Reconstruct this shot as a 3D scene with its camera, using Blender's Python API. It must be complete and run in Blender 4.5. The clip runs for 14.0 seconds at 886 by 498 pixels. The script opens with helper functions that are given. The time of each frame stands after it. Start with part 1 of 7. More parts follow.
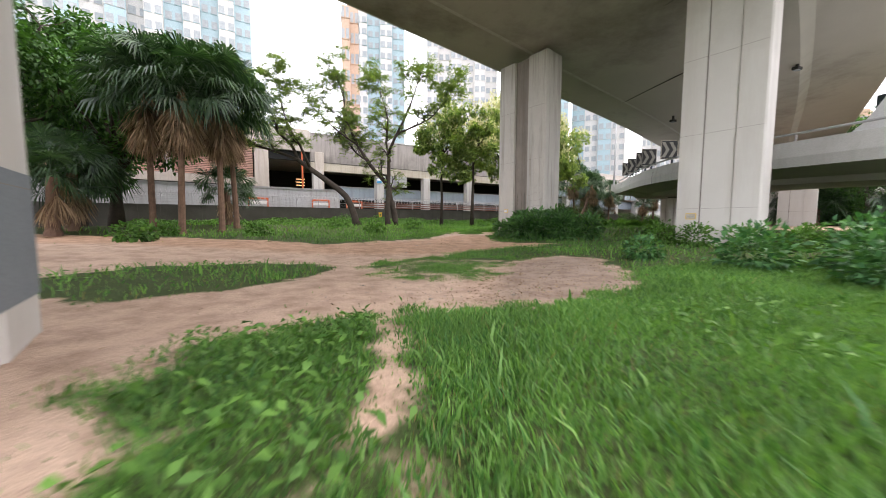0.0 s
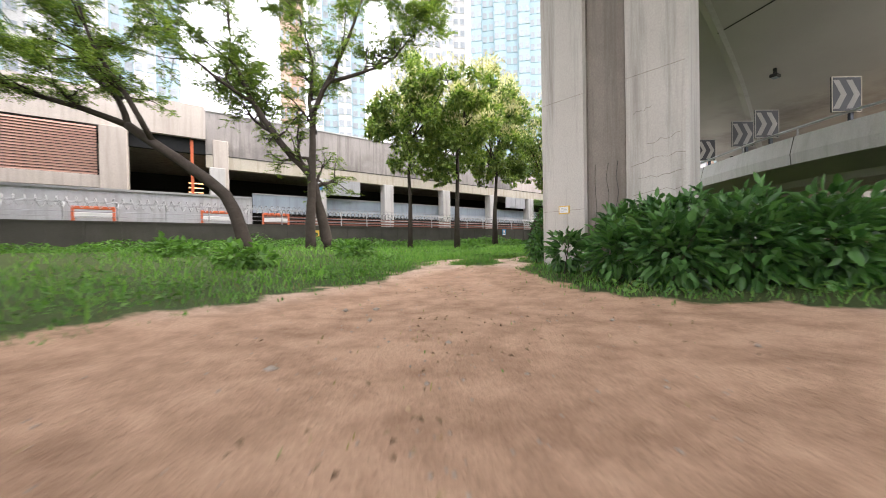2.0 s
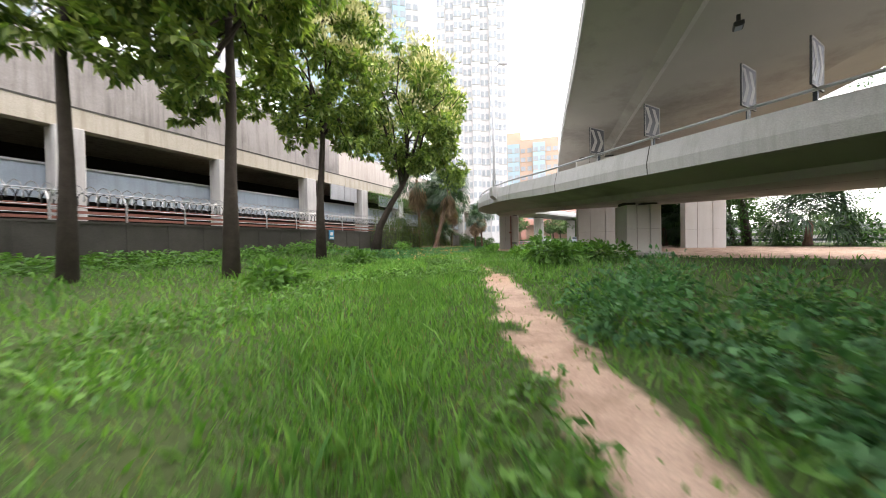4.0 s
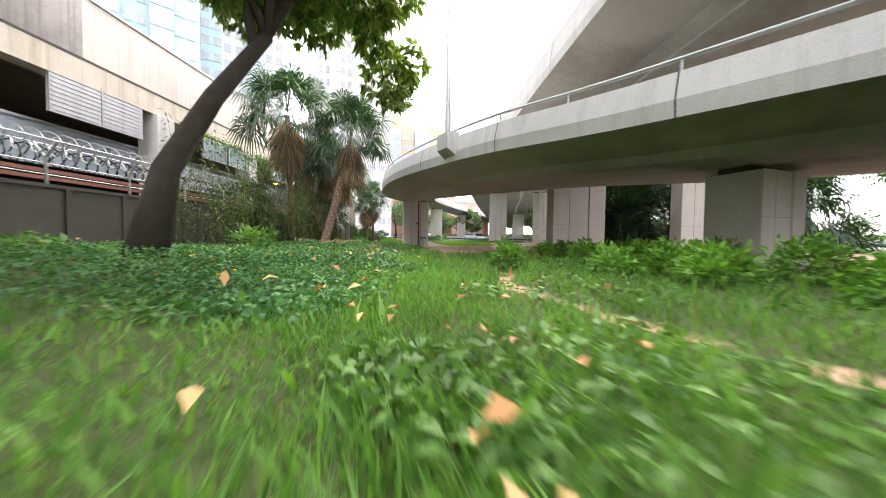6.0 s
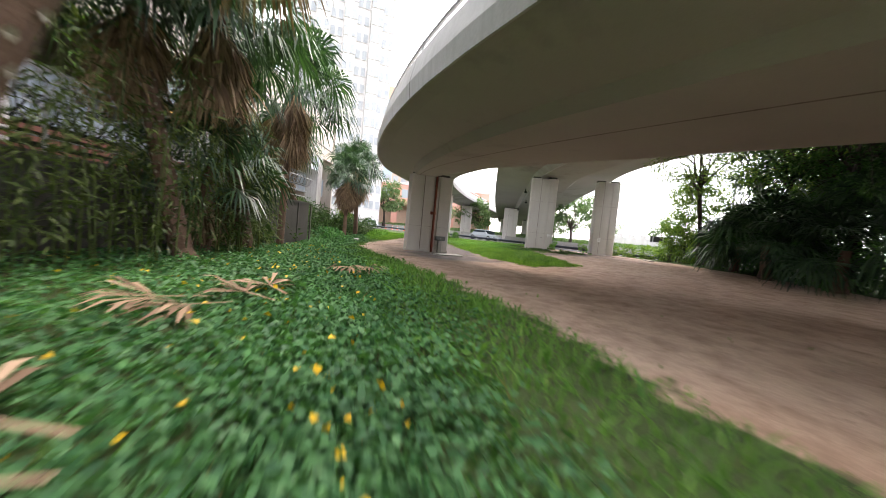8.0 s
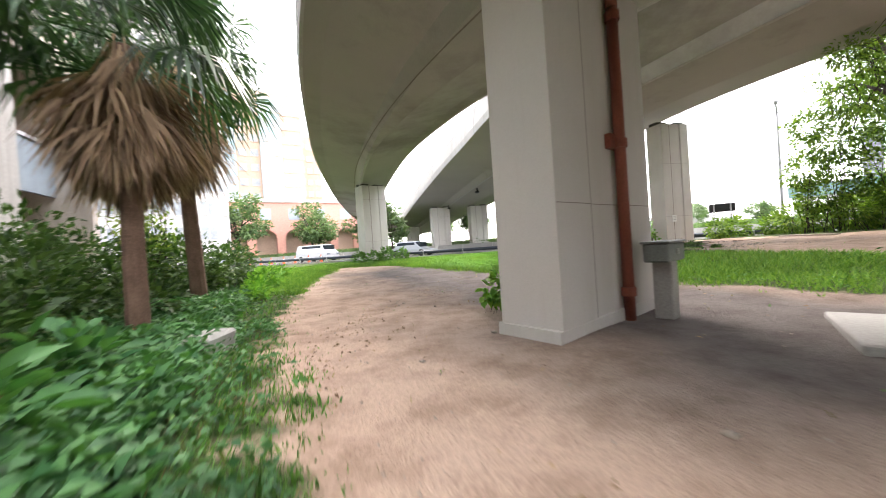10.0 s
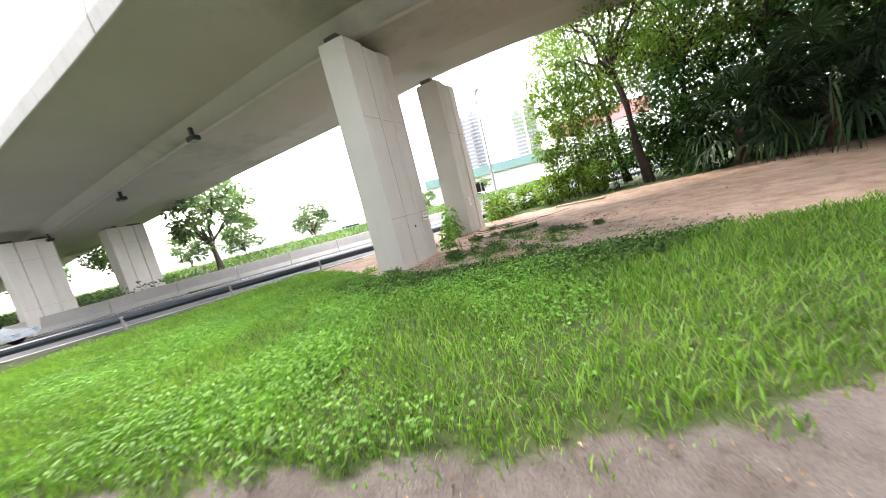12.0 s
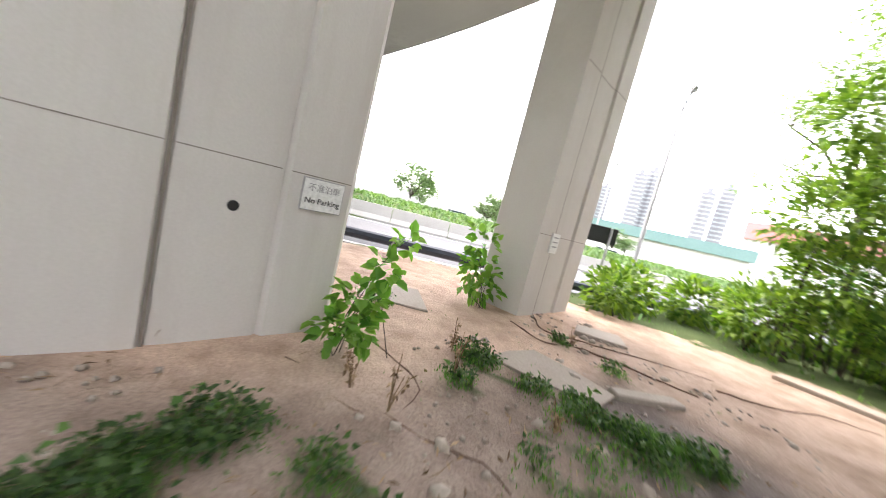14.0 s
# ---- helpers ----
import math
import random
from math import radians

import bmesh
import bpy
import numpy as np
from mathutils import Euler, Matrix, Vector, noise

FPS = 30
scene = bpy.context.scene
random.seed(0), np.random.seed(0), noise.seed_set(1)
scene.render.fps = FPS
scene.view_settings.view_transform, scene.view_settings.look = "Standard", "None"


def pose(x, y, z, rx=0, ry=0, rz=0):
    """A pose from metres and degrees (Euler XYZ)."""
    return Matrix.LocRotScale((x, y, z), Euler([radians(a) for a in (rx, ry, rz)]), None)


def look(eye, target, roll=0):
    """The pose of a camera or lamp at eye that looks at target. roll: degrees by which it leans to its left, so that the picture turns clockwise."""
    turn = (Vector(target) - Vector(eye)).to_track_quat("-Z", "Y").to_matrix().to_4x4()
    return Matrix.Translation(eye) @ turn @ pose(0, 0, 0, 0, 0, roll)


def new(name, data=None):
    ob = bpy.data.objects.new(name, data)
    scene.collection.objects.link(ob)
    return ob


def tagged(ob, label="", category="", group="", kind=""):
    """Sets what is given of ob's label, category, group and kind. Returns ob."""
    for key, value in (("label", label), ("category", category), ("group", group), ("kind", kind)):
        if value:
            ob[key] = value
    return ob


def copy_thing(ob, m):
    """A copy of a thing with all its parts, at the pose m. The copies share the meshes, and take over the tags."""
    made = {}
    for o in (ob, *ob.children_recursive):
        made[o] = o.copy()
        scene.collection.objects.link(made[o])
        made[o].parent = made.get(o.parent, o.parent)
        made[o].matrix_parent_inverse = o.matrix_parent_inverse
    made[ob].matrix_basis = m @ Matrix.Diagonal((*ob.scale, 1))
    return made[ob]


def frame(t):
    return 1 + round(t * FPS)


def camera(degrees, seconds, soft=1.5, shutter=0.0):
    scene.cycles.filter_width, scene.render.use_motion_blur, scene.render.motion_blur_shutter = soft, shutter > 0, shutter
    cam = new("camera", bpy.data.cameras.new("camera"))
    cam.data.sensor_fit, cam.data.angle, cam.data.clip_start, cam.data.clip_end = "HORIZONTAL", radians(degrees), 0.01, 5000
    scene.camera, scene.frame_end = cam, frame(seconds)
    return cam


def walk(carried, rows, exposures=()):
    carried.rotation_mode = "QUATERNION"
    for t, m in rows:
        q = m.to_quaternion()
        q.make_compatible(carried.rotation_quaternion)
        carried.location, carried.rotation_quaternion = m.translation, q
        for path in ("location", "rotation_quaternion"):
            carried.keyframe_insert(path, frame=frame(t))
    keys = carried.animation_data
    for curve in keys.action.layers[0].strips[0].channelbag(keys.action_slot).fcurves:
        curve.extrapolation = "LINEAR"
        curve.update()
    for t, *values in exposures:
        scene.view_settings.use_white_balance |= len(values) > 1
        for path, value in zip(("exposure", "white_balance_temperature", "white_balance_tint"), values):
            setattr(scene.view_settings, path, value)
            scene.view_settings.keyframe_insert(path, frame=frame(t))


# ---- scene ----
cam = camera(104.5, 14.0, 0.9, 0.22)
PATH = [
    (0, (0.108, -0.042, 1.033), (0.111, 1.952, 0.879), 0.1),
    (0.5, (0.233, 2.684, 0.692), (0.172, 4.680, 0.585), 0.6),
    (1, (0.113, 5.331, 0.660), (0.055, 7.329, 0.587), 0.4),
    (1.5, (-0.007, 7.876, 0.807), (0.015, 9.875, 0.764), -0.1),
    (2, (-0.009, 10.353, 0.883), (0.182, 12.344, 0.865), -1.0),
    (2.5, (0.142, 12.887, 0.791), (0.575, 14.840, 0.792), -1.7),
    (3, (0.532, 15.402, 0.720), (1.228, 17.277, 0.735), -2.1),
    (3.5, (1.200, 17.903, 0.987), (2.150, 19.663, 0.986), -1.6),
    (4, (1.983, 20.337, 1.411), (3.150, 21.961, 1.376), -1.1),
    (4.2, (2.260, 21.282, 1.575), (3.507, 22.844, 1.523), -0.8),
    (6.3, (8.902, 31.916, 1.306), (10.617, 32.943, 1.234), 1.4),
    (6.5, (9.771, 32.744, 1.358), (11.493, 33.757, 1.278), 2.1),
    (7, (11.937, 34.800, 1.497), (13.677, 35.783, 1.398), 3.4),
    (7.5, (14.369, 36.970, 1.728), (16.105, 37.956, 1.610), 4.8),
    (7.7, (15.341, 37.840, 1.820), (17.074, 38.831, 1.696), 5.3),
    (9.8, (27.376, 49.723, 1.375), (29.336, 50.122, 1.362), -2.0),
    (10, (28.249, 50.364, 1.467), (30.232, 50.622, 1.449), -3.9),
    (10.3, (29.596, 51.212, 1.607), (31.595, 51.243, 1.573), -6.8),
    (10.5, (30.514, 51.721, 1.726), (32.510, 51.594, 1.682), -8.7),
    (11, (32.732, 52.287, 1.943), (34.644, 51.712, 1.837), -12.6),
    (11.5, (34.714, 52.091, 2.106), (36.437, 51.092, 1.917), -14.5),
    (12, (36.382, 51.313, 2.218), (37.874, 50.007, 1.954), -14.1),
    (12.5, (37.653, 50.130, 2.253), (39.000, 48.681, 1.957), -11.1),
    (13, (38.705, 48.597, 2.171), (40.077, 47.168, 1.899), -5.2),
    (13.5, (39.729, 46.919, 2.085), (41.290, 45.690, 1.858), 3.3),
    (14, (40.913, 45.370, 2.104), (42.743, 44.596, 1.877), 14.1),
]
EXPOSURES = [(0, 0.95), (1, 1.25), (2, 1.27), (2.5, 1.32), (3.5, 1.15), (4.2, 1.35), (6.3, 1.6), (7.7, 1.5), (9.8, 1.9), (10.5, 2.05), (11.2, 2.15), (12, 2.22), (13, 2.55), (13.5, 2.35), (14, 2.25)]
walk(cam, [(t, look(eye, target, roll)) for t, eye, target, roll in PATH], [(t, stops, 6650, 17) for t, stops in EXPOSURES])

# ---------------------------------------------------------------- light
world = bpy.data.worlds.new("hazy_sky")
scene.world = world
world.use_nodes = True
wnt = world.node_tree
sky = wnt.nodes.new("ShaderNodeTexSky")
sky.sky_type, sky.sun_disc = "NISHITA", False
sky.sun_elevation, sky.sun_rotation = radians(52), radians(75)
sky.air_density, sky.dust_density, sky.ozone_density = 1.2, 2.5, 1.0
haze = wnt.nodes.new("ShaderNodeMix")
haze.data_type, haze.blend_type = "RGBA", "MIX"
haze.inputs[0].default_value = 0.72
haze.inputs[7].default_value = (10.5, 10.7, 10.9, 1)
wnt.links.new(sky.outputs[0], haze.inputs[6])
wnt.links.new(haze.outputs[2], wnt.nodes["Background"].inputs[0])
wnt.nodes["Background"].inputs[1].default_value = 0.21
sun_data = bpy.data.lights.new("sun", "SUN")
sun_data.energy, sun_data.angle, sun_data.color = 1.2, radians(20), (1.0, 0.95, 0.86)
sun = new("sun", sun_data)
sun.matrix_world = look((60 * math.sin(radians(75)), 60 * math.cos(radians(75)), 77), (0, 0, 0))


# ---------------------------------------------------------------- materials
def nodes_of(m):
    m.use_nodes = True
    return m.node_tree, m.node_tree.nodes["Principled BSDF"]


def ramp_node(nt, stops):
    r = nt.nodes.new("ShaderNodeValToRGB")
    els = r.color_ramp.elements
    while len(els) < len(stops):
        els.new(0.5)
    for e, (p, c) in zip(els, stops):
        e.position, e.color = p, (*c, 1)
    return r


def noise_node(nt, vec, scale, detail=6, rough=0.6):
    n = nt.nodes.new("ShaderNodeTexNoise")
    n.inputs["Scale"].default_value, n.inputs["Detail"].default_value, n.inputs["Roughness"].default_value = scale, detail, rough
    if vec is not None:
        nt.links.new(vec, n.inputs["Vector"])
    return n.outputs["Fac"]


def mix_node(nt, kind, fac, a, b):
    n = nt.nodes.new("ShaderNodeMix")
    n.data_type, n.blend_type = "RGBA", kind
    for sock, value in ((n.inputs[0], fac), (n.inputs[6], a), (n.inputs[7], b)):
        if isinstance(value, bpy.types.NodeSocket):
            nt.links.new(value, sock)
        elif isinstance(value, tuple):
            sock.default_value = (*value, 1)
        else:
            sock.default_value = value
    return n.outputs[2]


def surf(name, dark, light, scale=2.0, fine=30.0, rough=0.85, bump=0.15, stain=None, streak=None, metal=0.0, spec=0.3, grain=0.8):
    """A surface with large patches, fine grain, relief, and, if given, stains or streaks that run down."""
    m = bpy.data.materials.new(name)
    nt, b = nodes_of(m)
    geo = nt.nodes.new("ShaderNodeNewGeometry").outputs["Position"]
    big, small = noise_node(nt, geo, scale), noise_node(nt, geo, fine, 4)
    col = mix_node(nt, "MIX", big, tuple(dark), tuple(light))
    r = ramp_node(nt, [(0.25, (0.72, 0.72, 0.72)), (0.75, (1.15, 1.15, 1.15))])
    nt.links.new(small, r.inputs[0])
    col = mix_node(nt, "MULTIPLY", grain, col, r.outputs[0])
    if streak:
        mp = nt.nodes.new("ShaderNodeMapping")
        mp.inputs["Scale"].default_value = (2.2, 2.2, 0.12) if grain > 0.5 else (0.9, 0.9, 0.1)
        nt.links.new(geo, mp.inputs["Vector"])
        rs = ramp_node(nt, [(0.48, (0, 0, 0)), (0.72, (1, 1, 1))])
        nt.links.new(noise_node(nt, mp.outputs[0], 1.6, 8, 0.7), rs.inputs[0])
        col = mix_node(nt, "MIX", rs.outputs[0], col, tuple(streak))
    if stain:
        rs = ramp_node(nt, [(0.52, (0, 0, 0)), (0.7, (0.8, 0.8, 0.8))])
        nt.links.new(noise_node(nt, geo, scale * 0.35, 10, 0.7), rs.inputs[0])
        col = mix_node(nt, "MIX", rs.outputs[0], col, tuple(stain))
    nt.links.new(col, b.inputs["Base Color"])
    b.inputs["Roughness"].default_value, b.inputs["Metallic"].default_value = rough, metal
    b.inputs["Specular IOR Level"].default_value = spec
    if bump:
        bp = nt.nodes.new("ShaderNodeBump")
        bp.inputs["Strength"].default_value, bp.inputs["Distance"].default_value = bump, 0.02
        nt.links.new(small, bp.inputs["Height"])
        nt.links.new(bp.outputs[0], b.inputs["Normal"])
    return m


def leafy(name, dark, light, spec=0.3, rough=0.55, through_=0.25):
    """Leaves: colour varies from leaf to leaf, and some light comes through."""
    m = bpy.data.materials.new(name)
    nt, b = nodes_of(m)
    g = nt.nodes.new("ShaderNodeNewGeometry")
    r = ramp_node(nt, [(0.0, dark), (1.0, light)])
    nt.links.new(g.outputs["Random Per Island"], r.inputs[0])
    patch = noise_node(nt, g.outputs["Position"], 0.8, 3)
    rp = ramp_node(nt, [(0.3, (0.7, 0.72, 0.7)), (0.7, (1.2, 1.2, 1.1))])
    nt.links.new(patch, rp.inputs[0])
    col = mix_node(nt, "MULTIPLY", 1.0, r.outputs[0], rp.outputs[0])
    nt.links.new(col, b.inputs["Base Color"])
    b.inputs["Roughness"].default_value, b.inputs["Specular IOR Level"].default_value = rough, spec
    tr = nt.nodes.new("ShaderNodeBsdfTranslucent")
    nt.links.new(mix_node(nt, "MULTIPLY", 1.0, col, (1.3, 1.5, 0.6)), tr.inputs["Color"])
    mx = nt.nodes.new("ShaderNodeMixShader")
    mx.inputs[0].default_value = through_
    nt.links.new(b.outputs[0], mx.inputs[1])
    nt.links.new(tr.outputs[0], mx.inputs[2])
    nt.links.new(mx.outputs[0], nt.nodes["Material Output"].inputs["Surface"])
    return m


CONCRETE = surf("pier_concrete", (0.52, 0.495, 0.46), (0.63, 0.605, 0.57), 0.6, 60, 0.85, 0.06, stain=(0.46, 0.43, 0.39), streak=(0.50, 0.47, 0.43), grain=0.22)
OLD_CONCRETE = surf("streaked_pier_concrete", (0.43, 0.405, 0.37), (0.56, 0.53, 0.49), 0.7, 40, 0.88, 0.05, streak=(0.24, 0.215, 0.19), grain=0.55)
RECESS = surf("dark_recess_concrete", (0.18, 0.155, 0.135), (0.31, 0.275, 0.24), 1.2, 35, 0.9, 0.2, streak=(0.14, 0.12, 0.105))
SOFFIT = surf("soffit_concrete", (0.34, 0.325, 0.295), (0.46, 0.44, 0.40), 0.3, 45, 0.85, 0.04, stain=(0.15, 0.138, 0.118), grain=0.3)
PARAPET = surf("parapet_concrete", (0.44, 0.43, 0.41), (0.56, 0.55, 0.53), 0.8, 40, 0.85, 0.1, streak=(0.38, 0.37, 0.34))
WEATHERED = surf("weathered_grey_concrete", (0.24, 0.215, 0.20), (0.43, 0.39, 0.36), 0.5, 25, 0.9, 0.2, stain=(0.12, 0.108, 0.10), streak=(0.15, 0.135, 0.125))
CREAM = surf("stained_cream_concrete", (0.42, 0.37, 0.29), (0.56, 0.51, 0.43), 0.8, 30, 0.9, 0.12, streak=(0.33, 0.28, 0.21))
PINKISH = surf("faded_pinkish_render", (0.44, 0.38, 0.33), (0.58, 0.52, 0.46), 0.5, 30, 0.9, 0.1, streak=(0.37, 0.31, 0.27))
COL_WHITE = surf("weathered_white_column", (0.45, 0.43, 0.41), (0.62, 0.60, 0.57), 1.0, 30, 0.85, 0.12, streak=(0.33, 0.30, 0.28))
BLUE_PANEL = surf("faded_blue_panel", (0.26, 0.31, 0.36), (0.38, 0.43, 0.48), 1.0, 40, 0.6, 0.05, streak=(0.24, 0.27, 0.30))
LOUVRE = surf("reddish_brown_louvre", (0.42, 0.24, 0.18), (0.52, 0.31, 0.24), 1.0, 40, 0.55, 0.0)
GREY_PANEL = surf("ribbed_grey_panel", (0.38, 0.38, 0.39), (0.52, 0.52, 0.53), 1.5, 60, 0.5, 0.05, streak=(0.30, 0.29, 0.28))
# near-black stands in for shade inside the bays and behind the slats
INTERIOR_SHADE = surf("painted_interior_shade", (0.012, 0.012, 0.013), (0.03, 0.03, 0.03), 0.5, 10, 0.95, 0.0)
WALL_DARK = surf("blackened_wall", (0.04, 0.037, 0.032), (0.11, 0.102, 0.09), 1.0, 30, 0.9, 0.2, streak=(0.07, 0.065, 0.055))
GALV = surf("galvanised_steel", (0.33, 0.33, 0.33), (0.45, 0.45, 0.45), 6, 60, 0.45, 0.0, metal=0.7)
RAIL_DARK = surf("dark_blue_steel", (0.03, 0.04, 0.055), (0.05, 0.06, 0.08), 5, 60, 0.5, 0.0)
ALU = surf("painted_aluminium_rail", (0.36, 0.36, 0.37), (0.46, 0.46, 0.47), 5, 60, 0.4, 0.0)
RUST_BAR = surf("brown_red_bar", (0.16, 0.07, 0.05), (0.25, 0.11, 0.08), 3, 40, 0.8, 0.0)
ORANGE = surf("orange_barrier_plastic", (0.62, 0.13, 0.05), (0.72, 0.18, 0.08), 3, 40, 0.5, 0.0)
RED_PIPE = surf("red_oxide_pipe", (0.20, 0.055, 0.035), (0.30, 0.09, 0.055), 3, 40, 0.55, 0.05, streak=(0.10, 0.035, 0.025))
GREY_PAINT = surf("grey_paint", (0.17, 0.19, 0.21), (0.23, 0.25, 0.27), 1.0, 40, 0.75, 0.05)
BOX_GREY = surf("grey_green_steel_box", (0.16, 0.18, 0.17), (0.22, 0.24, 0.23), 3, 50, 0.5, 0.03)
ASPHALT = surf("asphalt", (0.075, 0.075, 0.08), (0.12, 0.12, 0.125), 0.4, 60, 0.9, 0.1, stain=(0.06, 0.06, 0.065))
ROAD_PAINT = surf("white_road_paint", (0.6, 0.6, 0.58), (0.75, 0.75, 0.72), 2, 40, 0.7, 0.0)
SUNK_SLAB = surf("earthy_slab_concrete", (0.30, 0.25, 0.205), (0.41, 0.355, 0.30), 1.8, 40, 0.85, 0.1, stain=(0.30, 0.24, 0.185))
KERB = surf("kerb_concrete", (0.34, 0.33, 0.31), (0.46, 0.45, 0.42), 1.5, 40, 0.9, 0.1)
BLACK = surf("black_paint", (0.015, 0.015, 0.016), (0.03, 0.03, 0.03), 2, 40, 0.5, 0.0)
WHITE = surf("white_paint", (0.72, 0.72, 0.70), (0.8, 0.8, 0.78), 2, 40, 0.5, 0.0)
YELLOW = surf("yellow_paint", (0.65, 0.40, 0.05), (0.75, 0.48, 0.08), 2, 40, 0.5, 0.0)
SIGN_BLUE = surf("blue_sign_paint", (0.05, 0.25, 0.5), (0.07, 0.3, 0.56), 2, 40, 0.5, 0.0)
CHEV_GREY = surf("chevron_grey", (0.23, 0.215, 0.19), (0.33, 0.31, 0.27), 2, 40, 0.6, 0.0)
BARK = surf("grey_brown_bark", (0.03, 0.023, 0.018), (0.085, 0.068, 0.055), 6, 50, 0.95, 0.5, stain=(0.04, 0.03, 0.025))
PALM_BARK = surf("ringed_palm_bark", (0.075, 0.045, 0.032), (0.25, 0.155, 0.11), 5, 40, 0.95, 0.4)
TOWER_WHITE = surf("tower_white_tiles", (0.57, 0.55, 0.535), (0.65, 0.63, 0.61), 0.2, 6, 0.8, 0.0)
TOWER_BLUE = surf("tower_pale_blue_tiles", (0.34, 0.46, 0.505), (0.40, 0.52, 0.565), 0.2, 6, 0.8, 0.0)
TOWER_TAN = surf("tower_tan_tiles", (0.5, 0.36, 0.27), (0.58, 0.42, 0.32), 0.2, 6, 0.8, 0.0)
TOWER_PINK = surf("salmon_pink_render", (0.60, 0.30, 0.24), (0.68, 0.36, 0.29), 0.2, 6, 0.8, 0.0)
TEAL = surf("teal_roof_sheet", (0.11, 0.19, 0.18), (0.15, 0.235, 0.225), 0.2, 6, 0.5, 0.0)
RED_ROOF = surf("red_fascia", (0.42, 0.17, 0.16), (0.5, 0.21, 0.2), 0.2, 6, 0.5, 0.0)
CAR_WHITE = surf("white_car_paint", (0.66, 0.67, 0.68), (0.72, 0.73, 0.74), 2, 40, 0.25, 0.0, spec=0.6)
CAR_SILVER = surf("silver_blue_car_paint", (0.42, 0.46, 0.49), (0.5, 0.54, 0.57), 2, 40, 0.25, 0.0, spec=0.6)
RUBBER = surf("black_rubber", (0.015, 0.015, 0.015), (0.03, 0.03, 0.03), 4, 60, 0.8, 0.0)


def glass(name, c=(0.03, 0.04, 0.05)):
    m = bpy.data.materials.new(name)
    _, b = nodes_of(m)
    b.inputs["Base Color"].default_value, b.inputs["Roughness"].default_value = (*c, 1), 0.06
    return m


GLASS = glass("dark_window_glass")
PALE_GLASS = glass("hazy_window_glass", (0.28, 0.33, 0.36))
# panes paled to paint distance haze over the tower windows
TOWER_GLASS = surf("haze_paled_window_glass", (0.26, 0.29, 0.31), (0.44, 0.46, 0.475), 0.6, 3, 0.35, 0.0)
# grey is the haze of distance, put into the wall colour
TOWER_HAZY = surf("far_tower_haze_grey", (0.165, 0.17, 0.19), (0.21, 0.213, 0.228), 0.2, 6, 0.8, 0.0)


def glow(name, c, strength):
    m = bpy.data.materials.new(name)
    _, b = nodes_of(m)
    b.inputs["Base Color"].default_value, b.inputs["Emission Color"].default_value = (*c, 1), (*c, 1)
    b.inputs["Emission Strength"].default_value = strength
    return m


# the second glow is for small orange-lit signs, not lamps
LAMP_WARM, SIGN_GLOW = glow("warm_lamp_glow", (1.0, 0.5, 0.12), 4), glow("orange_sign_glow", (1.0, 0.55, 0.25), 1.6)

GRASS = leafy("grass_blades", (0.042, 0.135, 0.032), (0.175, 0.32, 0.085), through_=0.35)
# lighter copies of the grass, with sunlight put into the colour
SUN_TINT_GRASS = leafy("sun_tint_meadow_grass", (0.058, 0.165, 0.028), (0.19, 0.36, 0.08), through_=0.35)
SUN_TINT_LIME = leafy("sun_tint_lime_grass", (0.07, 0.185, 0.025), (0.25, 0.40, 0.08), through_=0.35)
LIME_COVER = leafy("bright_clover_leaves", (0.10, 0.25, 0.035), (0.19, 0.38, 0.075), through_=0.3)
DRY_GRASS = leafy("dry_grass", (0.16, 0.14, 0.05), (0.30, 0.25, 0.10), through_=0.2)
COVER = leafy("ground_cover_leaves", (0.03, 0.11, 0.04), (0.105, 0.25, 0.09))
BANK = leafy("bright_nettle_leaves", (0.075, 0.22, 0.03), (0.22, 0.40, 0.08), through_=0.35)
WEED = leafy("weed_leaves", (0.05, 0.13, 0.025), (0.14, 0.28, 0.06))
SHRUB = leafy("dark_glossy_shrub_leaves", (0.025, 0.085, 0.024), (0.10, 0.23, 0.065), spec=0.5, rough=0.4)
MANGO = leafy("mango_leaves", (0.07, 0.145, 0.03), (0.36, 0.43, 0.14), spec=0.45, rough=0.45, through_=0.35)
FLUSH = leafy("pale_flower_panicles", (0.52, 0.49, 0.25), (0.76, 0.70, 0.44), through_=0.1)
FEATHER = leafy("feathery_leaves", (0.06, 0.12, 0.025), (0.24, 0.30, 0.075), through_=0.35)
DARK_LEAF = leafy("dark_tree_leaves", (0.018, 0.06, 0.014), (0.07, 0.16, 0.035))
BRIGHT_LEAF = leafy("bright_tree_leaves", (0.045, 0.105, 0.015), (0.20, 0.29, 0.05), through_=0.4)
FROND = leafy("fan_palm_fronds", (0.012, 0.036, 0.018), (0.058, 0.115, 0.052), spec=0.5, rough=0.4)
DEAD_FROND = leafy("dead_fronds", (0.13, 0.08, 0.055), (0.46, 0.32, 0.225), through_=0.1, spec=0.1, rough=0.9)
BAMBOO = leafy("bamboo_leaves", (0.045, 0.075, 0.02), (0.15, 0.19, 0.06))
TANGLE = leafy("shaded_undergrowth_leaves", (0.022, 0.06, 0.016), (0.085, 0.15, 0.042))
FALLEN = leafy("fallen_leaves", (0.42, 0.19, 0.07), (0.62, 0.40, 0.20), through_=0.1, spec=0.2)
FLOWER = leafy("yellow_flowers", (0.7, 0.42, 0.01), (0.85, 0.55, 0.02), through_=0.1)
FAR_LEAF = leafy("distant_leaves", (0.07, 0.13, 0.06), (0.15, 0.22, 0.10), through_=0.3)


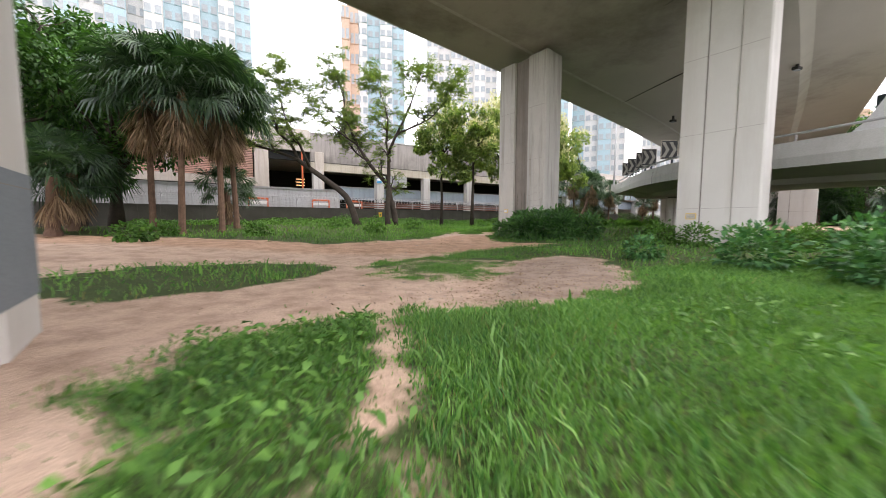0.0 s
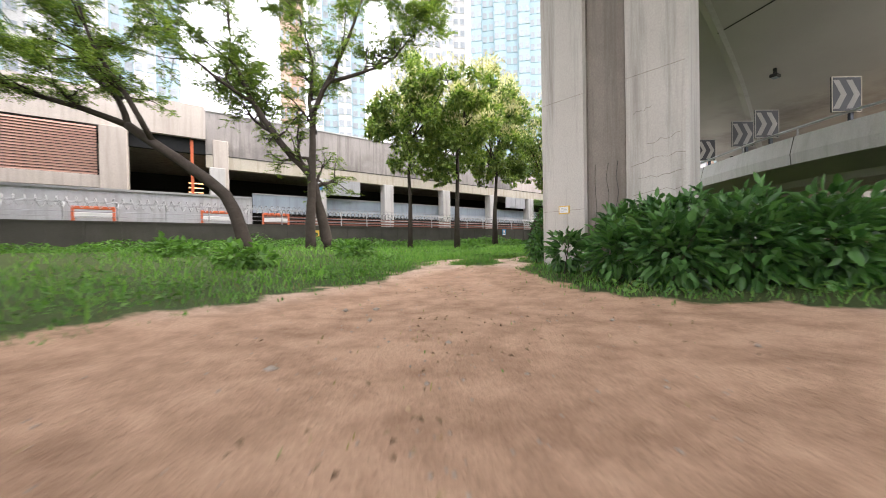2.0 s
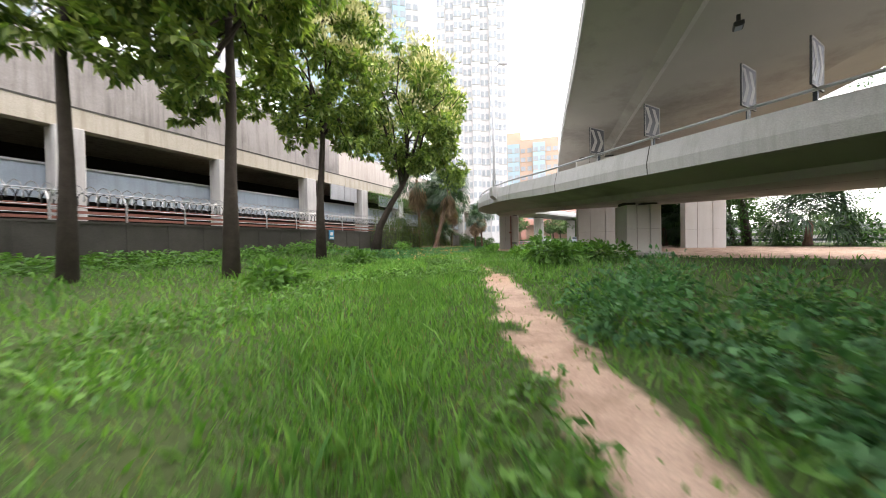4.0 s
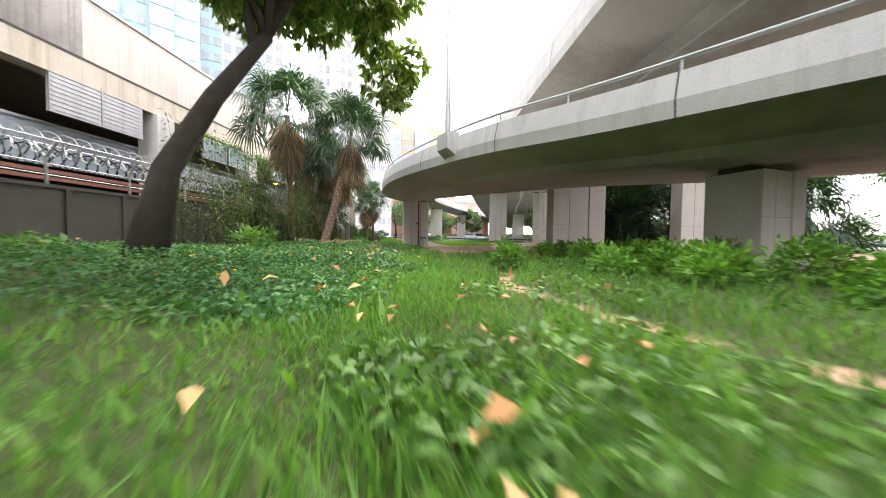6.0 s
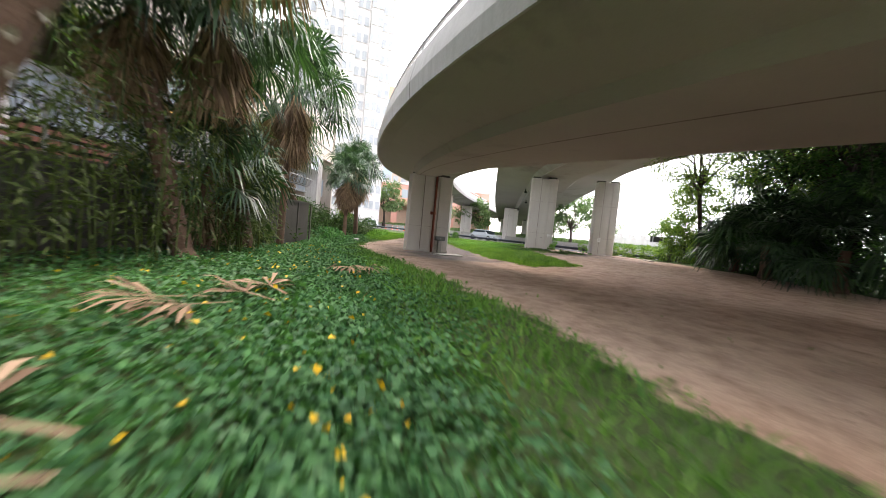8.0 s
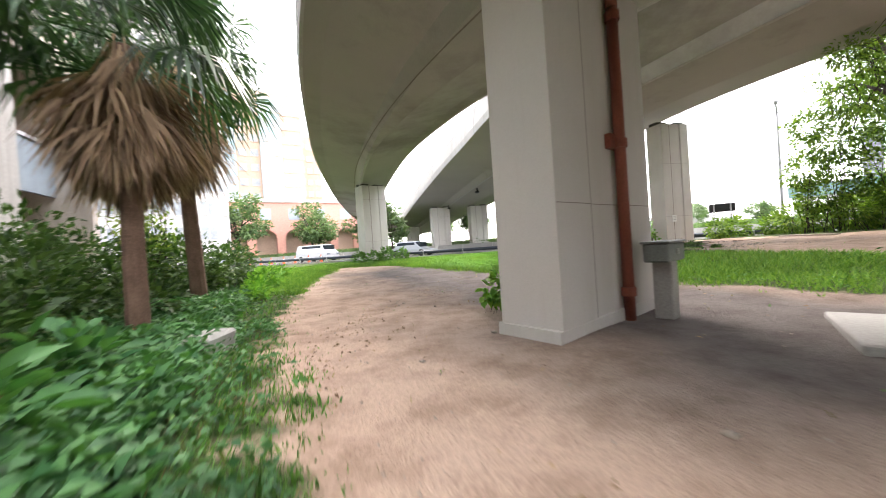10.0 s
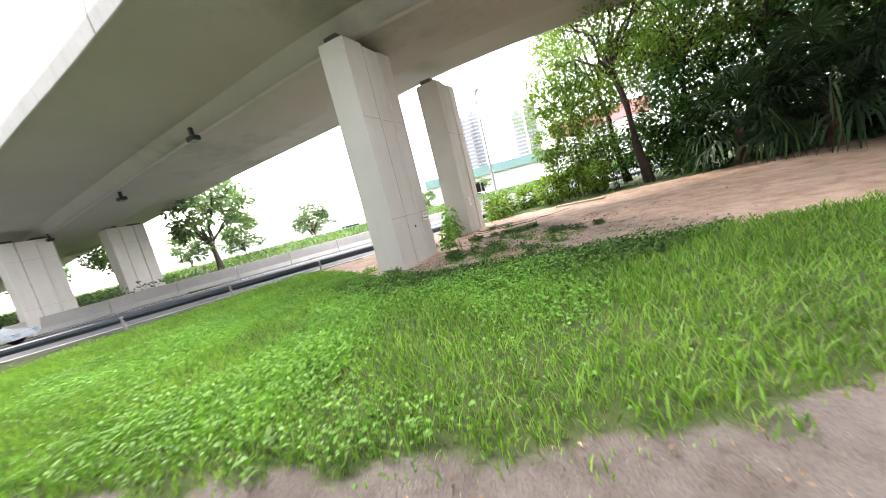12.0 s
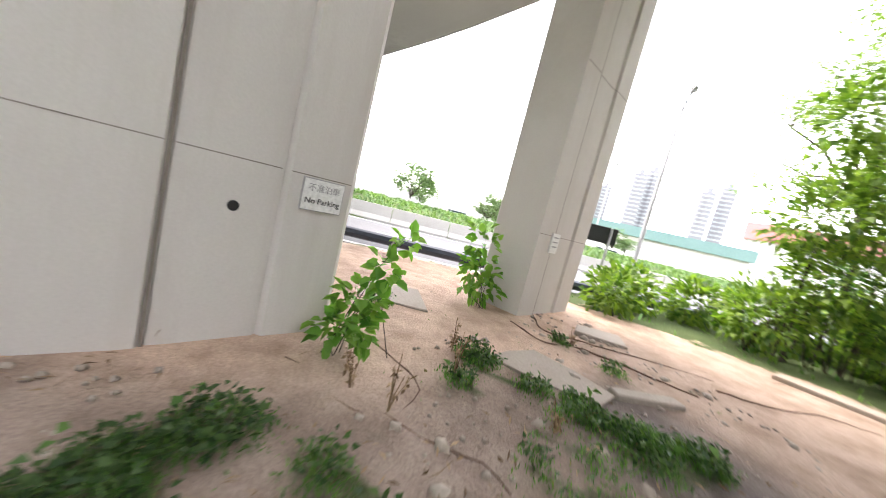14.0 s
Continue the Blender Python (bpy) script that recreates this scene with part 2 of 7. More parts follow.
def ground_material():
    """Bare earth and grassy soil, mixed by the mesh's worn-earth layer."""
    m = bpy.data.materials.new("earth_and_grass_soil")
    nt, b = nodes_of(m)
    geo = nt.nodes.new("ShaderNodeNewGeometry").outputs["Position"]
    at_ = nt.nodes.new("ShaderNodeAttribute")
    at_.attribute_name = "earth"
    red = nt.nodes.new("ShaderNodeAttribute")
    red.attribute_name = "trodden_shade"
    big, mid, fine = noise_node(nt, geo, 0.35, 5), noise_node(nt, geo, 2.5, 8, 0.65), noise_node(nt, geo, 45, 5)
    earth = mix_node(nt, "MIX", big, (0.46, 0.305, 0.215), (0.63, 0.485, 0.385))
    clay = nt.nodes.new("ShaderNodeAttribute")
    clay.attribute_name = "clay"
    earth = mix_node(nt, "MIX", clay.outputs["Fac"], earth, mix_node(nt, "MIX", mid, (0.39, 0.23, 0.145), (0.57, 0.375, 0.255)))
    # darkens trodden ground, and paints tree shade over SHADY
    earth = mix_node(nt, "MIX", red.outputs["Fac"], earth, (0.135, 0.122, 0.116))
    r1 = ramp_node(nt, [(0.30, (0.58, 0.53, 0.49)), (0.58, (1.12, 1.12, 1.12))])
    nt.links.new(mid, r1.inputs[0])
    earth = mix_node(nt, "MULTIPLY", 0.75, earth, r1.outputs[0])
    r2 = ramp_node(nt, [(0.3, (0.7, 0.7, 0.7)), (0.7, (1.2, 1.2, 1.2))])
    nt.links.new(fine, r2.inputs[0])
    earth = mix_node(nt, "MULTIPLY", 0.7, earth, r2.outputs[0])
    soil = mix_node(nt, "MIX", mid, (0.035, 0.068, 0.022), (0.10, 0.12, 0.045))
    soil = mix_node(nt, "MULTIPLY", 0.7, soil, r2.outputs[0])
    edge = nt.nodes.new("ShaderNodeMath")
    edge.operation = "MULTIPLY_ADD"
    nt.links.new(mid, edge.inputs[0])
    edge.inputs[1].default_value = 0.7
    nt.links.new(at_.outputs["Fac"], edge.inputs[2])
    re = ramp_node(nt, [(0.74, (0, 0, 0)), (0.94, (1, 1, 1))])
    nt.links.new(edge.outputs[0], re.inputs[0])
    nt.links.new(mix_node(nt, "MIX", re.outputs[0], soil, earth), b.inputs["Base Color"])
    b.inputs["Roughness"].default_value, b.inputs["Specular IOR Level"].default_value = 0.95, 0.15
    bp = nt.nodes.new("ShaderNodeBump")
    bp.inputs["Strength"].default_value, bp.inputs["Distance"].default_value = 0.75, 0.04
    add = nt.nodes.new("ShaderNodeMath")
    nt.links.new(mid, add.inputs[0])
    nt.links.new(fine, add.inputs[1])
    nt.links.new(add.outputs[0], bp.inputs["Height"])
    nt.links.new(bp.outputs[0], b.inputs["Normal"])
    return m


EARTH = ground_material()


# ---------------------------------------------------------------- building helpers
def mesh_of(name, bm, material, smooth=False):
    me = bpy.data.meshes.new(name)
    bm.to_mesh(me)
    bm.free()
    for m in material if isinstance(material, (list, tuple)) else (material,):
        me.materials.append(m)
    if smooth:
        me.polygons.foreach_set("use_smooth", [True] * len(me.polygons))
    return me


def part(name, bm, material, parent=None, label="", smooth=False):
    """Links a bmesh as ONE mesh object, under a thing or a part if one is given."""
    ob = new(name, mesh_of(name, bm, material, smooth))
    ob.parent = parent
    return tagged(ob, label)


def thing(name, label, category, at=(0, 0, 0), yaw=0.0, group="", kind=""):
    ob = new(name)
    ob.matrix_world = pose(*at, 0, 0, yaw)
    return tagged(ob, label, category, group, kind)


def add_box(bm, x0, x1, y0, y1, z0, z1, bevel=0.0, mi=0):
    vs = [bm.verts.new((x, y, z)) for z in (z0, z1) for y in (y0, y1) for x in (x0, x1)]
    fs = [bm.faces.new([vs[i] for i in f]) for f in ((0, 2, 3, 1), (4, 5, 7, 6), (0, 1, 5, 4), (2, 6, 7, 3), (0, 4, 6, 2), (1, 3, 7, 5))]
    for f in fs:
        f.material_index = mi
    if bevel:
        bmesh.ops.bevel(bm, geom=list({e for f in fs for e in f.edges}), offset=bevel, segments=1, affect="EDGES")
    return bm


def box_bm(*a, **k):
    return add_box(bmesh.new(), *a, **k)


def add_tube(bm, pts, radii, sides=8, cap=True):
    """A tapered tube along points."""
    rings = []
    pts = [Vector(p) for p in pts]
    for i, p in enumerate(pts):
        d = (pts[min(i + 1, len(pts) - 1)] - pts[max(i - 1, 0)]).normalized()
        a = d.orthogonal().normalized() if abs(d.z) > 0.99 else Vector((0, 0, 1)).cross(d).normalized()
        b = d.cross(a)
        r = radii[i] if isinstance(radii, (list, tuple)) else radii
        rings.append([bm.verts.new(p + r * (math.cos(t) * a + math.sin(t) * b)) for t in (2 * math.pi * k / sides for k in range(sides))])
    for u, v in zip(rings, rings[1:]):
        for k in range(sides):
            bm.faces.new((u[k], u[(k + 1) % sides], v[(k + 1) % sides], v[k]))
    if cap:
        bm.faces.new(rings[0][::-1])
        bm.faces.new(rings[-1])
    return bm


def tube_bm(pts, radii, sides=8):
    return add_tube(bmesh.new(), pts, radii, sides)


def prism_bm(outline, z0, z1, bevel=0.0):
    bm = bmesh.new()
    lo = [bm.verts.new((x, y, z0)) for x, y in outline]
    hi = [bm.verts.new((x, y, z1)) for x, y in outline]
    n = len(lo)
    bm.faces.new(lo[::-1])
    bm.faces.new(hi)
    for i in range(n):
        bm.faces.new((lo[i], lo[(i + 1) % n], hi[(i + 1) % n], hi[i]))
    if bevel:
        bmesh.ops.bevel(bm, geom=bm.edges[:], offset=bevel, segments=1, affect="EDGES")
    return bm


def sweep_bm(sections, closed=True):
    """Skins a run of equal cross-sections (lists of 3D points)."""
    bm = bmesh.new()
    rows = [[bm.verts.new(p) for p in sec] for sec in sections]
    n = len(rows[0])
    for u, v in zip(rows, rows[1:]):
        for k in range(n if closed else n - 1):
            bm.faces.new((u[k], v[k], v[(k + 1) % n], u[(k + 1) % n]))
    if closed:
        bm.faces.new(rows[0])
        bm.faces.new(rows[-1][::-1])
    bmesh.ops.recalc_face_normals(bm, faces=bm.faces[:])
    return bm


def smooth_line(points, step=1.0):
    """A Catmull-Rom line through points, in even steps; any number of columns."""
    p = np.array(points, float)
    p = np.vstack([2 * p[0] - p[1], p, 2 * p[-1] - p[-2]])
    out = []
    for i in range(1, len(p) - 2):
        a, b, c, d = p[i - 1 : i + 3]
        for t in np.linspace(0, 1, max(2, int(np.linalg.norm((c - b)[:2]) / step)), endpoint=False):
            out.append(0.5 * (2 * b + (c - a) * t + (2 * a - 5 * b + 4 * c - d) * t * t + (3 * b - a - 3 * c + d) * t**3))
    out.append(p[-2])
    return np.array(out)


def raw_mesh(name, verts, faces, material, parent=None, attrs=None):
    """A mesh straight from arrays; faces all of one size."""
    me = bpy.data.meshes.new(name)
    v, f = np.asarray(verts, np.float32), np.asarray(faces, np.int32)
    me.vertices.add(len(v))
    me.vertices.foreach_set("co", v.ravel())
    me.loops.add(f.size)
    me.loops.foreach_set("vertex_index", f.ravel())
    me.polygons.add(len(f))
    me.polygons.foreach_set("loop_start", np.arange(0, f.size, f.shape[1], dtype=np.int32))
    for key, values in (attrs or {}).items():
        me.attributes.new(key, "FLOAT", "POINT").data.foreach_set("value", np.asarray(values, np.float32))
    me.update(calc_edges=True)
    me.validate()
    me.materials.append(material)
    ob = new(name, me)
    ob.parent = parent
    return ob


# ---------------------------------------------------------------- ground
KNOTS = np.array([
    (0, 0, 0.1), (0, 6, 0.07), (1, 15, 0.18), (4, 18, 0.4), (8, 10, 0.28), (-4.5, 23.5, 0.85), (-10, 14, 0.5), (-12, 20, 0.9), (-7, 31, 1.1), (7, 38, 1.1),
    (2.3, 21.5, 0.5), (9.8, 26.6, 0.7), (19.4, 28.8, 0.62), (9, 32, 0.72), (17, 36.5, 0.7), (26, 34.5, 0.77), (30, 29, 0.8), (17, 43, 0.95),
    (32.5, 49.5, 0.52), (30, 54, 0.6), (35, 52, 0.48), (48, 57, 0.74), (41, 44, 0.86), (44, 46, 0.92), (43, 39, 0.97), (40, 36, 1.05), (52, 50, 0.78), (62, 50, 0.78),
])


def ground_z(x, y):
    """The lie of the land: gentle rises between a few levels."""
    x, y = np.asarray(x, float), np.asarray(y, float)
    w = 1 / ((x[..., None] - KNOTS[:, 0]) ** 2 + (y[..., None] - KNOTS[:, 1]) ** 2 + 4.0) ** 1.6
    return (w * KNOTS[:, 2]).sum(-1) / w.sum(-1)


def gz(x, y):
    return float(ground_z(x, y))


def seg_distance(x, y, pts):
    """Distance to a line of points."""
    best = np.full(np.shape(x), 1e9)
    for (ax, ay), (bx, by) in zip(pts, pts[1:]):
        dx, dy = bx - ax, by - ay
        t = np.clip(((x - ax) * dx + (y - ay) * dy) / (dx * dx + dy * dy), 0, 1)
        best = np.minimum(best, np.hypot(x - ax - t * dx, y - ay - t * dy))
    return best


def poly_depth(x, y, pts):
    """How deep inside a polygon (positive) or how far outside (negative)."""
    inside = np.zeros(np.shape(x), bool)
    for (ax, ay), (bx, by) in zip(pts, pts[1:] + pts[:1]):
        if ay != by:
            inside ^= ((ay > y) != (by > y)) & (x < (bx - ax) * (y - ay) / (by - ay) + ax)
    d = seg_distance(x, y, pts + pts[:1])
    return np.where(inside, d, -d)


FIELDS = {}


def field(x, y, scale, seed):
    """Smooth noise over the plan, read from a fine grid that is made once."""
    step = max(0.08, 0.25 / scale)
    if (scale, seed) not in FIELDS:
        gx_, gy_ = np.arange(-18, 56, step), np.arange(-6, 66, step)
        FIELDS[scale, seed] = np.array([[noise.noise((p * scale, q * scale, seed)) for p in gx_] for q in gy_])
    g = FIELDS[scale, seed]
    u = np.clip((np.asarray(x, float) + 18) / step, 0, g.shape[1] - 1.001)
    v = np.clip((np.asarray(y, float) + 6) / step, 0, g.shape[0] - 1.001)
    i, j = u.astype(int), v.astype(int)
    s, t = u - i, v - j
    return (g[j, i] * (1 - s) + g[j, i + 1] * s) * (1 - t) + (g[j + 1, i] * (1 - s) + g[j + 1, i + 1] * s) * t


# narrow trodden trails: centre line and half width
TRACKS = [
    ([(-0.05, 0.4), (-0.15, 1.4), (-0.3, 2.6), (-0.5, 3.8)], 0.13),
    ([(2.9, 20.1), (3.5, 20.85), (4.33, 22.0), (5.8, 23.85), (7.5, 26.0)], 0.27),
    ([(7.5, 26.0), (9.1, 28.2), (10.6, 30.8), (11.6, 32.1), (13.2, 32.8), (14.2, 33.7), (16.4, 35.9), (17.4, 36.6), (19.2, 38.3)], 0.08),
]
# wide worn earth, with the islands of grass left in it
WORN = [
    [(-16, 8.0), (-6, 7.2), (-3.0, 7.8), (-1.5, 8.25), (-0.9, 8.55), (-0.2, 8.8), (0.4, 9.4), (0.8, 10.0), (1.8, 10.8), (3.2, 11.7), (4.5, 12.6), (3.6, 13.6), (2.6, 14.3), (2.3, 15.6), (2.4, 17.5), (3.1, 18.6), (2.9, 19.4), (3.3, 20.2), (2.9, 20.7), (2.3, 20.7), (1.9, 21.2), (1.4, 20.7), (1.0, 20.3), (0.5, 19.5), (0.0, 18.2), (-0.8, 16.6), (-2.0, 15.0), (-2.5, 13.4), (-3.8, 11.5), (-8, 11.7), (-16, 13.4)],
    [(-9, 2.2), (-1.2, 0.2), (-1.2, 1.3), (-1.8, 1.9), (-1.8, 2.5), (-1.2, 3.0), (-0.4, 3.5), (0.7, 3.8), (2.0, 4.0), (3.4, 5.4), (3.9, 8.4), (3.0, 8.9), (1.5, 8.1), (0.65, 7.2), (0.7, 6.6), (0.6, 6.0), (-0.1, 6.15), (-0.9, 6.8), (-1.45, 7.3), (-0.9, 9.0), (-3, 9), (-9, 8.0)],
]
ISLANDS = [
    [(-6.2, 4.3), (-3.8, 3.8), (-2.4, 5.4), (-2.1, 7.2), (-3.0, 7.5), (-5.5, 6.7)],
    [(2.2, 20.05), (2.4, 19.4), (2.2, 18.9), (1.95, 18.45), (1.35, 18.5), (1.0, 19.0), (1.3, 19.75), (1.8, 20.1)],
]
TUFTS = [(42.1, 46.0, 0.2), (41.2, 45.4, 0.16), (40.75, 46.7, 0.22), (40.4, 45.4, 0.2), (44.6, 46.85, 0.2), (43.05, 47.15, 0.25), (44.6, 44.4, 0.15), (39.9, 43.3, 0.15), (42.3, 45.85, 0.2), (42.55, 45.55, 0.22), (42.25, 45.1, 0.14), (43.5, 43.7, 0.2), (43.05, 44.05, 0.12), (42.95, 43.45, 0.15), (42.65, 43.2, 0.2), (42.35, 42.95, 0.22), (42.15, 42.6, 0.2), (44.0, 42.3, 0.14), (43.3, 42.2, 0.12)]
LITTER_PATCH = [(0.7, 4.2), (2.0, 4.1), (3.3, 5.5), (3.8, 8.4), (3.0, 8.8), (1.9, 8.0), (1.2, 6.4)]
BARE = [(18.6, 37.4), (20.4, 39.6), (24.6, 44.9), (29.4, 51.2), (31.7, 52.8), (33.6, 53.9), (38.4, 56.0), (44.3, 57.6), (43.8, 55.0), (46, 48.5), (49.4, 46.5), (48.0, 41.5), (43.3, 38.3), (39, 36.6), (34, 32), (33, 24), (28, 17), (20, 20), (18, 27.5), (21.5, 31.5), (19.5, 35)]
VERGE = [(29.6, 42.6), (32.5, 45.6), (35.6, 47.9), (38.6, 50.6), (42.0, 53.6), (46, 57), (50, 56), (49.6, 46.6), (45.0, 47.0), (43.4, 47.6), (41.6, 46.9), (38.6, 45.2), (35, 43.0), (32, 41.4)]
PATCHY = [(37.6, 44.2), (38.6, 46.0), (40.6, 47.4), (43.2, 48.2), (43.6, 46.9), (42.8, 46.4), (42.6, 44.6), (43.4, 43.6), (43.0, 42.4), (41.8, 42.4), (40.0, 43.0)]
THIN = [(-1.9, 6.0), (-0.6, 5.2), (1.0, 5.2), (2.0, 6.4), (2.3, 8.0), (0.9, 8.6), (-0.8, 8.5)]
# outline of the tree shade that is painted into the earth colour
SHADY = [(42.2, 43.6), (44.4, 42.0), (45.0, 40.2), (44.0, 37.5), (40.0, 37.0), (37.5, 38.5), (40.5, 42.0)]
KERB_AT, ROAD_DIR = np.array((49.5, 46.2)), np.array((0.309, 0.951))
ROAD_OUT = np.array((ROAD_DIR[1], -ROAD_DIR[0]))


def road_side(x, y):
    """Metres beyond the near kerb, towards the far side."""
    return (x - KERB_AT[0]) * ROAD_OUT[0] + (y - KERB_AT[1]) * ROAD_OUT[1]


def earth_at(x, y):
    """Bare earth (over 0.5) or growth (under 0.5)."""
    d = np.full(np.shape(x), -3.0)
    for pts in WORN:
        d = np.maximum(d, poly_depth(x, y, pts) / 0.5)
    for pts in ISLANDS:
        d = np.minimum(d, -poly_depth(x, y, pts) / 0.22)
    for pts, half in TRACKS:
        d = np.maximum(d, (half - seg_distance(x, y, pts)) / 0.3)
    d = np.maximum(d, np.minimum(poly_depth(x, y, BARE), -1.15 * poly_depth(x, y, VERGE)) / 0.45)
    patch = field(x, y, 0.75, 6.0) + 0.5 * field(x, y, 2.1, 2.0)
    ragged = field(x, y, 2.6, 9.0) + 0.6 * field(x, y, 6.5, 1.0)
    worn = np.clip(np.maximum(poly_depth(x, y, PATCHY), poly_depth(x, y, THIN)) / 0.6, 0, 1)
    d = d * (1 - worn) + worn * np.minimum(d, 0.35 - 1.1 * patch - 2.0 * ragged)
    for tx, ty, tr in TUFTS:
        d = np.minimum(d, (np.hypot(x - tx, y - ty) - tr) / 0.12)
    return np.clip(0.5 + 0.5 * (np.clip(d, -1.6, 1.6) + 0.9 * ragged + 0.2 * patch), 0, 1)


def trodden_shade_at(x, y):
    """The greyer, trodden ground under the ramp, round the slab and under the leaf litter; over SHADY, painted tree
    shade.
    """
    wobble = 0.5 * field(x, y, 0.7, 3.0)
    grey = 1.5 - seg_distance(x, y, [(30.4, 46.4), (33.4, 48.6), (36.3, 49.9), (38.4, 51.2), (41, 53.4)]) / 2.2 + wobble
    # first term paints the tree shade; litter and patchy ground follow
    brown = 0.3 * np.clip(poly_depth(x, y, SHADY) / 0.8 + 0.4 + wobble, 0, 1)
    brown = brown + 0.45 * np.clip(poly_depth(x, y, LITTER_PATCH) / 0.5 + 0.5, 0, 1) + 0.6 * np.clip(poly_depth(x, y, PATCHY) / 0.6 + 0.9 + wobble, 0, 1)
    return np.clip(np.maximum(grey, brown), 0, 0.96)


def axis_steps(lo, hi, step, far):
    inner = list(np.arange(lo, hi + step / 2, step))
    out, d = [], step
    while (out[-1] if out else 0) < far:
        d *= 1.35
        out.append((out[-1] if out else 0) + d)
    return np.array([lo - o for o in out][::-1] + inner + [hi + o for o in out])


def build_ground():
    xs, ys = axis_steps(-16, 54, 0.25, 900), axis_steps(-4, 62, 0.25, 900)
    gx, gy = np.meshgrid(xs, ys)
    z = ground_z(gx, gy)
    e = earth_at(gx, gy)
    rough = field(gx, gy, 0.9, 0.0)
    z = z + 0.035 * rough - 0.05 * e
    side = road_side(gx, gy)
    z = np.where((side > 0.0) & (side < 9.8), np.minimum(z, 0.55), np.where(side >= 9.8, 0.85 + 0.8 * np.clip((side - 11) / 7, 0, 1) * np.clip((35 - side) / 8, 0, 1), z))
    n, m = gx.shape
    idx = np.arange(n * m).reshape(n, m)
    f = np.stack([idx[:-1, :-1], idx[:-1, 1:], idx[1:, 1:], idx[1:, :-1]], -1).reshape(-1, 4)
    bald = np.maximum(poly_depth(gx, gy, PATCHY), poly_depth(gx, gy, THIN))
    e = np.maximum(e, 0.46 * np.clip(bald / 0.5 + 0.5, 0, 1))
    ob = raw_mesh("ground", np.stack([gx, gy, z], -1).reshape(-1, 3), f, EARTH, attrs={"earth": e.ravel(), "trodden_shade": trodden_shade_at(gx, gy).ravel(), "clay": np.clip(poly_depth(gx, gy, [(-16, 9.5), (-4, 9.2), (0, 9.6), (4.5, 12), (3.2, 17), (2.2, 18.5), (0.4, 18.3), (-2.4, 14), (-16, 13)]) + 0.3, 0.75 - 0.6 * np.clip(seg_distance(gx, gy, TRACKS[2][0]) - 0.6, 0, 1.25), 0.85).ravel()})
    ob.data.polygons.foreach_set("use_smooth", [True] * len(ob.data.polygons))
    return tagged(ob, "trodden sandy earth tracks between patches of grassy soil", "ground", kind="structure")


build_ground()


# ---------------------------------------------------------------- piers
def pier(x, y, wide, deep, axis, z0, z1, old=False, recess=0.36, shift=0.0, label=""):
    """A flyover column: two smooth lobes with a recessed strip between them on both broad faces. axis: the broad side's heading."""
    yaw = math.degrees(math.atan2(axis[1], axis[0]))
    ob = thing("flyover_pier", label, "pier", (x, y, 0), yaw, "piers under the flyovers")
    w, d, r, c = wide / 2, deep / 2, wide * recess / 2, 0.05
    dip = 0.14 if old else 0.05
    m = shift
    half = [(-w + c, -d), (m - r - 0.03, -d), (m - r, -d + dip), (m + r, -d + dip), (m + r + 0.03, -d), (w - c, -d), (w, -d + c)]
    outline = half + [(-px, -py) for px, py in half]
    material = OLD_CONCRETE if old else CONCRETE
    part("shaft", prism_bm(outline, z0, z1), [material], ob)
    for sgn in (-1, 1):
        bm = bmesh.new()
        add_box(bm, -sgn * m - r + 0.02, -sgn * m + r - 0.02, sgn * (d - dip) - 0.02 * (sgn < 0), sgn * (d - dip) + 0.02 * (sgn > 0), z0, z1 - 0.02)
        part("recess_face", bm, RECESS if old else material, ob, "dark streaked recessed strip" if old else "")
        gx_ = sgn * (r - m)
        part("groove", box_bm(gx_ - 0.011, gx_ + 0.011, sgn * (d - dip) - 0.035, sgn * (d - dip) + 0.035, z0, z1 - 0.01), RECESS, ob, "dark vertical drainage groove")
    for bx in (-w * 0.62, w * 0.62):
        part("bearing", box_bm(bx - 0.28, bx + 0.28, -d * 0.5, d * 0.5, z1, z1 + 0.13), WALL_DARK, ob, "dark bearing pad")
    k = z0 + 1.6
    while k < z1 - 0.6:
        for sgn in (-1, 1):
            for a, b, e in ((-w + 0.06, -sgn * m - r - 0.03, d), (-sgn * m - r + 0.025, -sgn * m + r - 0.025, d - dip + 0.02), (-sgn * m + r + 0.03, w - 0.06, d)):
                part("pour_joint", box_bm(a, b, sgn * e - 0.004, sgn * e + 0.004, k, k + 0.007), RECESS, ob)
        k += 2.4
    return ob


AX_K, AX_F, AX_R, AX_Q = (0.62, -0.785), (0.36, -0.933), (0.72, -0.694), (0.68, -0.733)
pier_k1 = pier(4.35, 17.25, 2.82, 1.2, AX_K, 0.0, 8.75, True, 0.27, label="streaked tall concrete pier with a shrub round its foot")
crack_rng = random.Random(5)
for cx, cz, run_ in ((0.5, 1.75, 0.8), (0.62, 2.05, 0.7), (0.5, 2.35, 0.85), (0.75, 2.7, 0.55), (0.55, 3.3, 0.3), (0.6, 1.55, 0.6)):
    line = [(cx + run_ * k / 7, -0.601, cz + 0.12 * run_ * k / 7 + crack_rng.uniform(-0.035, 0.035)) for k in range(8)]
    part("crack", tube_bm(line, 0.004, 4), RECESS, pier_k1, "thin dark crack")
for cx in (-0.22, 0.02, 0.2):
    line = [(cx + crack_rng.uniform(-0.03, 0.03), -0.482, 0.4 + 0.3 * k) for k in range(8)]
    part("crack", tube_bm(line, 0.006, 4), WALL_DARK, pier_k1, "thin dark crack")
pier_k2 = pier(9.35, 11.4, 2.2, 1.5, AX_K, -0.1, 8.9, label="pale smooth tall concrete pier standing in weeds")
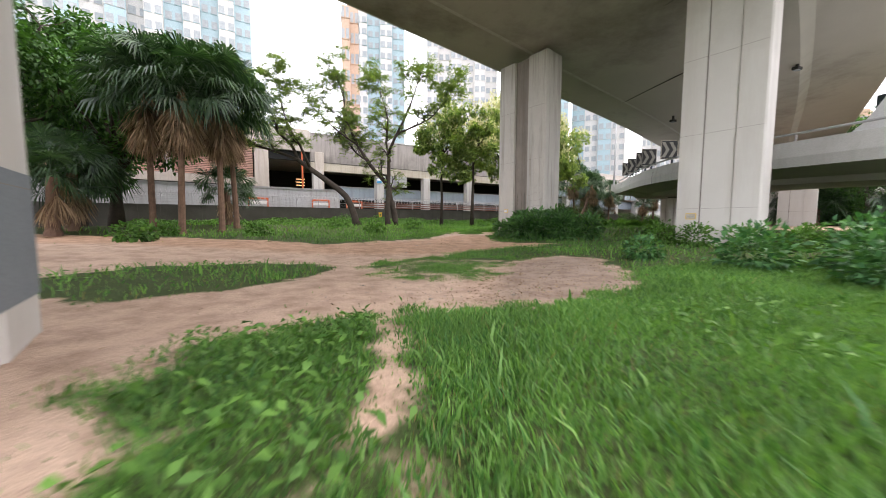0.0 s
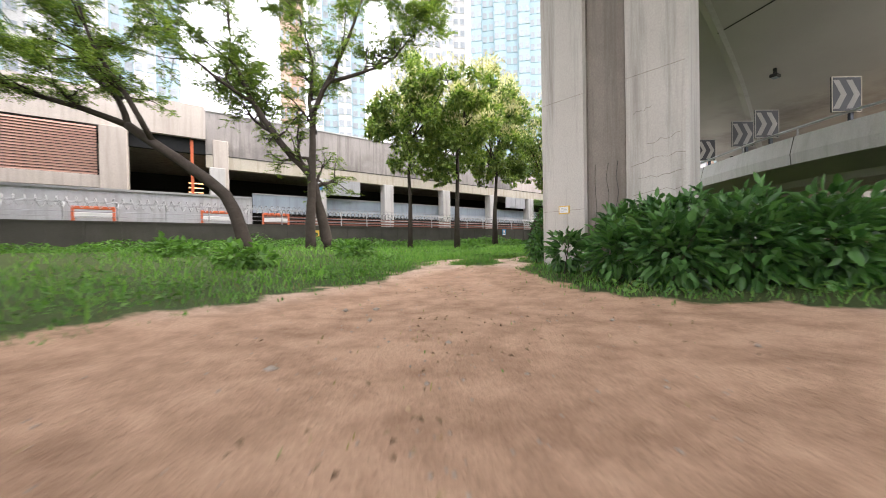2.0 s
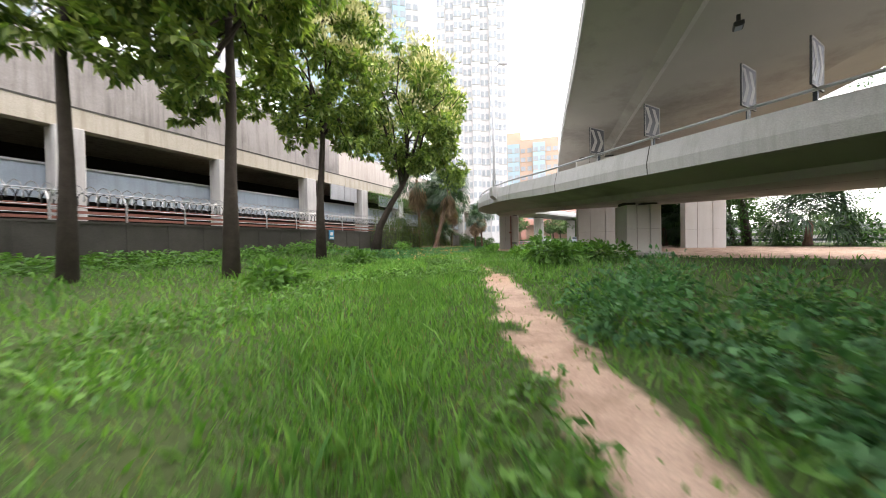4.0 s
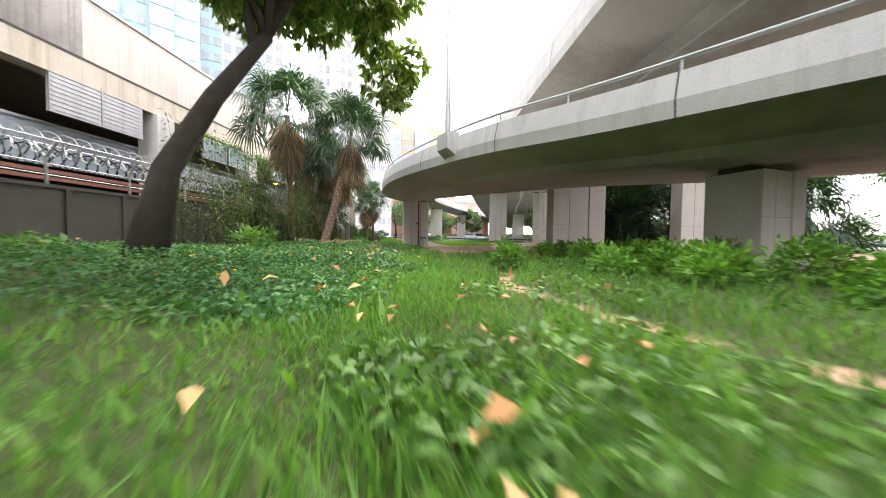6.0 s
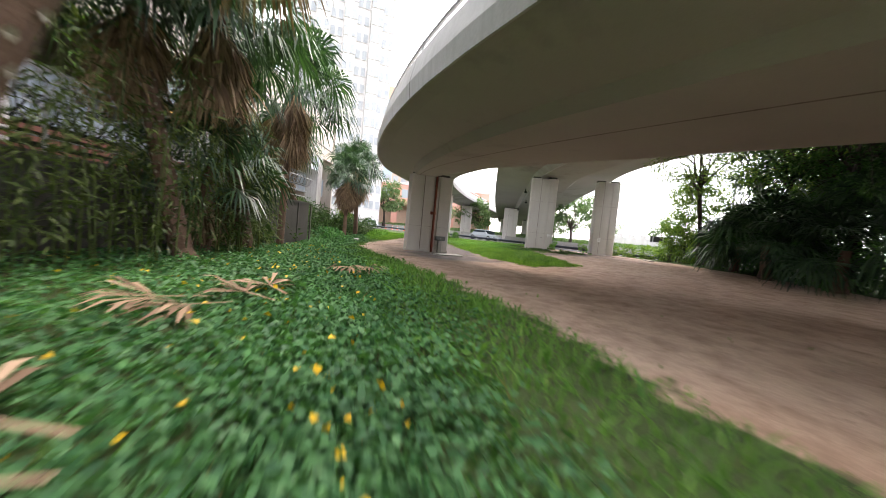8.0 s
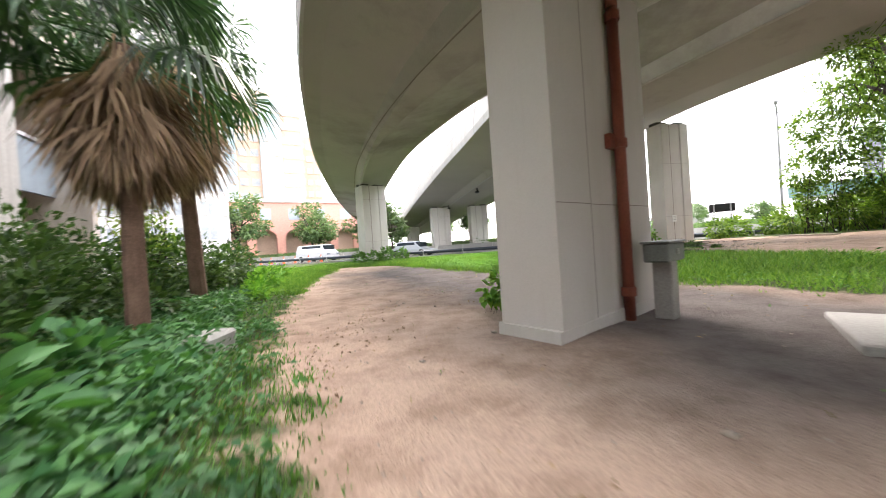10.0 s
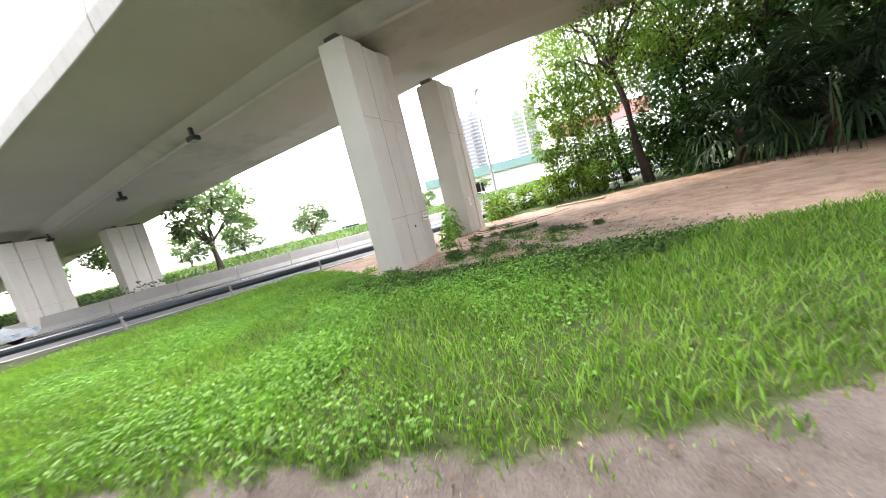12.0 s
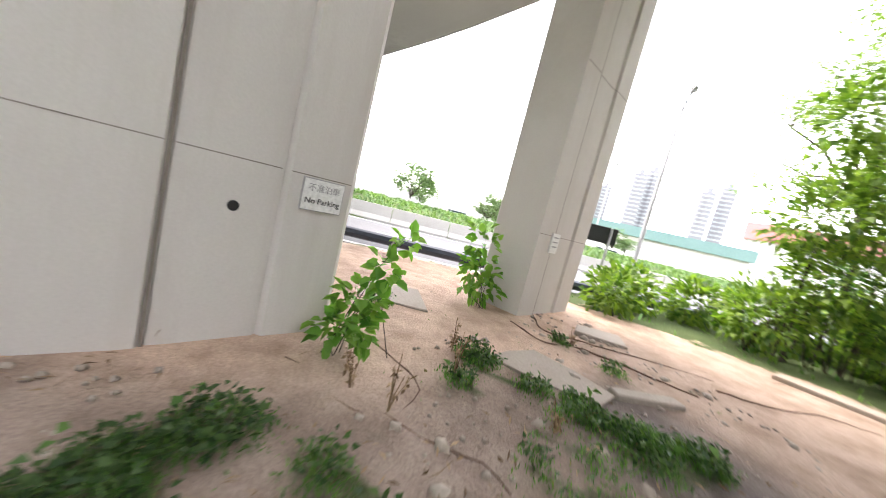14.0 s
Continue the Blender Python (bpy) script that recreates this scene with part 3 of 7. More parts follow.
pier_k0 = pier(-3.05, 1.5, 2.7, 1.2, AX_K, -0.3, 9.6, label="pale concrete pier with a grey painted band")
part("paint_band", prism_bm([(-1.355, -0.6), (-1.3, -0.604), (1.3, -0.604), (1.355, -0.6), (1.355, 0.6), (1.3, 0.604), (-1.3, 0.604), (-1.355, 0.6)], 0.42, 1.42), GREY_PAINT, pier_k0, "grey painted band")
pier_c1 = pier(19.7, 28.5, 1.6, 1.4, (0.73, -0.68), 0.3, 3.05, label="short concrete pier on a low footing under the ramp")
part("footing", box_bm(-1.2, 1.2, -1.1, 1.1, 0.3, 0.78, bevel=0.03), KERB, pier_c1, "low concrete footing")
pier(25.83, 34.16, 2.75, 0.75, AX_K, 0.4, 7.35, label="wide pale concrete pier on bare earth")
pier(29.92, 28.96, 2.4, 0.75, AX_K, 0.4, 7.45, label="wide pale concrete pier before dark trees")
pier_r = pier(32.57, 49.24, 2.25, 0.75, AX_R, 0.2, 4.45, label="concrete pier with a red drain pipe up its side")
pier(47.8, 57.0, 1.5, 1.0, AX_Q, 0.4, 5.2, label="concrete pier with climbing weeds at its foot")
pier_f1 = pier(43.78, 46.04, 1.93, 0.72, (0.368, -0.93), 0.5, 6.25, recess=0.335, shift=0.09, label="pale concrete pier with a no-parking plate")
pier_f2 = pier(45.55, 41.75, 1.6, 0.8, AX_F, 0.5, 6.3, label="pale concrete pier beside leafy weeds")
pier(63.2, 55.0, 1.9, 1.0, AX_F, 0.4, 5.35, label="concrete pier standing in the road median")
pier(64.6, 51.2, 1.9, 1.0, AX_F, 0.4, 5.4, label="concrete pier standing in the road median")
pier(80, 61.6, 1.9, 1.0, AX_F, 0.4, 4.6, label="distant concrete pier under the flyover")
pier(81.5, 57.8, 1.9, 1.0, AX_F, 0.4, 4.6, label="distant concrete pier under the flyover")
pier(66, 63.2, 1.6, 1.1, (0.5, -0.866), 0.4, 5.6, label="distant concrete pier under the ramp")


# ---------------------------------------------------------------- decks
def deck(name, label, lines, profile, parapet, rail=None, seam=9.0):
    """A bridge deck between a left and a right edge. lines: left x y, right x y, soffit z. profile: the underside, as (metres in from an edge, metres above the soffit)."""
    ob = thing(name, label, "flyover")
    pts = smooth_line(lines, 1.2)
    secs, left, right = [], [], []
    edge_lo, edge_hi, slab = parapet
    for lx, ly, rx, ry, z in pts:
        L, R = Vector((lx, ly, 0)), Vector((rx, ry, 0))
        w = (R - L).length
        u = (R - L) / w
        at_ = lambda d, h: L + u * d + Vector((0, 0, z + h))
        under = [(0.02, edge_lo + 0.02)] + profile
        secs.append([at_(d, h) for d, h in under] + [at_(w - d, h) for d, h in reversed(under)] + [at_(w - 0.1, slab), at_(0.1, slab)])
        sec = [(0, edge_lo), (-0.03, edge_lo + 0.35), (0.1, edge_hi), (0.32, edge_hi), (0.4, slab + 0.01), (0.4, edge_lo + 0.12)]
        left.append([at_(d, h) for d, h in sec])
        right.append([at_(w - d, h) for d, h in sec])
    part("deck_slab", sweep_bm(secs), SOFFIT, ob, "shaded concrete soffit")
    for side in (left, right):
        part("parapet", sweep_bm(side), PARAPET, ob, "pale concrete edge parapet")
    run = 0.0
    for i in range(1, len(left) - 1):
        step = (left[i][0] - left[i - 1][0]).length
        run += step
        if run > seam:
            run = 0.0
            for side in (left, right):
                f = (side[i + 1][0] - side[i][0]).normalized() * 0.02
                out = [(p - side[i][3]) * 1.004 + side[i][3] for p in side[i][:3]]
                bm = sweep_bm([[p - f for p in out], [p + f for p in out]], closed=False)
                part("joint", bm, WALL_DARK, ob)
    if rail:
        for side in (left, right) if rail == "both" else (left,):
            tops = [(s[2] + s[3]) / 2 for s in side]
            part("handrail", tube_bm([t + Vector((0, 0, 0.28)) for t in tops], 0.045, 6), RAIL_DARK if rail == "dark" else ALU, ob, "metal handrail")
            for i in range(1, len(tops), 2):
                part("rail_post", tube_bm([tops[i], tops[i] + Vector((0, 0, 0.27))], 0.03, 5), RAIL_DARK if rail == "dark" else ALU, ob)
    return ob, pts


# main flyover: left edge, right edge, height of the soffit
MAIN = [(-40, -12, -31, -24.5, 11.2), (-14, 7, -5, -5.2, 9.9), (-4.1, 14.5, 4.9, 2.2, 9.3), (3.6, 20.2, 12.6, 8.2, 8.85), (13.3, 27.4, 21.5, 16.6, 8.3), (22.3, 34.6, 29.5, 25, 7.65), (31.5, 41.6, 37.0, 33.0, 7.0),
        (40.7, 48.4, 44.3, 39.8, 6.5), (47.9, 51.6, 51.2, 42.7, 6.2), (57, 55.2, 60.2, 46.6, 5.75), (70, 60.0, 73, 51.4, 5.1), (100, 70.5, 103, 62, 4.0)]
main_deck, main_pts = deck("main_flyover", "long curving concrete flyover on paired piers", MAIN, [(0.4, 0.62), (2.9, 0.38), (3.3, 0.0)], (0.62, 1.95, 1.05))
bm = bmesh.new()
for a, b in zip(main_pts, main_pts[1:]):
    L, R = Vector((a[0], a[1], a[4])), Vector((a[2], a[3], a[4]))
    u = (R - L).normalized()
    L2, R2 = Vector((b[0], b[1], b[4])), Vector((b[2], b[3], b[4]))
    u2 = (R2 - L2).normalized()
    q = [L + u * 3.2, L2 + u2 * 3.2, L2 + u2 * 3.36, L + u * 3.36]
    bm.faces.new([bm.verts.new(p + Vector((0, 0, -0.03))) for p in q])
part("drip_strip", bm, PARAPET, main_deck, "pale strip along the soffit")

# ramp: outer edge, inner edge, height of the soffit
RAMP = [(20, -20, 29, -19, 0.9), (15.5, -5, 24.4, -3.8, 1.6), (13.2, 8, 22.2, 8.4, 2.3), (12.3, 16, 21.3, 15.6, 2.7), (12.5, 20.5, 21.4, 18.8, 2.85), (13.9, 25.5, 22.4, 22.6, 3.0), (16.2, 31.5, 24.0, 28.0, 3.25), (18.1, 36.2, 25.2, 32.6, 3.55),
        (22.3, 43.0, 28.3, 38.6, 3.95), (27.2, 48.4, 31.25, 44.4, 4.25), (32.3, 52.4, 34.8, 48.4, 4.5), (38.2, 55.6, 39.7, 51.8, 4.85), (45.3, 58.7, 46.4, 55.0, 5.15), (58.7, 63.7, 59.8, 59.9, 5.55), (75, 68.6, 76, 63.6, 5.6), (100, 74.5, 101, 69.5, 5.4)]
ramp, ramp_pts = deck("ramp_bridge", "low curving concrete ramp with chevrons and handrail", RAMP, [(0.4, 0.5), (1.75, 0.22), (1.95, 0.0)], (0.5, 1.42, 0.85), rail="both", seam=4.6)

for a, b in zip(ramp_pts[14:60:1], ramp_pts[15:61:1]):
    e = Vector((a[0], a[1], a[4] + 0.92))
    u = Vector((a[2] - a[0], a[3] - a[1], 0)).normalized()
    part("weep_hole", tube_bm([e - u * 0.004, e + u * 0.06], 0.028, 8), BLACK, ramp, "small dark weep hole")

# ---------------------------------------------------------------- road
def along_road(k, side, z):
    p = KERB_AT + ROAD_DIR * k + ROAD_OUT * side
    return Vector((p[0], p[1], z))


def strip(name, s0, s1, z0, z1, k0, k1, material, label, category, kind="structure", step=8.0):
    secs = []
    k = k0
    while k <= k1 + 0.01:
        secs.append([along_road(k, s0, z0), along_road(k, s0, z1), along_road(k, s1, z1), along_road(k, s1, z0)])
        k += step
    return tagged(part(name, sweep_bm(secs), material), label, category, kind=kind)


strip("road", 0.25, 9.9, 0.6, 0.7, -160, 200, ASPHALT, "grey asphalt road with white lane marks", "road")
strip("kerb", 0.0, 0.25, 0.5, 0.84, -160, 200, KERB, "pale concrete kerb along the road", "kerb")
strip("far_road", 36, 46, 0.8, 0.9, -160, 200, ASPHALT, "distant asphalt carriageway", "road")
for side in (0.7, 8.6):
    strip("edge_line", side, side + 0.12, 0.701, 0.706, -160, 200, ROAD_PAINT, "white painted road line", "road marking")
bm = bmesh.new()
for i in range(60):
    for side in (4.7,):
        a, b = along_road(-160 + 6 * i, side, 0.703), along_road(-158 + 6 * i, side + 0.12, 0.706)
        q = [along_road(-160 + 6 * i, side, 0.705), along_road(-158 + 6 * i, side, 0.705), along_road(-158 + 6 * i, side + 0.12, 0.705), along_road(-160 + 6 * i, side + 0.12, 0.705)]
        bm.faces.new([bm.verts.new(p) for p in q])
tagged(part("lane_marks", bm, ROAD_PAINT), "dashed white lane marks", "road marking", kind="stuff")

barrier = thing("median_barrier", "grey concrete median barrier in short units", "barrier")
sec = [(-0.3, 0.68), (-0.3, 0.78), (-0.16, 1.0), (-0.1, 1.52), (0.1, 1.52), (0.16, 1.0), (0.3, 0.78), (0.3, 0.68)]
unit = None
for i in range(64):
    k = -110 + 3.0 * i
    if unit is None:
        unit = part("barrier_unit", sweep_bm([[Vector((ROAD_OUT[0] * s + ROAD_DIR[0] * k0, ROAD_OUT[1] * s + ROAD_DIR[1] * k0, z)) for s, z in sec] for k0 in (0.02, 2.97)]), KERB, barrier).data
        ob = bpy.data.objects["barrier_unit"]
    else:
        ob = new("barrier_unit", unit)
        ob.parent = barrier
    p = KERB_AT + ROAD_DIR * k + ROAD_OUT * 9.7
    ob.location = (p[0], p[1], 0)

# ---------------------------------------------------------------- wall, fence and covered railway building
U, N_OUT = np.array((0.863, 0.505)), np.array((0.505, -0.863))
FAC0 = np.array((-1.8, 38.4))
FAC_YAW = math.degrees(math.atan2(U[1], U[0]))


def fac(s, out, z):
    p = FAC0 + U * s + N_OUT * out
    return Vector((p[0], p[1], z))


def fac_pose(s, out, z=0.0):
    p = FAC0 + U * s + N_OUT * out
    return pose(p[0], p[1], z, 0, 0, FAC_YAW)


BAY = 5.75
S0, S1 = -62.0, 43.5
wall = tagged(part("boundary_wall", box_bm(S0, 30.0, -0.14, 0.14, 0.4, 2.2), WALL_DARK), "low blackened concrete boundary wall with stains", "wall", kind="structure")
wall.matrix_world = fac_pose(0, 3.45)
cap_ = part("wall_coping", box_bm(S0, 30.0, -0.17, 0.17, 2.2, 2.27), WALL_DARK, wall)
rib_mesh = None
for i in range(62):
    if rib_mesh is None:
        rib = part("rib", box_bm(-0.05, 0.05, -0.17, -0.13, 0.5, 2.2), WALL_DARK, wall)
        rib_mesh = rib.data
    else:
        rib = new("rib", rib_mesh)
        rib.parent = wall
    rib.location.x = -43 + 1.2 * i
building = thing("railway_building", "long weathered concrete railway building with open bays", "building")
building.matrix_world = fac_pose(0, 0)
# local axes of the building: x along the front, y inwards is positive
part("parapet_wall", box_bm(-12, 14.6, 0.0, 0.3, 6.62, 9.25), WEATHERED, building, "dark weathered parapet wall")
part("parapet_wall", box_bm(14.6, S1, 0.0, 0.3, 6.6, 8.6), PINKISH, building, "pale pinkish parapet wall")
part("parapet_wall", box_bm(S0, -12, 0.0, 0.3, 7.55, 9.5), PINKISH, building, "pale pinkish parapet wall")
part("coping", box_bm(-12, 14.6, -0.06, 0.36, 9.25, 9.33), PARAPET, building)
part("coping", box_bm(14.6, S1, -0.06, 0.36, 8.6, 8.68), PARAPET, building)
part("beam", box_bm(-12, S1, -0.12, 0.4, 5.85, 6.6), CREAM, building, "stained cream edge beam")
part("drip_groove", box_bm(-12, S1, -0.14, 0.1, 6.6, 6.66), WALL_DARK, building)
part("roof_slab", box_bm(S0, S1, 0.62, 16, 6.8, 7.1), WEATHERED, building)
# interior shade is painted into this wall's colour
part("back_wall", box_bm(S0, S1, 9.0, 9.3, 0.3, 6.8), INTERIOR_SHADE, building, "back wall coloured near-black for interior shade")
part("floor_slab", box_bm(S0, S1, -0.25, 16, 0.7, 1.0), WALL_DARK, building)
part("end_wall", box_bm(S1, S1 + 0.3, -0.1, 16, 0.7, 8.6), PINKISH, building, "pale pinkish end wall")
part("blue_screen", box_bm(-9.5, S1, 0.55, 0.62, 3.3, 4.5), BLUE_PANEL, building, "faded blue-grey screen panels")
part("screen_rail", box_bm(-9.5, S1, 0.5, 0.56, 4.5, 4.58), GALV, building)
k = -2
while BAY * k < S1:
    part("column", box_bm(BAY * k - 0.4 + (0.42 if k == -1 else 0.06), BAY * k + 0.4 + (0.42 if k == -1 else 0.06), -0.3, 0.5, 0.9, 5.85, bevel=0.03), COL_WHITE, building, "weathered white column")
    if k % 2:
        part("soffit_lamp", box_bm(BAY * k + 2.2, BAY * k + 2.6, 2.6, 2.8, 5.35, 5.42), LAMP_WARM, building, "glowing warm lamp")
    k += 1
for k0, w0 in ((-4.85, 2.55), (13.6, 2.9)):
    pan = part("hung_panel", box_bm(k0, k0 + w0, -0.1, 0.0, 4.75, 6.0), GREY_PANEL, building, "ribbed light grey hung panel")
    for i in range(9):
        part("rib", box_bm(k0 + 0.04, k0 + w0 - 0.04, -0.115, -0.1, 4.82 + 0.13 * i, 4.87 + 0.13 * i), GREY_PANEL, pan)
    part("panel_edge", box_bm(k0 + w0 / 2 - 0.03, k0 + w0 / 2 + 0.03, -0.13, -0.1, 4.75, 6.0), GALV, pan)
# tilted steel window frames in the farther bays
for k0 in (19.2, 20.9, 25.0, 26.8, 31.0, 36.5, 38.2):
    fr = part("tilted_window", box_bm(k0, k0 + 1.5, -0.35, -0.31, 4.75, 5.6), PALE_GLASS, building, "tilted wired-glass window")
    for a, b, c, d in ((k0, k0 + 1.5, 4.72, 4.77), (k0, k0 + 1.5, 5.58, 5.63), (k0 - 0.03, k0 + 0.03, 4.72, 5.63), (k0 + 1.47, k0 + 1.53, 4.72, 5.63), (k0 + 0.72, k0 + 0.77, 4.72, 5.63)):
        part("frame_bar", box_bm(a, b, -0.38, -0.29, c, d), GALV, fr)
# taller bays with louvres
part("side_column", box_bm(-16.6, -15.5, -0.2, 0.6, 0.9, 7.55, bevel=0.03), PINKISH, building, "broad pale column")
part("post", box_bm(-11.65, -10.85, -0.2, 0.6, 0.9, 7.55, bevel=0.03), PINKISH, building, "broad pale column")
part("red_post", box_bm(-12.75, -12.6, 0.3, 0.45, 1.0, 7.5), ORANGE, building, "red steel post")
# small orange-lit signs inside the bay, simplified to glowing bars
for i in range(3):
    part("lit_sign_bar", box_bm(-12.9, -12.1, 3.0, 3.06, 4.7 + 0.3 * i, 4.75 + 0.3 * i), SIGN_GLOW, building, "small glowing orange-lit sign")
# shade under the roof, put in as a near-black box
part("lintel", box_bm(S0, -11.6, 0.32, 0.6, 6.7, 7.7), INTERIOR_SHADE, building)
x = -22.6
while x > S0:
    part("band", box_bm(x, x + 6.0, -0.1, 0.35, 4.25, 4.9), PINKISH, building)
    # backing sheet is near-black to paint the shade between slats
    lou = part("louvre_panel", box_bm(x + 0.5, x + 5.9, 0.06, 0.12, 4.9, 7.5), INTERIOR_SHADE, building, "reddish-brown louvred vent panel")
    slat = None
    for i in range(18):
        if slat is None:
            bm = bmesh.new()
            vs = [bm.verts.new(p) for p in ((x + 0.5, -0.03, 0), (x + 5.9, -0.03, 0), (x + 5.9, 0.07, 0.12), (x + 0.5, 0.07, 0.12), (x + 0.5, -0.03, -0.02), (x + 5.9, -0.03, -0.02), (x + 5.9, 0.07, 0.10), (x + 0.5, 0.07, 0.10))]
            for f in ((0, 1, 2, 3), (7, 6, 5, 4), (0, 4, 5, 1), (3, 2, 6, 7)):
                bm.faces.new([vs[j] for j in f])
            ob = part("slat", bm, LOUVRE, lou)
            slat = ob.data
        else:
            ob = new("slat", slat)
            ob.parent = lou
        ob.location.z = 4.94 + 0.142 * i
    part("pier_strip", box_bm(x, x + 0.5, -0.15, 0.3, 4.25, 7.55), PINKISH, building)
    x -= 6.0
# hoarding, bars and plastic barriers behind the fence
part("hoarding", box_bm(S0, -9.8, -1.6, -1.54, 2.2, 3.9), GREY_PANEL, building, "long light grey hoarding")
part("hoarding_cap", box_bm(S0, -9.8, -1.66, -1.5, 3.9, 4.02), GALV, building)
for i in range(4):
    part("bar", box_bm(-9, 30.5, -1.3 + 0.2 * i, -1.24 + 0.2 * i, 2.25 + 0.22 * i, 2.35 + 0.22 * i), RUST_BAR, building, "rusty brown horizontal bar")


def plastic_barrier(s):
    ob = thing("plastic_barrier", "orange plastic barrier behind the fence", "barrier", group="orange barriers")
    ob.matrix_world = fac_pose(s, 2.2, 2.0)
    part("frame_top", box_bm(-0.75, 0.75, -0.05, 0.05, 0.9, 1.05, bevel=0.02), ORANGE, ob)
    part("board", box_bm(-0.75, 0.75, -0.03, 0.03, 0.5, 0.75, bevel=0.02), WHITE, ob, "white reflective board")
    for x_ in (-0.7, 0.7):
        part("leg", box_bm(x_ - 0.05, x_ + 0.05, -0.06, 0.06, -1.0, 1.0), ORANGE, ob)


for s_ in (-16.5, -11.6, -8.6):
    plastic_barrier(s_)

fence = thing("security_fence", "galvanised fence posts with coiled razor wire", "fence")
fence.matrix_world = fac_pose(0, 3.45, 2.27)
post_mesh = None
x = -40.0
while x < 30:
    if post_mesh is None:
        bm = tube_bm([(0, 0, 0), (0, 0, 0.55)], 0.028, 6)
        add_tube(bm, [(0, 0, 0.53), (0, -0.26, 0.85)], 0.024, 5)
        add_tube(bm, [(0, 0, 0.53), (0, 0.26, 0.85)], 0.024, 5)
        ob = part("fence_post", bm, GALV, fence)
        post_mesh = ob.data
    else:
        ob = new("fence_post", post_mesh)
        ob.parent = fence
    ob.location.x = x
    x += 1.75
for y_, z_ in ((0, 0.2), (0, 0.42), (-0.26, 0.84), (0.26, 0.84)):
    part("wire", tube_bm([(-40, y_, z_), (30, y_, z_)], 0.012, 4), GALV, fence)
coil = [(-40 + 0.3 * t / 8, 0.24 * math.cos(2 * math.pi * t / 8), 0.82 + 0.24 * math.sin(2 * math.pi * t / 8)) for t in range(8 * 233)]
part("razor_coil", tube_bm(coil, 0.018, 3), GALV, fence, "coiled razor wire")


coil = [(-9 + 0.26 * t / 7, 1.25 + 0.22 * math.cos(2 * math.pi * t / 7), 0.78 + 0.22 * math.sin(2 * math.pi * t / 7)) for t in range(7 * 150)]
part("razor_coil", tube_bm(coil, 0.02, 3), BLACK, fence, "dark coiled razor wire behind")


def small_sign(name, label, w, h, at, yaw, face, border, stripes, on_post=False):
    ob = thing(name, label, "sign", at, yaw)
    part("plate", box_bm(-w / 2, w / 2, -0.012, 0.012, -h / 2, h / 2, bevel=0.004), border, ob)
    part("face", box_bm(-w / 2 + 0.025, w / 2 - 0.025, -0.017, -0.0125, -h / 2 + 0.025, h / 2 - 0.025), face, ob)
    for i, (x0, x1, z0, z1, m) in enumerate(stripes):
        part("text_bar", box_bm(x0 * w / 2, x1 * w / 2, -0.021, -0.0175, z0 * h / 2, z1 * h / 2), m, ob)
    if on_post:
        part("stake", tube_bm([(0, 0.03, -h / 2 - 1.2), (0, 0.03, h / 2)], 0.025, 6), GALV, ob)
    return ob


small_sign("notice_board", "blue and white notice board on a stake", 0.72, 0.5, (-12.8, 20.8, 1.62), FAC_YAW, WHITE, SIGN_BLUE, [(-0.6, 0.6, 0.1, 0.75, SIGN_BLUE), (-0.8, 0.8, -0.8, -0.5, SIGN_BLUE)], True)
p_ = fac(9.6, 3.62, 2.0)
small_sign("notice_board", "small blue notice board on the dark wall", 0.42, 0.52, tuple(p_), FAC_YAW, SIGN_BLUE, SIGN_BLUE, [(-0.5, 0.5, -0.1, 0.6, WHITE), (-0.7, 0.7, -0.8, -0.5, WHITE)])
small_sign("hanging_sign", "small blue and white sign hung on a column", 0.9, 0.45, tuple(fac(-5.3, 0.34, 5.25)), FAC_YAW, WHITE, SIGN_BLUE, [(-0.9, 0.2, -0.9, 0.1, SIGN_BLUE)])
p_ = fac(-6.6, 3.62, 1.75)
small_sign("warning_sign", "small yellow warning sign on the dark wall", 0.3, 0.42, tuple(p_), FAC_YAW, YELLOW, YELLOW, [(-0.4, 0.4, -0.5, 0.3, BLACK)])


# ---------------------------------------------------------------- plates, pipe and box on the piers
def plate_on(pier_ob, name, label, x, z, w, h, d, face, border, category="sign"):
    ob = thing(name, label, category)
    ob.matrix_world = pier_ob.matrix_world @ Matrix.Translation((x, -d - 0.012, z))
    part("plate", box_bm(-w / 2, w / 2, -0.008, 0.012, -h / 2, h / 2), border, ob)
    rim = 0.02 if border is YELLOW else 0.006
    part("face", box_bm(-w / 2 + rim, w / 2 - rim, -0.014, -0.0085, -h / 2 + rim, h / 2 - rim), face, ob)
    return ob


def words(text, size, parent, x, z, y, material, name="lettering"):
    cu = bpy.data.curves.new(name, "FONT")
    cu.body, cu.size, cu.align_x, cu.align_y, cu.extrude = text, size, "CENTER", "CENTER", 0.002
    tmp = bpy.data.objects.new("tmp", cu)
    scene.collection.objects.link(tmp)
    me = bpy.data.meshes.new_from_object(tmp.evaluated_get(bpy.context.evaluated_depsgraph_get()))
    bpy.data.objects.remove(tmp)
    me.materials.append(material)
    ob = new(name, me)
    ob.parent = parent
    ob.matrix_local = pose(x, y, z, 90, 0, 0)
    return ob


INK = surf("black_ink", (0.03, 0.03, 0.03), (0.06, 0.06, 0.06), 3, 40, 0.7, 0.0)
GREY_INK = surf("faded_grey_ink", (0.3, 0.3, 0.3), (0.4, 0.4, 0.4), 3, 40, 0.7, 0.0)
notice = plate_on(pier_f1, "no_parking_plate", "white metal plate lettered no parking, screwed to the pier", 0.69, 1.97, 0.32, 0.24, 0.36, WHITE, GREY_INK)
words("No Parking", 0.06, notice, 0, -0.045, -0.018, INK)
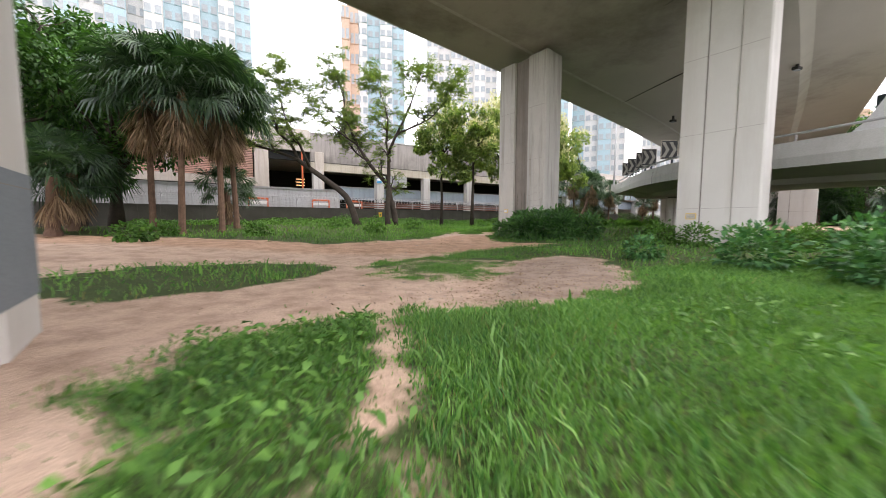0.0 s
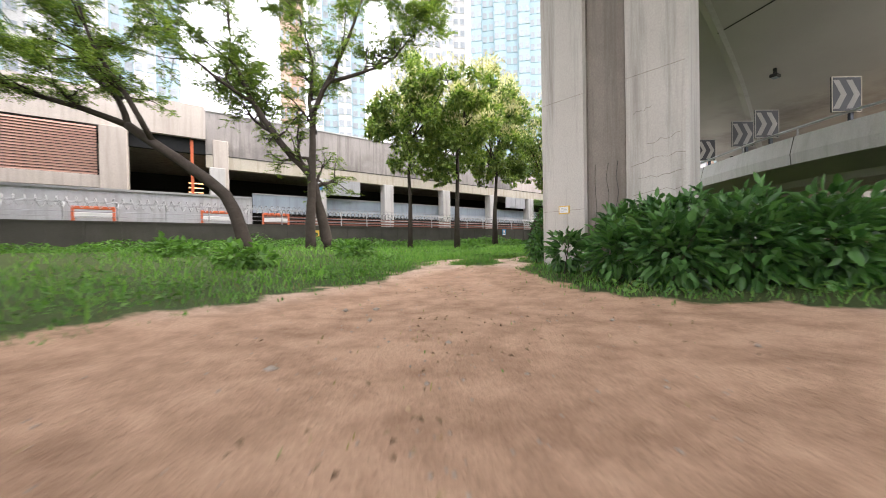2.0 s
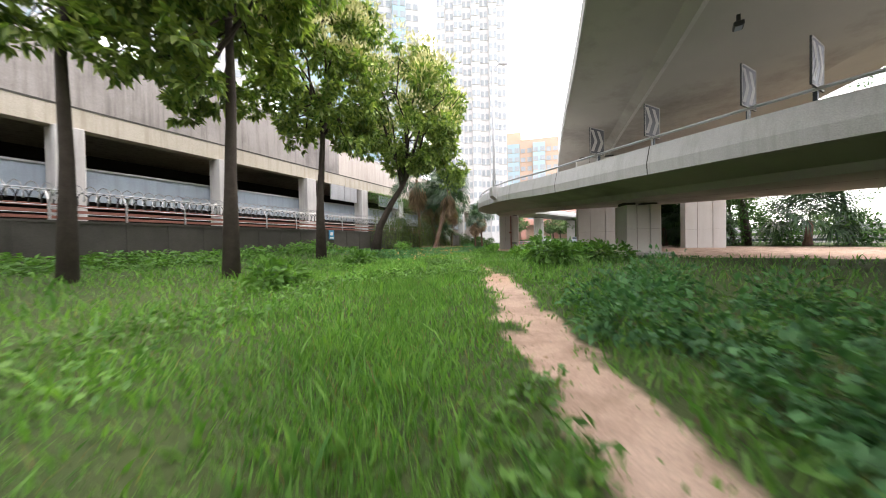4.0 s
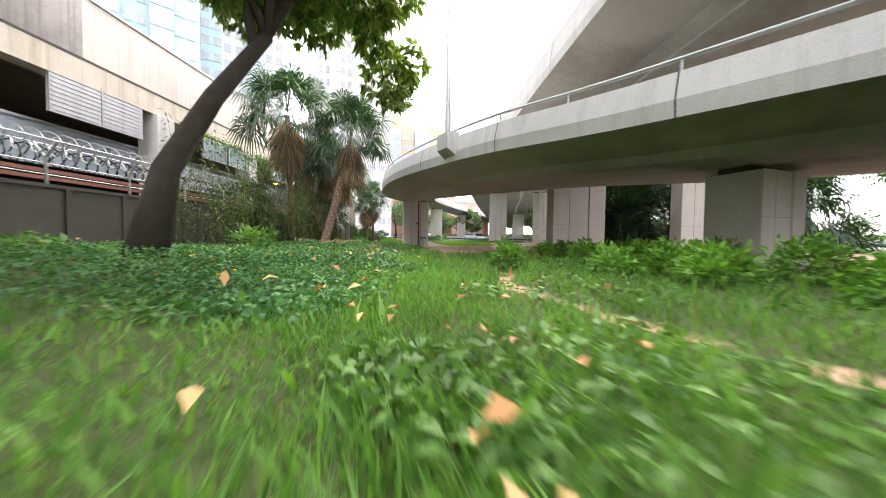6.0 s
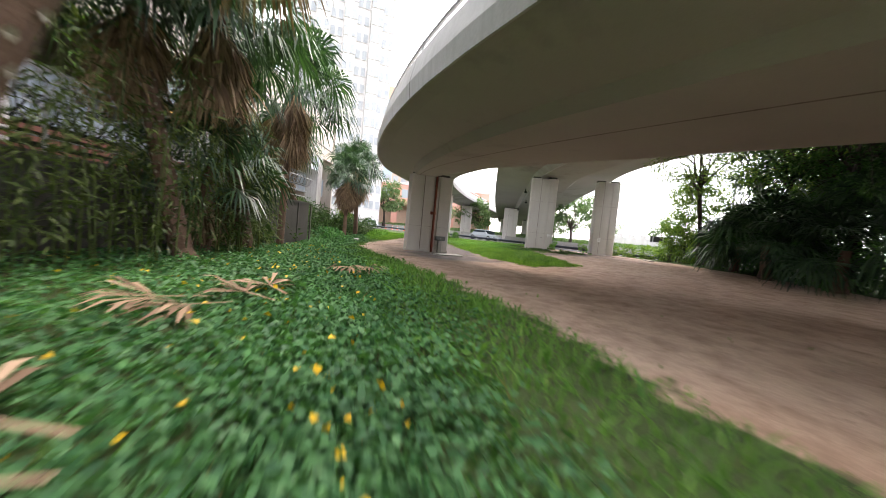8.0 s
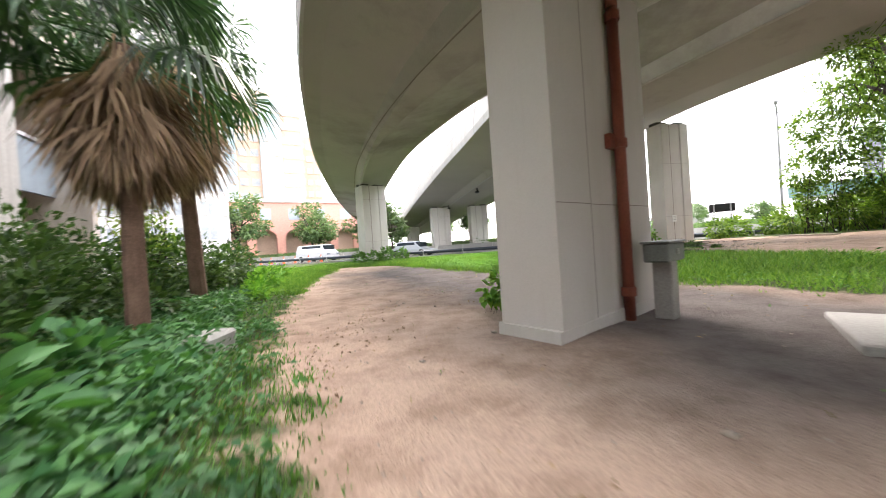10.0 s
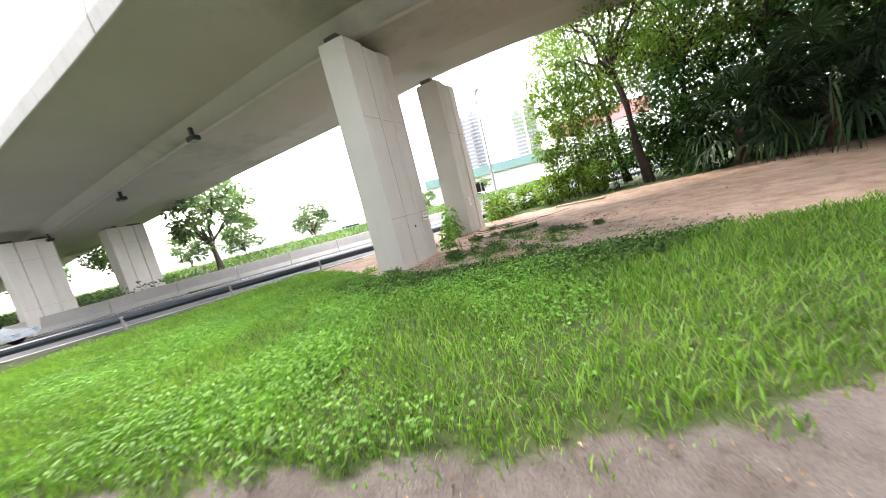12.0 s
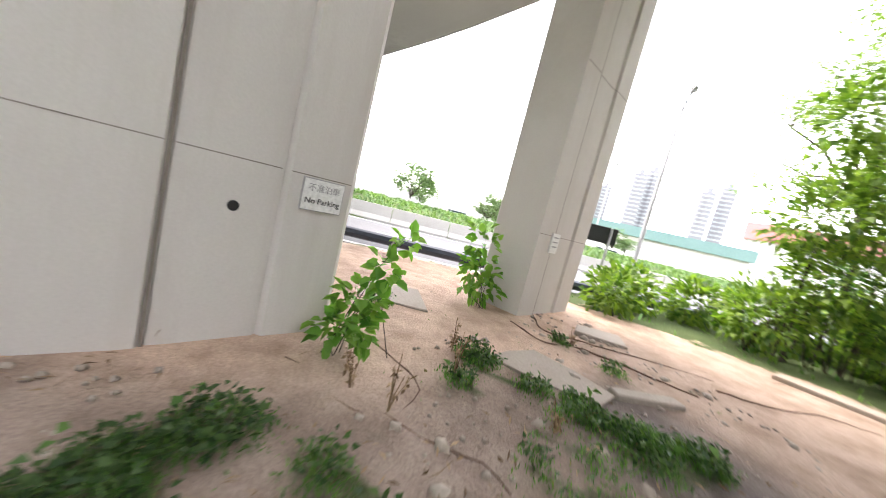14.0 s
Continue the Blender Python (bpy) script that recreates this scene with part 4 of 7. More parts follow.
words("\u4e0d\u51c6\u6cca\u8eca", 0.062, notice, 0, 0.05, -0.018, GREY_INK)
part("drain_hole", tube_bm([(0.13, -0.336, 1.79), (0.13, -0.31, 1.79)], 0.036, 14), BLACK, pier_f1, "round dark drain hole")
memo = plate_on(pier_k1, "paper_notice", "white paper notice in a yellow frame on the pier", -0.85, 1.62, 0.24, 0.17, 0.6, WHITE, YELLOW, "notice")
for i in range(3):
    part("text_bar", box_bm(-0.07, 0.07, -0.018, -0.0145, 0.03 - 0.03 * i, 0.038 - 0.03 * i), GREY_INK, memo)
memo2 = plate_on(pier_f2, "paper_notice", "small white notice taped to the pier", -0.3, 2.0, 0.22, 0.3, 0.40, WHITE, WHITE, "notice")
for i in range(3):
    part("text_bar", box_bm(-0.07, 0.07, -0.018, -0.0145, 0.08 - 0.07 * i, 0.1 - 0.07 * i), GREY_INK, memo2)
memo3 = plate_on(pier_k2, "paper_notice", "faded yellow notice on the pale pier", -0.62, 1.25, 0.3, 0.2, 0.75, CREAM, YELLOW, "notice")
part("text_bar", box_bm(-0.1, 0.1, -0.018, -0.0145, -0.02, 0.0), GREY_INK, memo3)

part("plinth", prism_bm([(-1.132, -0.382), (1.132, -0.382), (1.132, 0.382), (-1.132, 0.382)], 0.2, 0.6, bevel=0.004), CONCRETE, pier_r, "low rough concrete plinth")
pipe = thing("drain_pipe", "red-brown cast drain pipe down a concrete pier", "pipe")
pipe.matrix_world = pier_r.matrix_world.copy()
part("riser", tube_bm([(0.22, -0.42, 0.45), (0.22, -0.42, 4.1)], 0.062, 12), RED_PIPE, pipe, smooth=True)
part("elbow", tube_bm([(0.22, -0.42, 4.05), (0.22, -0.42, 4.4), (0.22, -0.40, 4.62)], 0.065, 10), RED_PIPE, pipe, smooth=True)
for z_ in (0.75, 2.45, 3.9):
    part("collar", tube_bm([(0.22, -0.42, z_), (0.22, -0.42, z_ + 0.1)], 0.08, 12), RED_PIPE, pipe)
part("bracket", box_bm(0.02, 0.3, -0.41, -0.32, 2.44, 2.6), RED_PIPE, pipe)
cabinet = thing("junction_box", "grey steel junction box on a concrete post", "box")
cabinet.matrix_world = pier_r.matrix_world @ Matrix.Translation((0.58, -0.68, 0))
part("post", box_bm(-0.1, 0.1, -0.1, 0.1, 0.3, 1.12, bevel=0.015), KERB, cabinet, "short concrete post")
part("body", box_bm(-0.26, 0.26, -0.13, 0.13, 1.12, 1.33, bevel=0.015), BOX_GREY, cabinet)
part("lid", box_bm(-0.28, 0.28, -0.15, 0.15, 1.33, 1.355, bevel=0.008), BOX_GREY, cabinet)
part("latch", box_bm(-0.03, 0.03, -0.15, -0.13, 1.2, 1.26), GALV, cabinet)

slab_ = thing("concrete_slab", "pale raised concrete cover slab with a stain", "slab", (31.35, 47.15, gz(31.35, 47.15) - 0.06), -32)
part("cover", box_bm(-0.62, 0.62, -0.36, 0.36, -0.05, 0.085, bevel=0.015), KERB, slab_)


def sunken_slab(x, y, outline, proud, yaw=0.0):
    """A broken slab lying almost flush with the earth, its outline given round its middle."""
    ob = thing("concrete_slab", "broken flat concrete slab half sunk in earth", "slab", (x, y, gz(x, y) - 0.05), yaw, "broken slabs")
    part("cover", prism_bm(outline, -0.08, proud - 0.005, bevel=0.012), SUNK_SLAB, ob)


sunken_slab(43.25, 42.95, [(-0.5, 0.0), (-0.35, -0.38), (0.05, -0.3), (0.5, -0.1), (0.42, 0.3), (0.28, 0.6), (-0.1, 0.35)], 0.035)
sunken_slab(44.3, 41.25, [(-0.35, -0.1), (0.1, -0.45), (0.4, 0.1), (0.1, 0.42)], 0.04)
sunken_slab(42.85, 42.25, [(-0.16, -0.34), (0.0, -0.38), (0.16, 0.3), (0.02, 0.34)], 0.06)
sunken_slab(42.6, 38.6, [(-0.9, -0.3), (0.8, 0.1), (0.75, 0.4), (-0.95, 0.02)], 0.07)
sunken_slab(45.1, 44.1, [(-0.5, -0.3), (0.4, -0.45), (0.6, 0.3), (-0.2, 0.5)], 0.03)
block = thing("concrete_block", "rough pale concrete block in the ground cover", "block", (31.25, 53.15, gz(31.25, 53.15) - 0.05), 10)
part("block_body", box_bm(-0.25, 0.25, -0.18, 0.18, -0.1, 0.24, bevel=0.03), KERB, block)


# ---------------------------------------------------------------- chevrons, lamp posts, soffit lamps
def ramp_edge(i, inner=False):
    lx, ly, rx, ry, z = ramp_pts[i]
    return Vector((rx, ry, z) if inner else (lx, ly, z)), Vector((rx - lx, ry - ly, 0)).normalized()


def chevron(i, label, trim=CHEV_GREY):
    p, u = ramp_edge(i)
    yaw = 265 + 90
    ob = thing("chevron_sign", label, "road sign", (p.x + u.x * 0.2, p.y + u.y * 0.2, p.z + 1.40), yaw, "bend chevrons on the ramp")
    part("board", box_bm(-0.44, 0.44, -0.02, 0.02, 0.3, 1.32, bevel=0.008), BLACK, ob)
    for s0_ in (-0.18, 0.2):
        bm = bmesh.new()
        q = [(s0_ - 0.22, 0.4), (s0_, 0.81), (s0_ - 0.22, 1.22), (s0_ - 0.04, 1.22), (s0_ + 0.18, 0.81), (s0_ - 0.04, 0.4)]
        for yy in (-0.024, 0.024):
            bm.faces.new([bm.verts.new((a, yy, b)) for a, b in q[:2] + q[4:]])
            bm.faces.new([bm.verts.new((a, yy, b)) for a, b in q[1:5]])
        part("arrow", bm, CHEV_GREY, ob, "grey chevron arrow")
    part("post", box_bm(0.16, 0.25, 0.025, 0.1, -0.05, 1.2), RAIL_DARK, ob, "dark steel post")
    for a, b, c, d in ((-0.44, 0.44, 1.29, 1.32), (-0.44, 0.44, 0.3, 0.33), (-0.44, -0.41, 0.33, 1.29), (0.41, 0.44, 0.33, 1.29)):
        part("border", box_bm(a, b, -0.026, -0.0205, c, d), trim, ob)
    return ob


near = [min(range(len(ramp_pts)), key=lambda i: math.hypot(ramp_pts[i][0] - x_, ramp_pts[i][1] - y_)) for x_, y_ in ((14.9, 28.0), (13.9, 25.5), (13.1, 23.1), (12.6, 21.2), (12.4, 19.0), (12.3, 16.5))]
for n_, i in enumerate(near):
    chevron(i, "black and grey bend chevron on the ramp edge" if n_ < 4 else "black and grey bend chevron with a yellowed border", CHEV_GREY if n_ < 4 else CREAM)

lp, lu = ramp_edge(min(range(len(ramp_pts)), key=lambda i: math.hypot(ramp_pts[i][0] - 18.35, ramp_pts[i][1] - 36.8)))
bracket = thing("lamp_bracket", "concrete corbel on the ramp edge carrying a lamp post", "bracket", (lp.x, lp.y, lp.z), math.degrees(math.atan2(lu.y, lu.x)))
bm = bmesh.new()
vs = [bm.verts.new(p) for p in ((-0.36, -0.36, 0.92), (-0.36, 0.36, 0.92), (0.1, -0.44, 0.6), (0.1, 0.44, 0.6), (-0.36, -0.36, 1.5), (-0.36, 0.36, 1.5), (0.12, -0.44, 1.52), (0.12, 0.44, 1.52))]
for f in ((0, 1, 3, 2), (4, 6, 7, 5), (0, 4, 5, 1), (2, 3, 7, 6), (0, 2, 6, 4), (1, 5, 7, 3)):
    bm.faces.new([vs[j] for j in f])
bmesh.ops.recalc_face_normals(bm, faces=bm.faces[:])
part("corbel", bm, PARAPET, bracket)


def lamp_post(x, y, z, h, yaw, label):
    ob = thing("street_lamp", label, "street lamp", (x, y, z), yaw, "street lamps")
    part("base_sleeve", tube_bm([(0, 0, 0), (0, 0, h * 0.12)], 0.11, 10), GALV, ob)
    part("pole", tube_bm([(0, 0, 0), (0, 0, h * 0.94), (0.5, 0, h)], [0.09, 0.06, 0.045], 10), GALV, ob)
    part("head", tube_bm([(0.45, 0, h), (0.8, 0, h + 0.02), (1.1, 0, h)], [0.07, 0.14, 0.06], 8), ALU, ob, "flat lamp head")
    return ob


lamp_post(lp.x - 0.12 * lu.x, lp.y - 0.12 * lu.y, lp.z + 1.4, 8.5, math.degrees(math.atan2(lu.y, lu.x)), "grey steel lamp post on the ramp edge")
lamp_post(50.4, 33.4, 0.8, 7.4, 140, "slim grey street lamp beside the road")
lamp_post(72, 62, 0.8, 8, 150, "slim grey street lamp beside the road")
lamp_post(66, 20, 0.8, 9, 150, "slim grey street lamp beside the road")


def soffit_lamp(x, y, z):
    ob = thing("soffit_lamp", "dark floodlight under the flyover soffit", "lamp", (x, y, z), 20, "soffit lamps")
    part("bracket", box_bm(-0.05, 0.05, -0.05, 0.05, -0.05, 0.2), BLACK, ob)
    part("housing", box_bm(-0.2, 0.2, -0.13, 0.13, -0.2, -0.05, bevel=0.03), BLACK, ob)
    part("glass", box_bm(-0.14, 0.14, -0.09, 0.09, -0.215, -0.2), PALE_GLASS, ob)


def soffit_cable(points):
    ob = thing("soffit_cable", "thin dark cable clipped under the flyover", "cable")
    part("sheath", tube_bm(points, 0.022, 6), BLACK, ob)


soffit_cable([(5.4, 18.1, 8.85), (6.4, 17.7, 8.87), (7.1, 16.3, 8.86), (7.9, 13.7, 8.9), (8.3, 12.6, 8.9)])
soffit_cable([(11.4, 22.0, 8.52), (11.75, 20.2, 8.55), (12.3, 17.6, 8.58), (13.0, 15.2, 8.6)])


for x_, y_, z_ in ((48.9, 49.0, 6.0), (55.8, 50.9, 5.7), (16.8, 16.7, 8.42), (15.6, 23.6, 8.0), (63, 54.0, 5.35)):
    soffit_lamp(x_, y_, z_)

bm = bmesh.new()
for p, q in zip(ramp_pts, ramp_pts[1:]):
    quad = []
    for s, w in ((p, 0.42), (q, 0.42), (q, 0.427), (p, 0.427)):
        quad.append(bm.verts.new((s[0] + (s[2] - s[0]) * w, s[1] + (s[3] - s[1]) * w, s[4] - 0.006)))
    bm.faces.new(quad)
part("soffit_seam", bm, RECESS, ramp, "dark seam along the soffit")

# guard rail along the near kerb
guard = thing("guard_rail", "dark steel guard rail along the kerb", "guard rail")
part("beam", tube_bm([along_road(-60, -0.25, 1.12), along_road(60, -0.25, 1.12)], 0.11, 8), RAIL_DARK, guard)
for i in range(40):
    a = along_road(-60 + 3 * i, -0.32, 0.5)
    part("rail_post", tube_bm([a, a + Vector((0, 0, 0.7))], 0.05, 6), GALV, guard)
board = thing("direction_sign", "black road sign with a pale border on two posts", "road sign", (48.1, 38.0, 0.9), -112 + 180)
part("panel", box_bm(-0.55, 0.55, -0.02, 0.02, 1.35, 1.8, bevel=0.01), BLACK, board)
for a, b, c, d in ((-0.5, 0.5, 1.74, 1.765), (-0.5, 0.5, 1.385, 1.41), (-0.5, -0.475, 1.385, 1.765), (0.475, 0.5, 1.385, 1.765)):
    part("border", box_bm(a, b, -0.026, -0.0205, c, d), CREAM, board)
part("text_bar", box_bm(-0.38, 0.38, -0.026, -0.0205, 1.6, 1.67), CREAM, board)
part("text_bar", box_bm(-0.2, 0.2, -0.026, -0.0205, 1.46, 1.53), CREAM, board)
for x_ in (-0.35, 0.35):
    part("post", tube_bm([(x_, 0.05, -0.3), (x_, 0.05, 1.8)], 0.035, 8), GALV, board)


# ---------------------------------------------------------------- vehicles
def vehicle(x, y, z, yaw, paint, label, length=4.4, height=1.45, tall=False):
    ob = thing("van" if tall else "car", label, "van" if tall else "car", (x, y, z), yaw, "vehicles on the roads")
    L, W = length / 2, 0.86 if not tall else 0.95
    hood = 0.42 * height if not tall else 0.5 * height
    prof = [(-L, 0.28), (-L + 0.05, hood), (-L + (0.5 if not tall else 0.1), hood + 0.1), (-L + (1.0 if not tall else 0.3), height), (L - (1.7 if not tall else 0.9), height), (L - (0.9 if not tall else 0.35), hood + 0.12), (L - 0.05, hood - 0.05), (L, 0.28)]
    bm = sweep_bm([[Vector((a, w_ * (1 if b <= hood + 0.15 else 0.86), b)) for a, b in prof] for w_ in (-W, W)])
    bmesh.ops.bevel(bm, geom=bm.edges[:], offset=0.06, segments=2, affect="EDGES")
    part("body", bm, paint, ob)
    for s_ in (-1, 1):
        part("side_window", box_bm(-L + 0.95, L - 1.55 if not tall else L - 0.95, s_ * W * 0.9 - 0.03, s_ * W * 0.9 + 0.03, hood + 0.17, height - 0.12), GLASS, ob)
        for wx in (-L + 0.8, L - 0.85):
            wheel = part("wheel", tube_bm([(wx, s_ * (W - 0.16), 0.31), (wx, s_ * (W + 0.03), 0.31)], 0.31, 16), RUBBER, ob)
            part("rim", tube_bm([(wx, s_ * (W + 0.03), 0.31), (wx, s_ * (W + 0.045), 0.31)], 0.18, 12), ALU, wheel)
    part("windscreen", box_bm(L - (1.5 if not tall else 0.72), L - (1.05 if not tall else 0.5), -W * 0.78, W * 0.78, hood + 0.16, height - 0.1), GLASS, ob)
    part("headlight", box_bm(L - 0.12, L + 0.01, W * 0.55, W * 0.9, hood - 0.22, hood - 0.06), PALE_GLASS, ob)
    part("headlight", box_bm(L - 0.12, L + 0.01, -W * 0.9, -W * 0.55, hood - 0.22, hood - 0.06), PALE_GLASS, ob)
    return ob


ROAD_YAW = math.degrees(math.atan2(ROAD_DIR[1], ROAD_DIR[0]))
for k_, s_, paint, lab, tall in ((26, 6.6, CAR_WHITE, "white people carrier driving on the road", True), (14, 6.8, CAR_SILVER, "silver saloon car driving on the road", False), (38, 3.0, CAR_SILVER, "silver-blue saloon car driving on the road", False)):
    p_ = along_road(k_, s_, 0.7)
    vehicle(p_.x, p_.y, p_.z, ROAD_YAW + 180, paint, lab, 4.6 if tall else 4.4, 1.8 if tall else 1.4, tall)
for k_, paint in ((-30, CAR_WHITE), (-8, CAR_SILVER)):
    p_ = along_road(k_, 39, 0.9)
    vehicle(p_.x, p_.y, p_.z, ROAD_YAW, paint, "parked car on the far carriageway", 4.5, 1.45)
i_ = min(range(len(ramp_pts)), key=lambda i: math.hypot(ramp_pts[i][0] - 13.2, ramp_pts[i][1] - 9))
p_, u_ = ramp_edge(i_)
vehicle(p_.x + u_.x * 2.4, p_.y + u_.y * 2.4, p_.z + 0.88, math.degrees(math.atan2(u_.y, u_.x)) + 90, CAR_WHITE, "white van driving along the ramp", 5.0, 2.1, True)


def cone(x, y):
    z = 0.75
    ob = thing("traffic_cone", "orange and white traffic cone at the roadside", "traffic cone", (x, y, z), 0, "traffic cones")
    part("base", box_bm(-0.2, 0.2, -0.2, 0.2, 0, 0.04), ORANGE, ob)
    part("body", tube_bm([(0, 0, 0.04), (0, 0, 0.75)], [0.14, 0.03], 10), ORANGE, ob)
    part("band", tube_bm([(0, 0, 0.36), (0, 0, 0.52)], [0.095, 0.075], 10), WHITE, ob, "white reflective band")


for i in range(7):
    p_ = along_road(20 + 1.6 * i, 1.1 + 0.1 * (i % 2), 0)
    cone(p_.x, p_.y)


# ---------------------------------------------------------------- buildings behind
def tower(x, y, yaw, w, d, h, wall_m, bay_m, label, storey=2.9, bays=6, glass_m=TOWER_GLASS, name="apartment_tower"):
    """A block of flats: a body with standing bays, rows of recessed windows with sills."""
    ob = thing(name, label, "building", (x, y, 0.5), yaw)
    part("wall", box_bm(-w / 2, w / 2, -d / 2, d / 2, 0, h), wall_m, ob)
    bw = w / bays
    for b in range(bays):
        if b % 2 == 0:
            part("standing_bay", box_bm(-w / 2 + b * bw + 0.1, -w / 2 + (b + 1) * bw - 0.1, -d / 2 - 1.2, -d / 2 + 0.1, 0, h - 1.5), bay_m, ob)
    panes, sills = bmesh.new(), bmesh.new()
    for k_ in range(1, int(h / storey)):
        z = k_ * storey
        for b in range(bays):
            y0 = -d / 2 - (1.2 if b % 2 == 0 else 0)
            cx = -w / 2 + (b + 0.5) * bw
            for o_ in (-0.26, 0.26):
                a, c = cx + o_ * bw - 0.17 * bw, cx + o_ * bw + 0.17 * bw
                add_box(panes, a, c, y0 - 0.05, y0 + 0.05, z + 0.7, z + 2.1)
                add_box(sills, a - 0.1, c + 0.1, y0 - 0.12, y0 + 0.02, z + 0.56, z + 0.64)
        for sx in (-1, 1):
            for o_ in (-0.25, 0.25):
                add_box(panes, sx * w / 2 - 0.05, sx * w / 2 + 0.05, o_ * d - 0.9, o_ * d + 0.9, z + 0.7, z + 2.1)
    tagged(part("window_grid", panes, glass_m, ob), kind="stuff")
    tagged(part("sill_grid", sills, wall_m, ob), kind="stuff")
    part("roof_box", box_bm(-w / 5, w / 5, -d / 5, d / 5, h, h + 4), wall_m, ob)
    return ob


tower(-66.8, 67.5, 40, 18, 16, 95, TOWER_WHITE, TOWER_BLUE, "white and pale blue high-rise flats", bays=6)
tower(-50.8, 76.7, 30, 17, 16, 100, TOWER_BLUE, TOWER_WHITE, "pale blue and white high-rise flats", bays=6)
tower(-13.8, 54, 12, 2.4, 3, 32, TOWER_TAN, TOWER_TAN, "narrow tan tower behind the trees", bays=2)
tower(-18, 103, 10, 13, 14, 105, TOWER_BLUE, TOWER_WHITE, "pale blue high-rise flats behind the trees", bays=4)
tower(5.3, 104, 0, 19, 16, 110, TOWER_WHITE, TOWER_WHITE, "white high-rise flats behind the trees", bays=6)
tower(26, 100, -14, 17, 16, 110, TOWER_BLUE, TOWER_BLUE, "tall pale blue high-rise flats", bays=6)
tower(47, 106, -24, 14, 14, 100, TOWER_WHITE, TOWER_BLUE, "slim white high-rise flats with blue bays", bays=4)
tower(64, 92, -40, 17, 16, 68, TOWER_WHITE, TOWER_WHITE, "tall white flats with narrow standing bays", bays=8, storey=2.8)
tower(90, 108, -52, 40, 16, 34, TOWER_TAN, TOWER_BLUE, "peach and blue mid-rise block with many windows", bays=10)
tower(112, 100, -58, 14, 14, 30, TOWER_TAN, TOWER_TAN, "peach-coloured mid-rise block behind the arcade", bays=4)
# farthest towers, with haze painted as a flat grey
for i, (az, r) in enumerate(((135, 380), (139, 330), (140.6, 345), (147.4, 330), (149.4, 340))):
    tower(40 + r * math.sin(radians(az)), 45 + r * math.cos(radians(az)), -az, 10, 10, 62 + 7 * (i % 3), TOWER_HAZY, TOWER_HAZY, "far high-rise flats with haze in their grey colour", bays=4, storey=3.4)


def arcade(x, y, yaw):
    ob = thing("arcaded_building", "salmon pink arcaded building across the road", "building", (x, y, 0.6), yaw)
    n, bw = 9, 4.6
    part("upper_wall", box_bm(-n * bw / 2, n * bw / 2, -6, 6, 6.4, 10.5), TOWER_PINK, ob)
    part("cornice", box_bm(-n * bw / 2 - 0.3, n * bw / 2 + 0.3, -6.3, 6.3, 10.5, 11.0), TOWER_WHITE, ob)
    part("inner_wall", box_bm(-n * bw / 2, n * bw / 2, -3.5, 6, 0, 6.4), TOWER_TAN, ob)
    for i in range(n + 1):
        part("pillar", box_bm(-n * bw / 2 + i * bw - 0.7, -n * bw / 2 + i * bw + 0.7, -6, -5, 0, 6.4), TOWER_PINK, ob)
    for i in range(n):
        cx = -n * bw / 2 + (i + 0.5) * bw
        bm = bmesh.new()
        r = bw / 2 - 0.7
        outer = [(cx - r + 2 * r * j / 10, 6.4) for j in range(11)]
        inner = [(cx - r * math.cos(math.pi * j / 10), 4.2 + r * math.sin(math.pi * j / 10) * 0.95) for j in range(11)]
        for yy in (-6, -5):
            vo, vi = [bm.verts.new((a, yy, b)) for a, b in outer], [bm.verts.new((a, yy, b)) for a, b in inner]
            for j in range(10):
                bm.faces.new((vo[j], vo[j + 1], vi[j + 1], vi[j]))
        part("arch", bm, TOWER_PINK, ob)
        part("window", box_bm(cx - 0.9, cx + 0.9, -6.06, -5.95, 7.4, 9.4), PALE_GLASS, ob)
    return ob


arcade(88, 92, -50)
depot = thing("depot_building", "long low depot with a teal roof edge", "building", (110.8, -44.6, 0.8), 38 + 180)
part("wall", box_bm(-22, 22, -8, 8, 0, 6.5), TOWER_WHITE, depot)
part("roof", box_bm(-22.6, 22.6, -9, 9, 6.5, 9.2), TEAL, depot, "teal sheet roof")
for i in range(11):
    part("window", box_bm(-21 + 4 * i, -18.2 + 4 * i, 7.95, 8.1, 2, 4.5), PALE_GLASS, depot)
hall = thing("red_roofed_hall", "tall hall with a red sheet fascia", "building", (93.7, -94.0, 0.8), 21 + 180)
part("wall", box_bm(-16, 16, -10, 10, 0, 15), TOWER_WHITE, hall)
part("fascia", box_bm(-17, 17, -11, 11, 15, 20), RED_ROOF, hall, "red sheet fascia")
garden_wall = thing("crenellated_wall", "cream garden wall with square merlons across the road", "wall", (96, 24, 0.8), -75)
part("wall", box_bm(-22, 22, -0.3, 0.3, 0, 2.6), PARAPET, garden_wall)
for i in range(22):
    part("merlon", box_bm(-21.5 + 2 * i, -20.5 + 2 * i, -0.3, 0.3, 2.6, 3.2), PARAPET, garden_wall)


# ---------------------------------------------------------------- plants: helpers
RNG = np.random.default_rng(7)


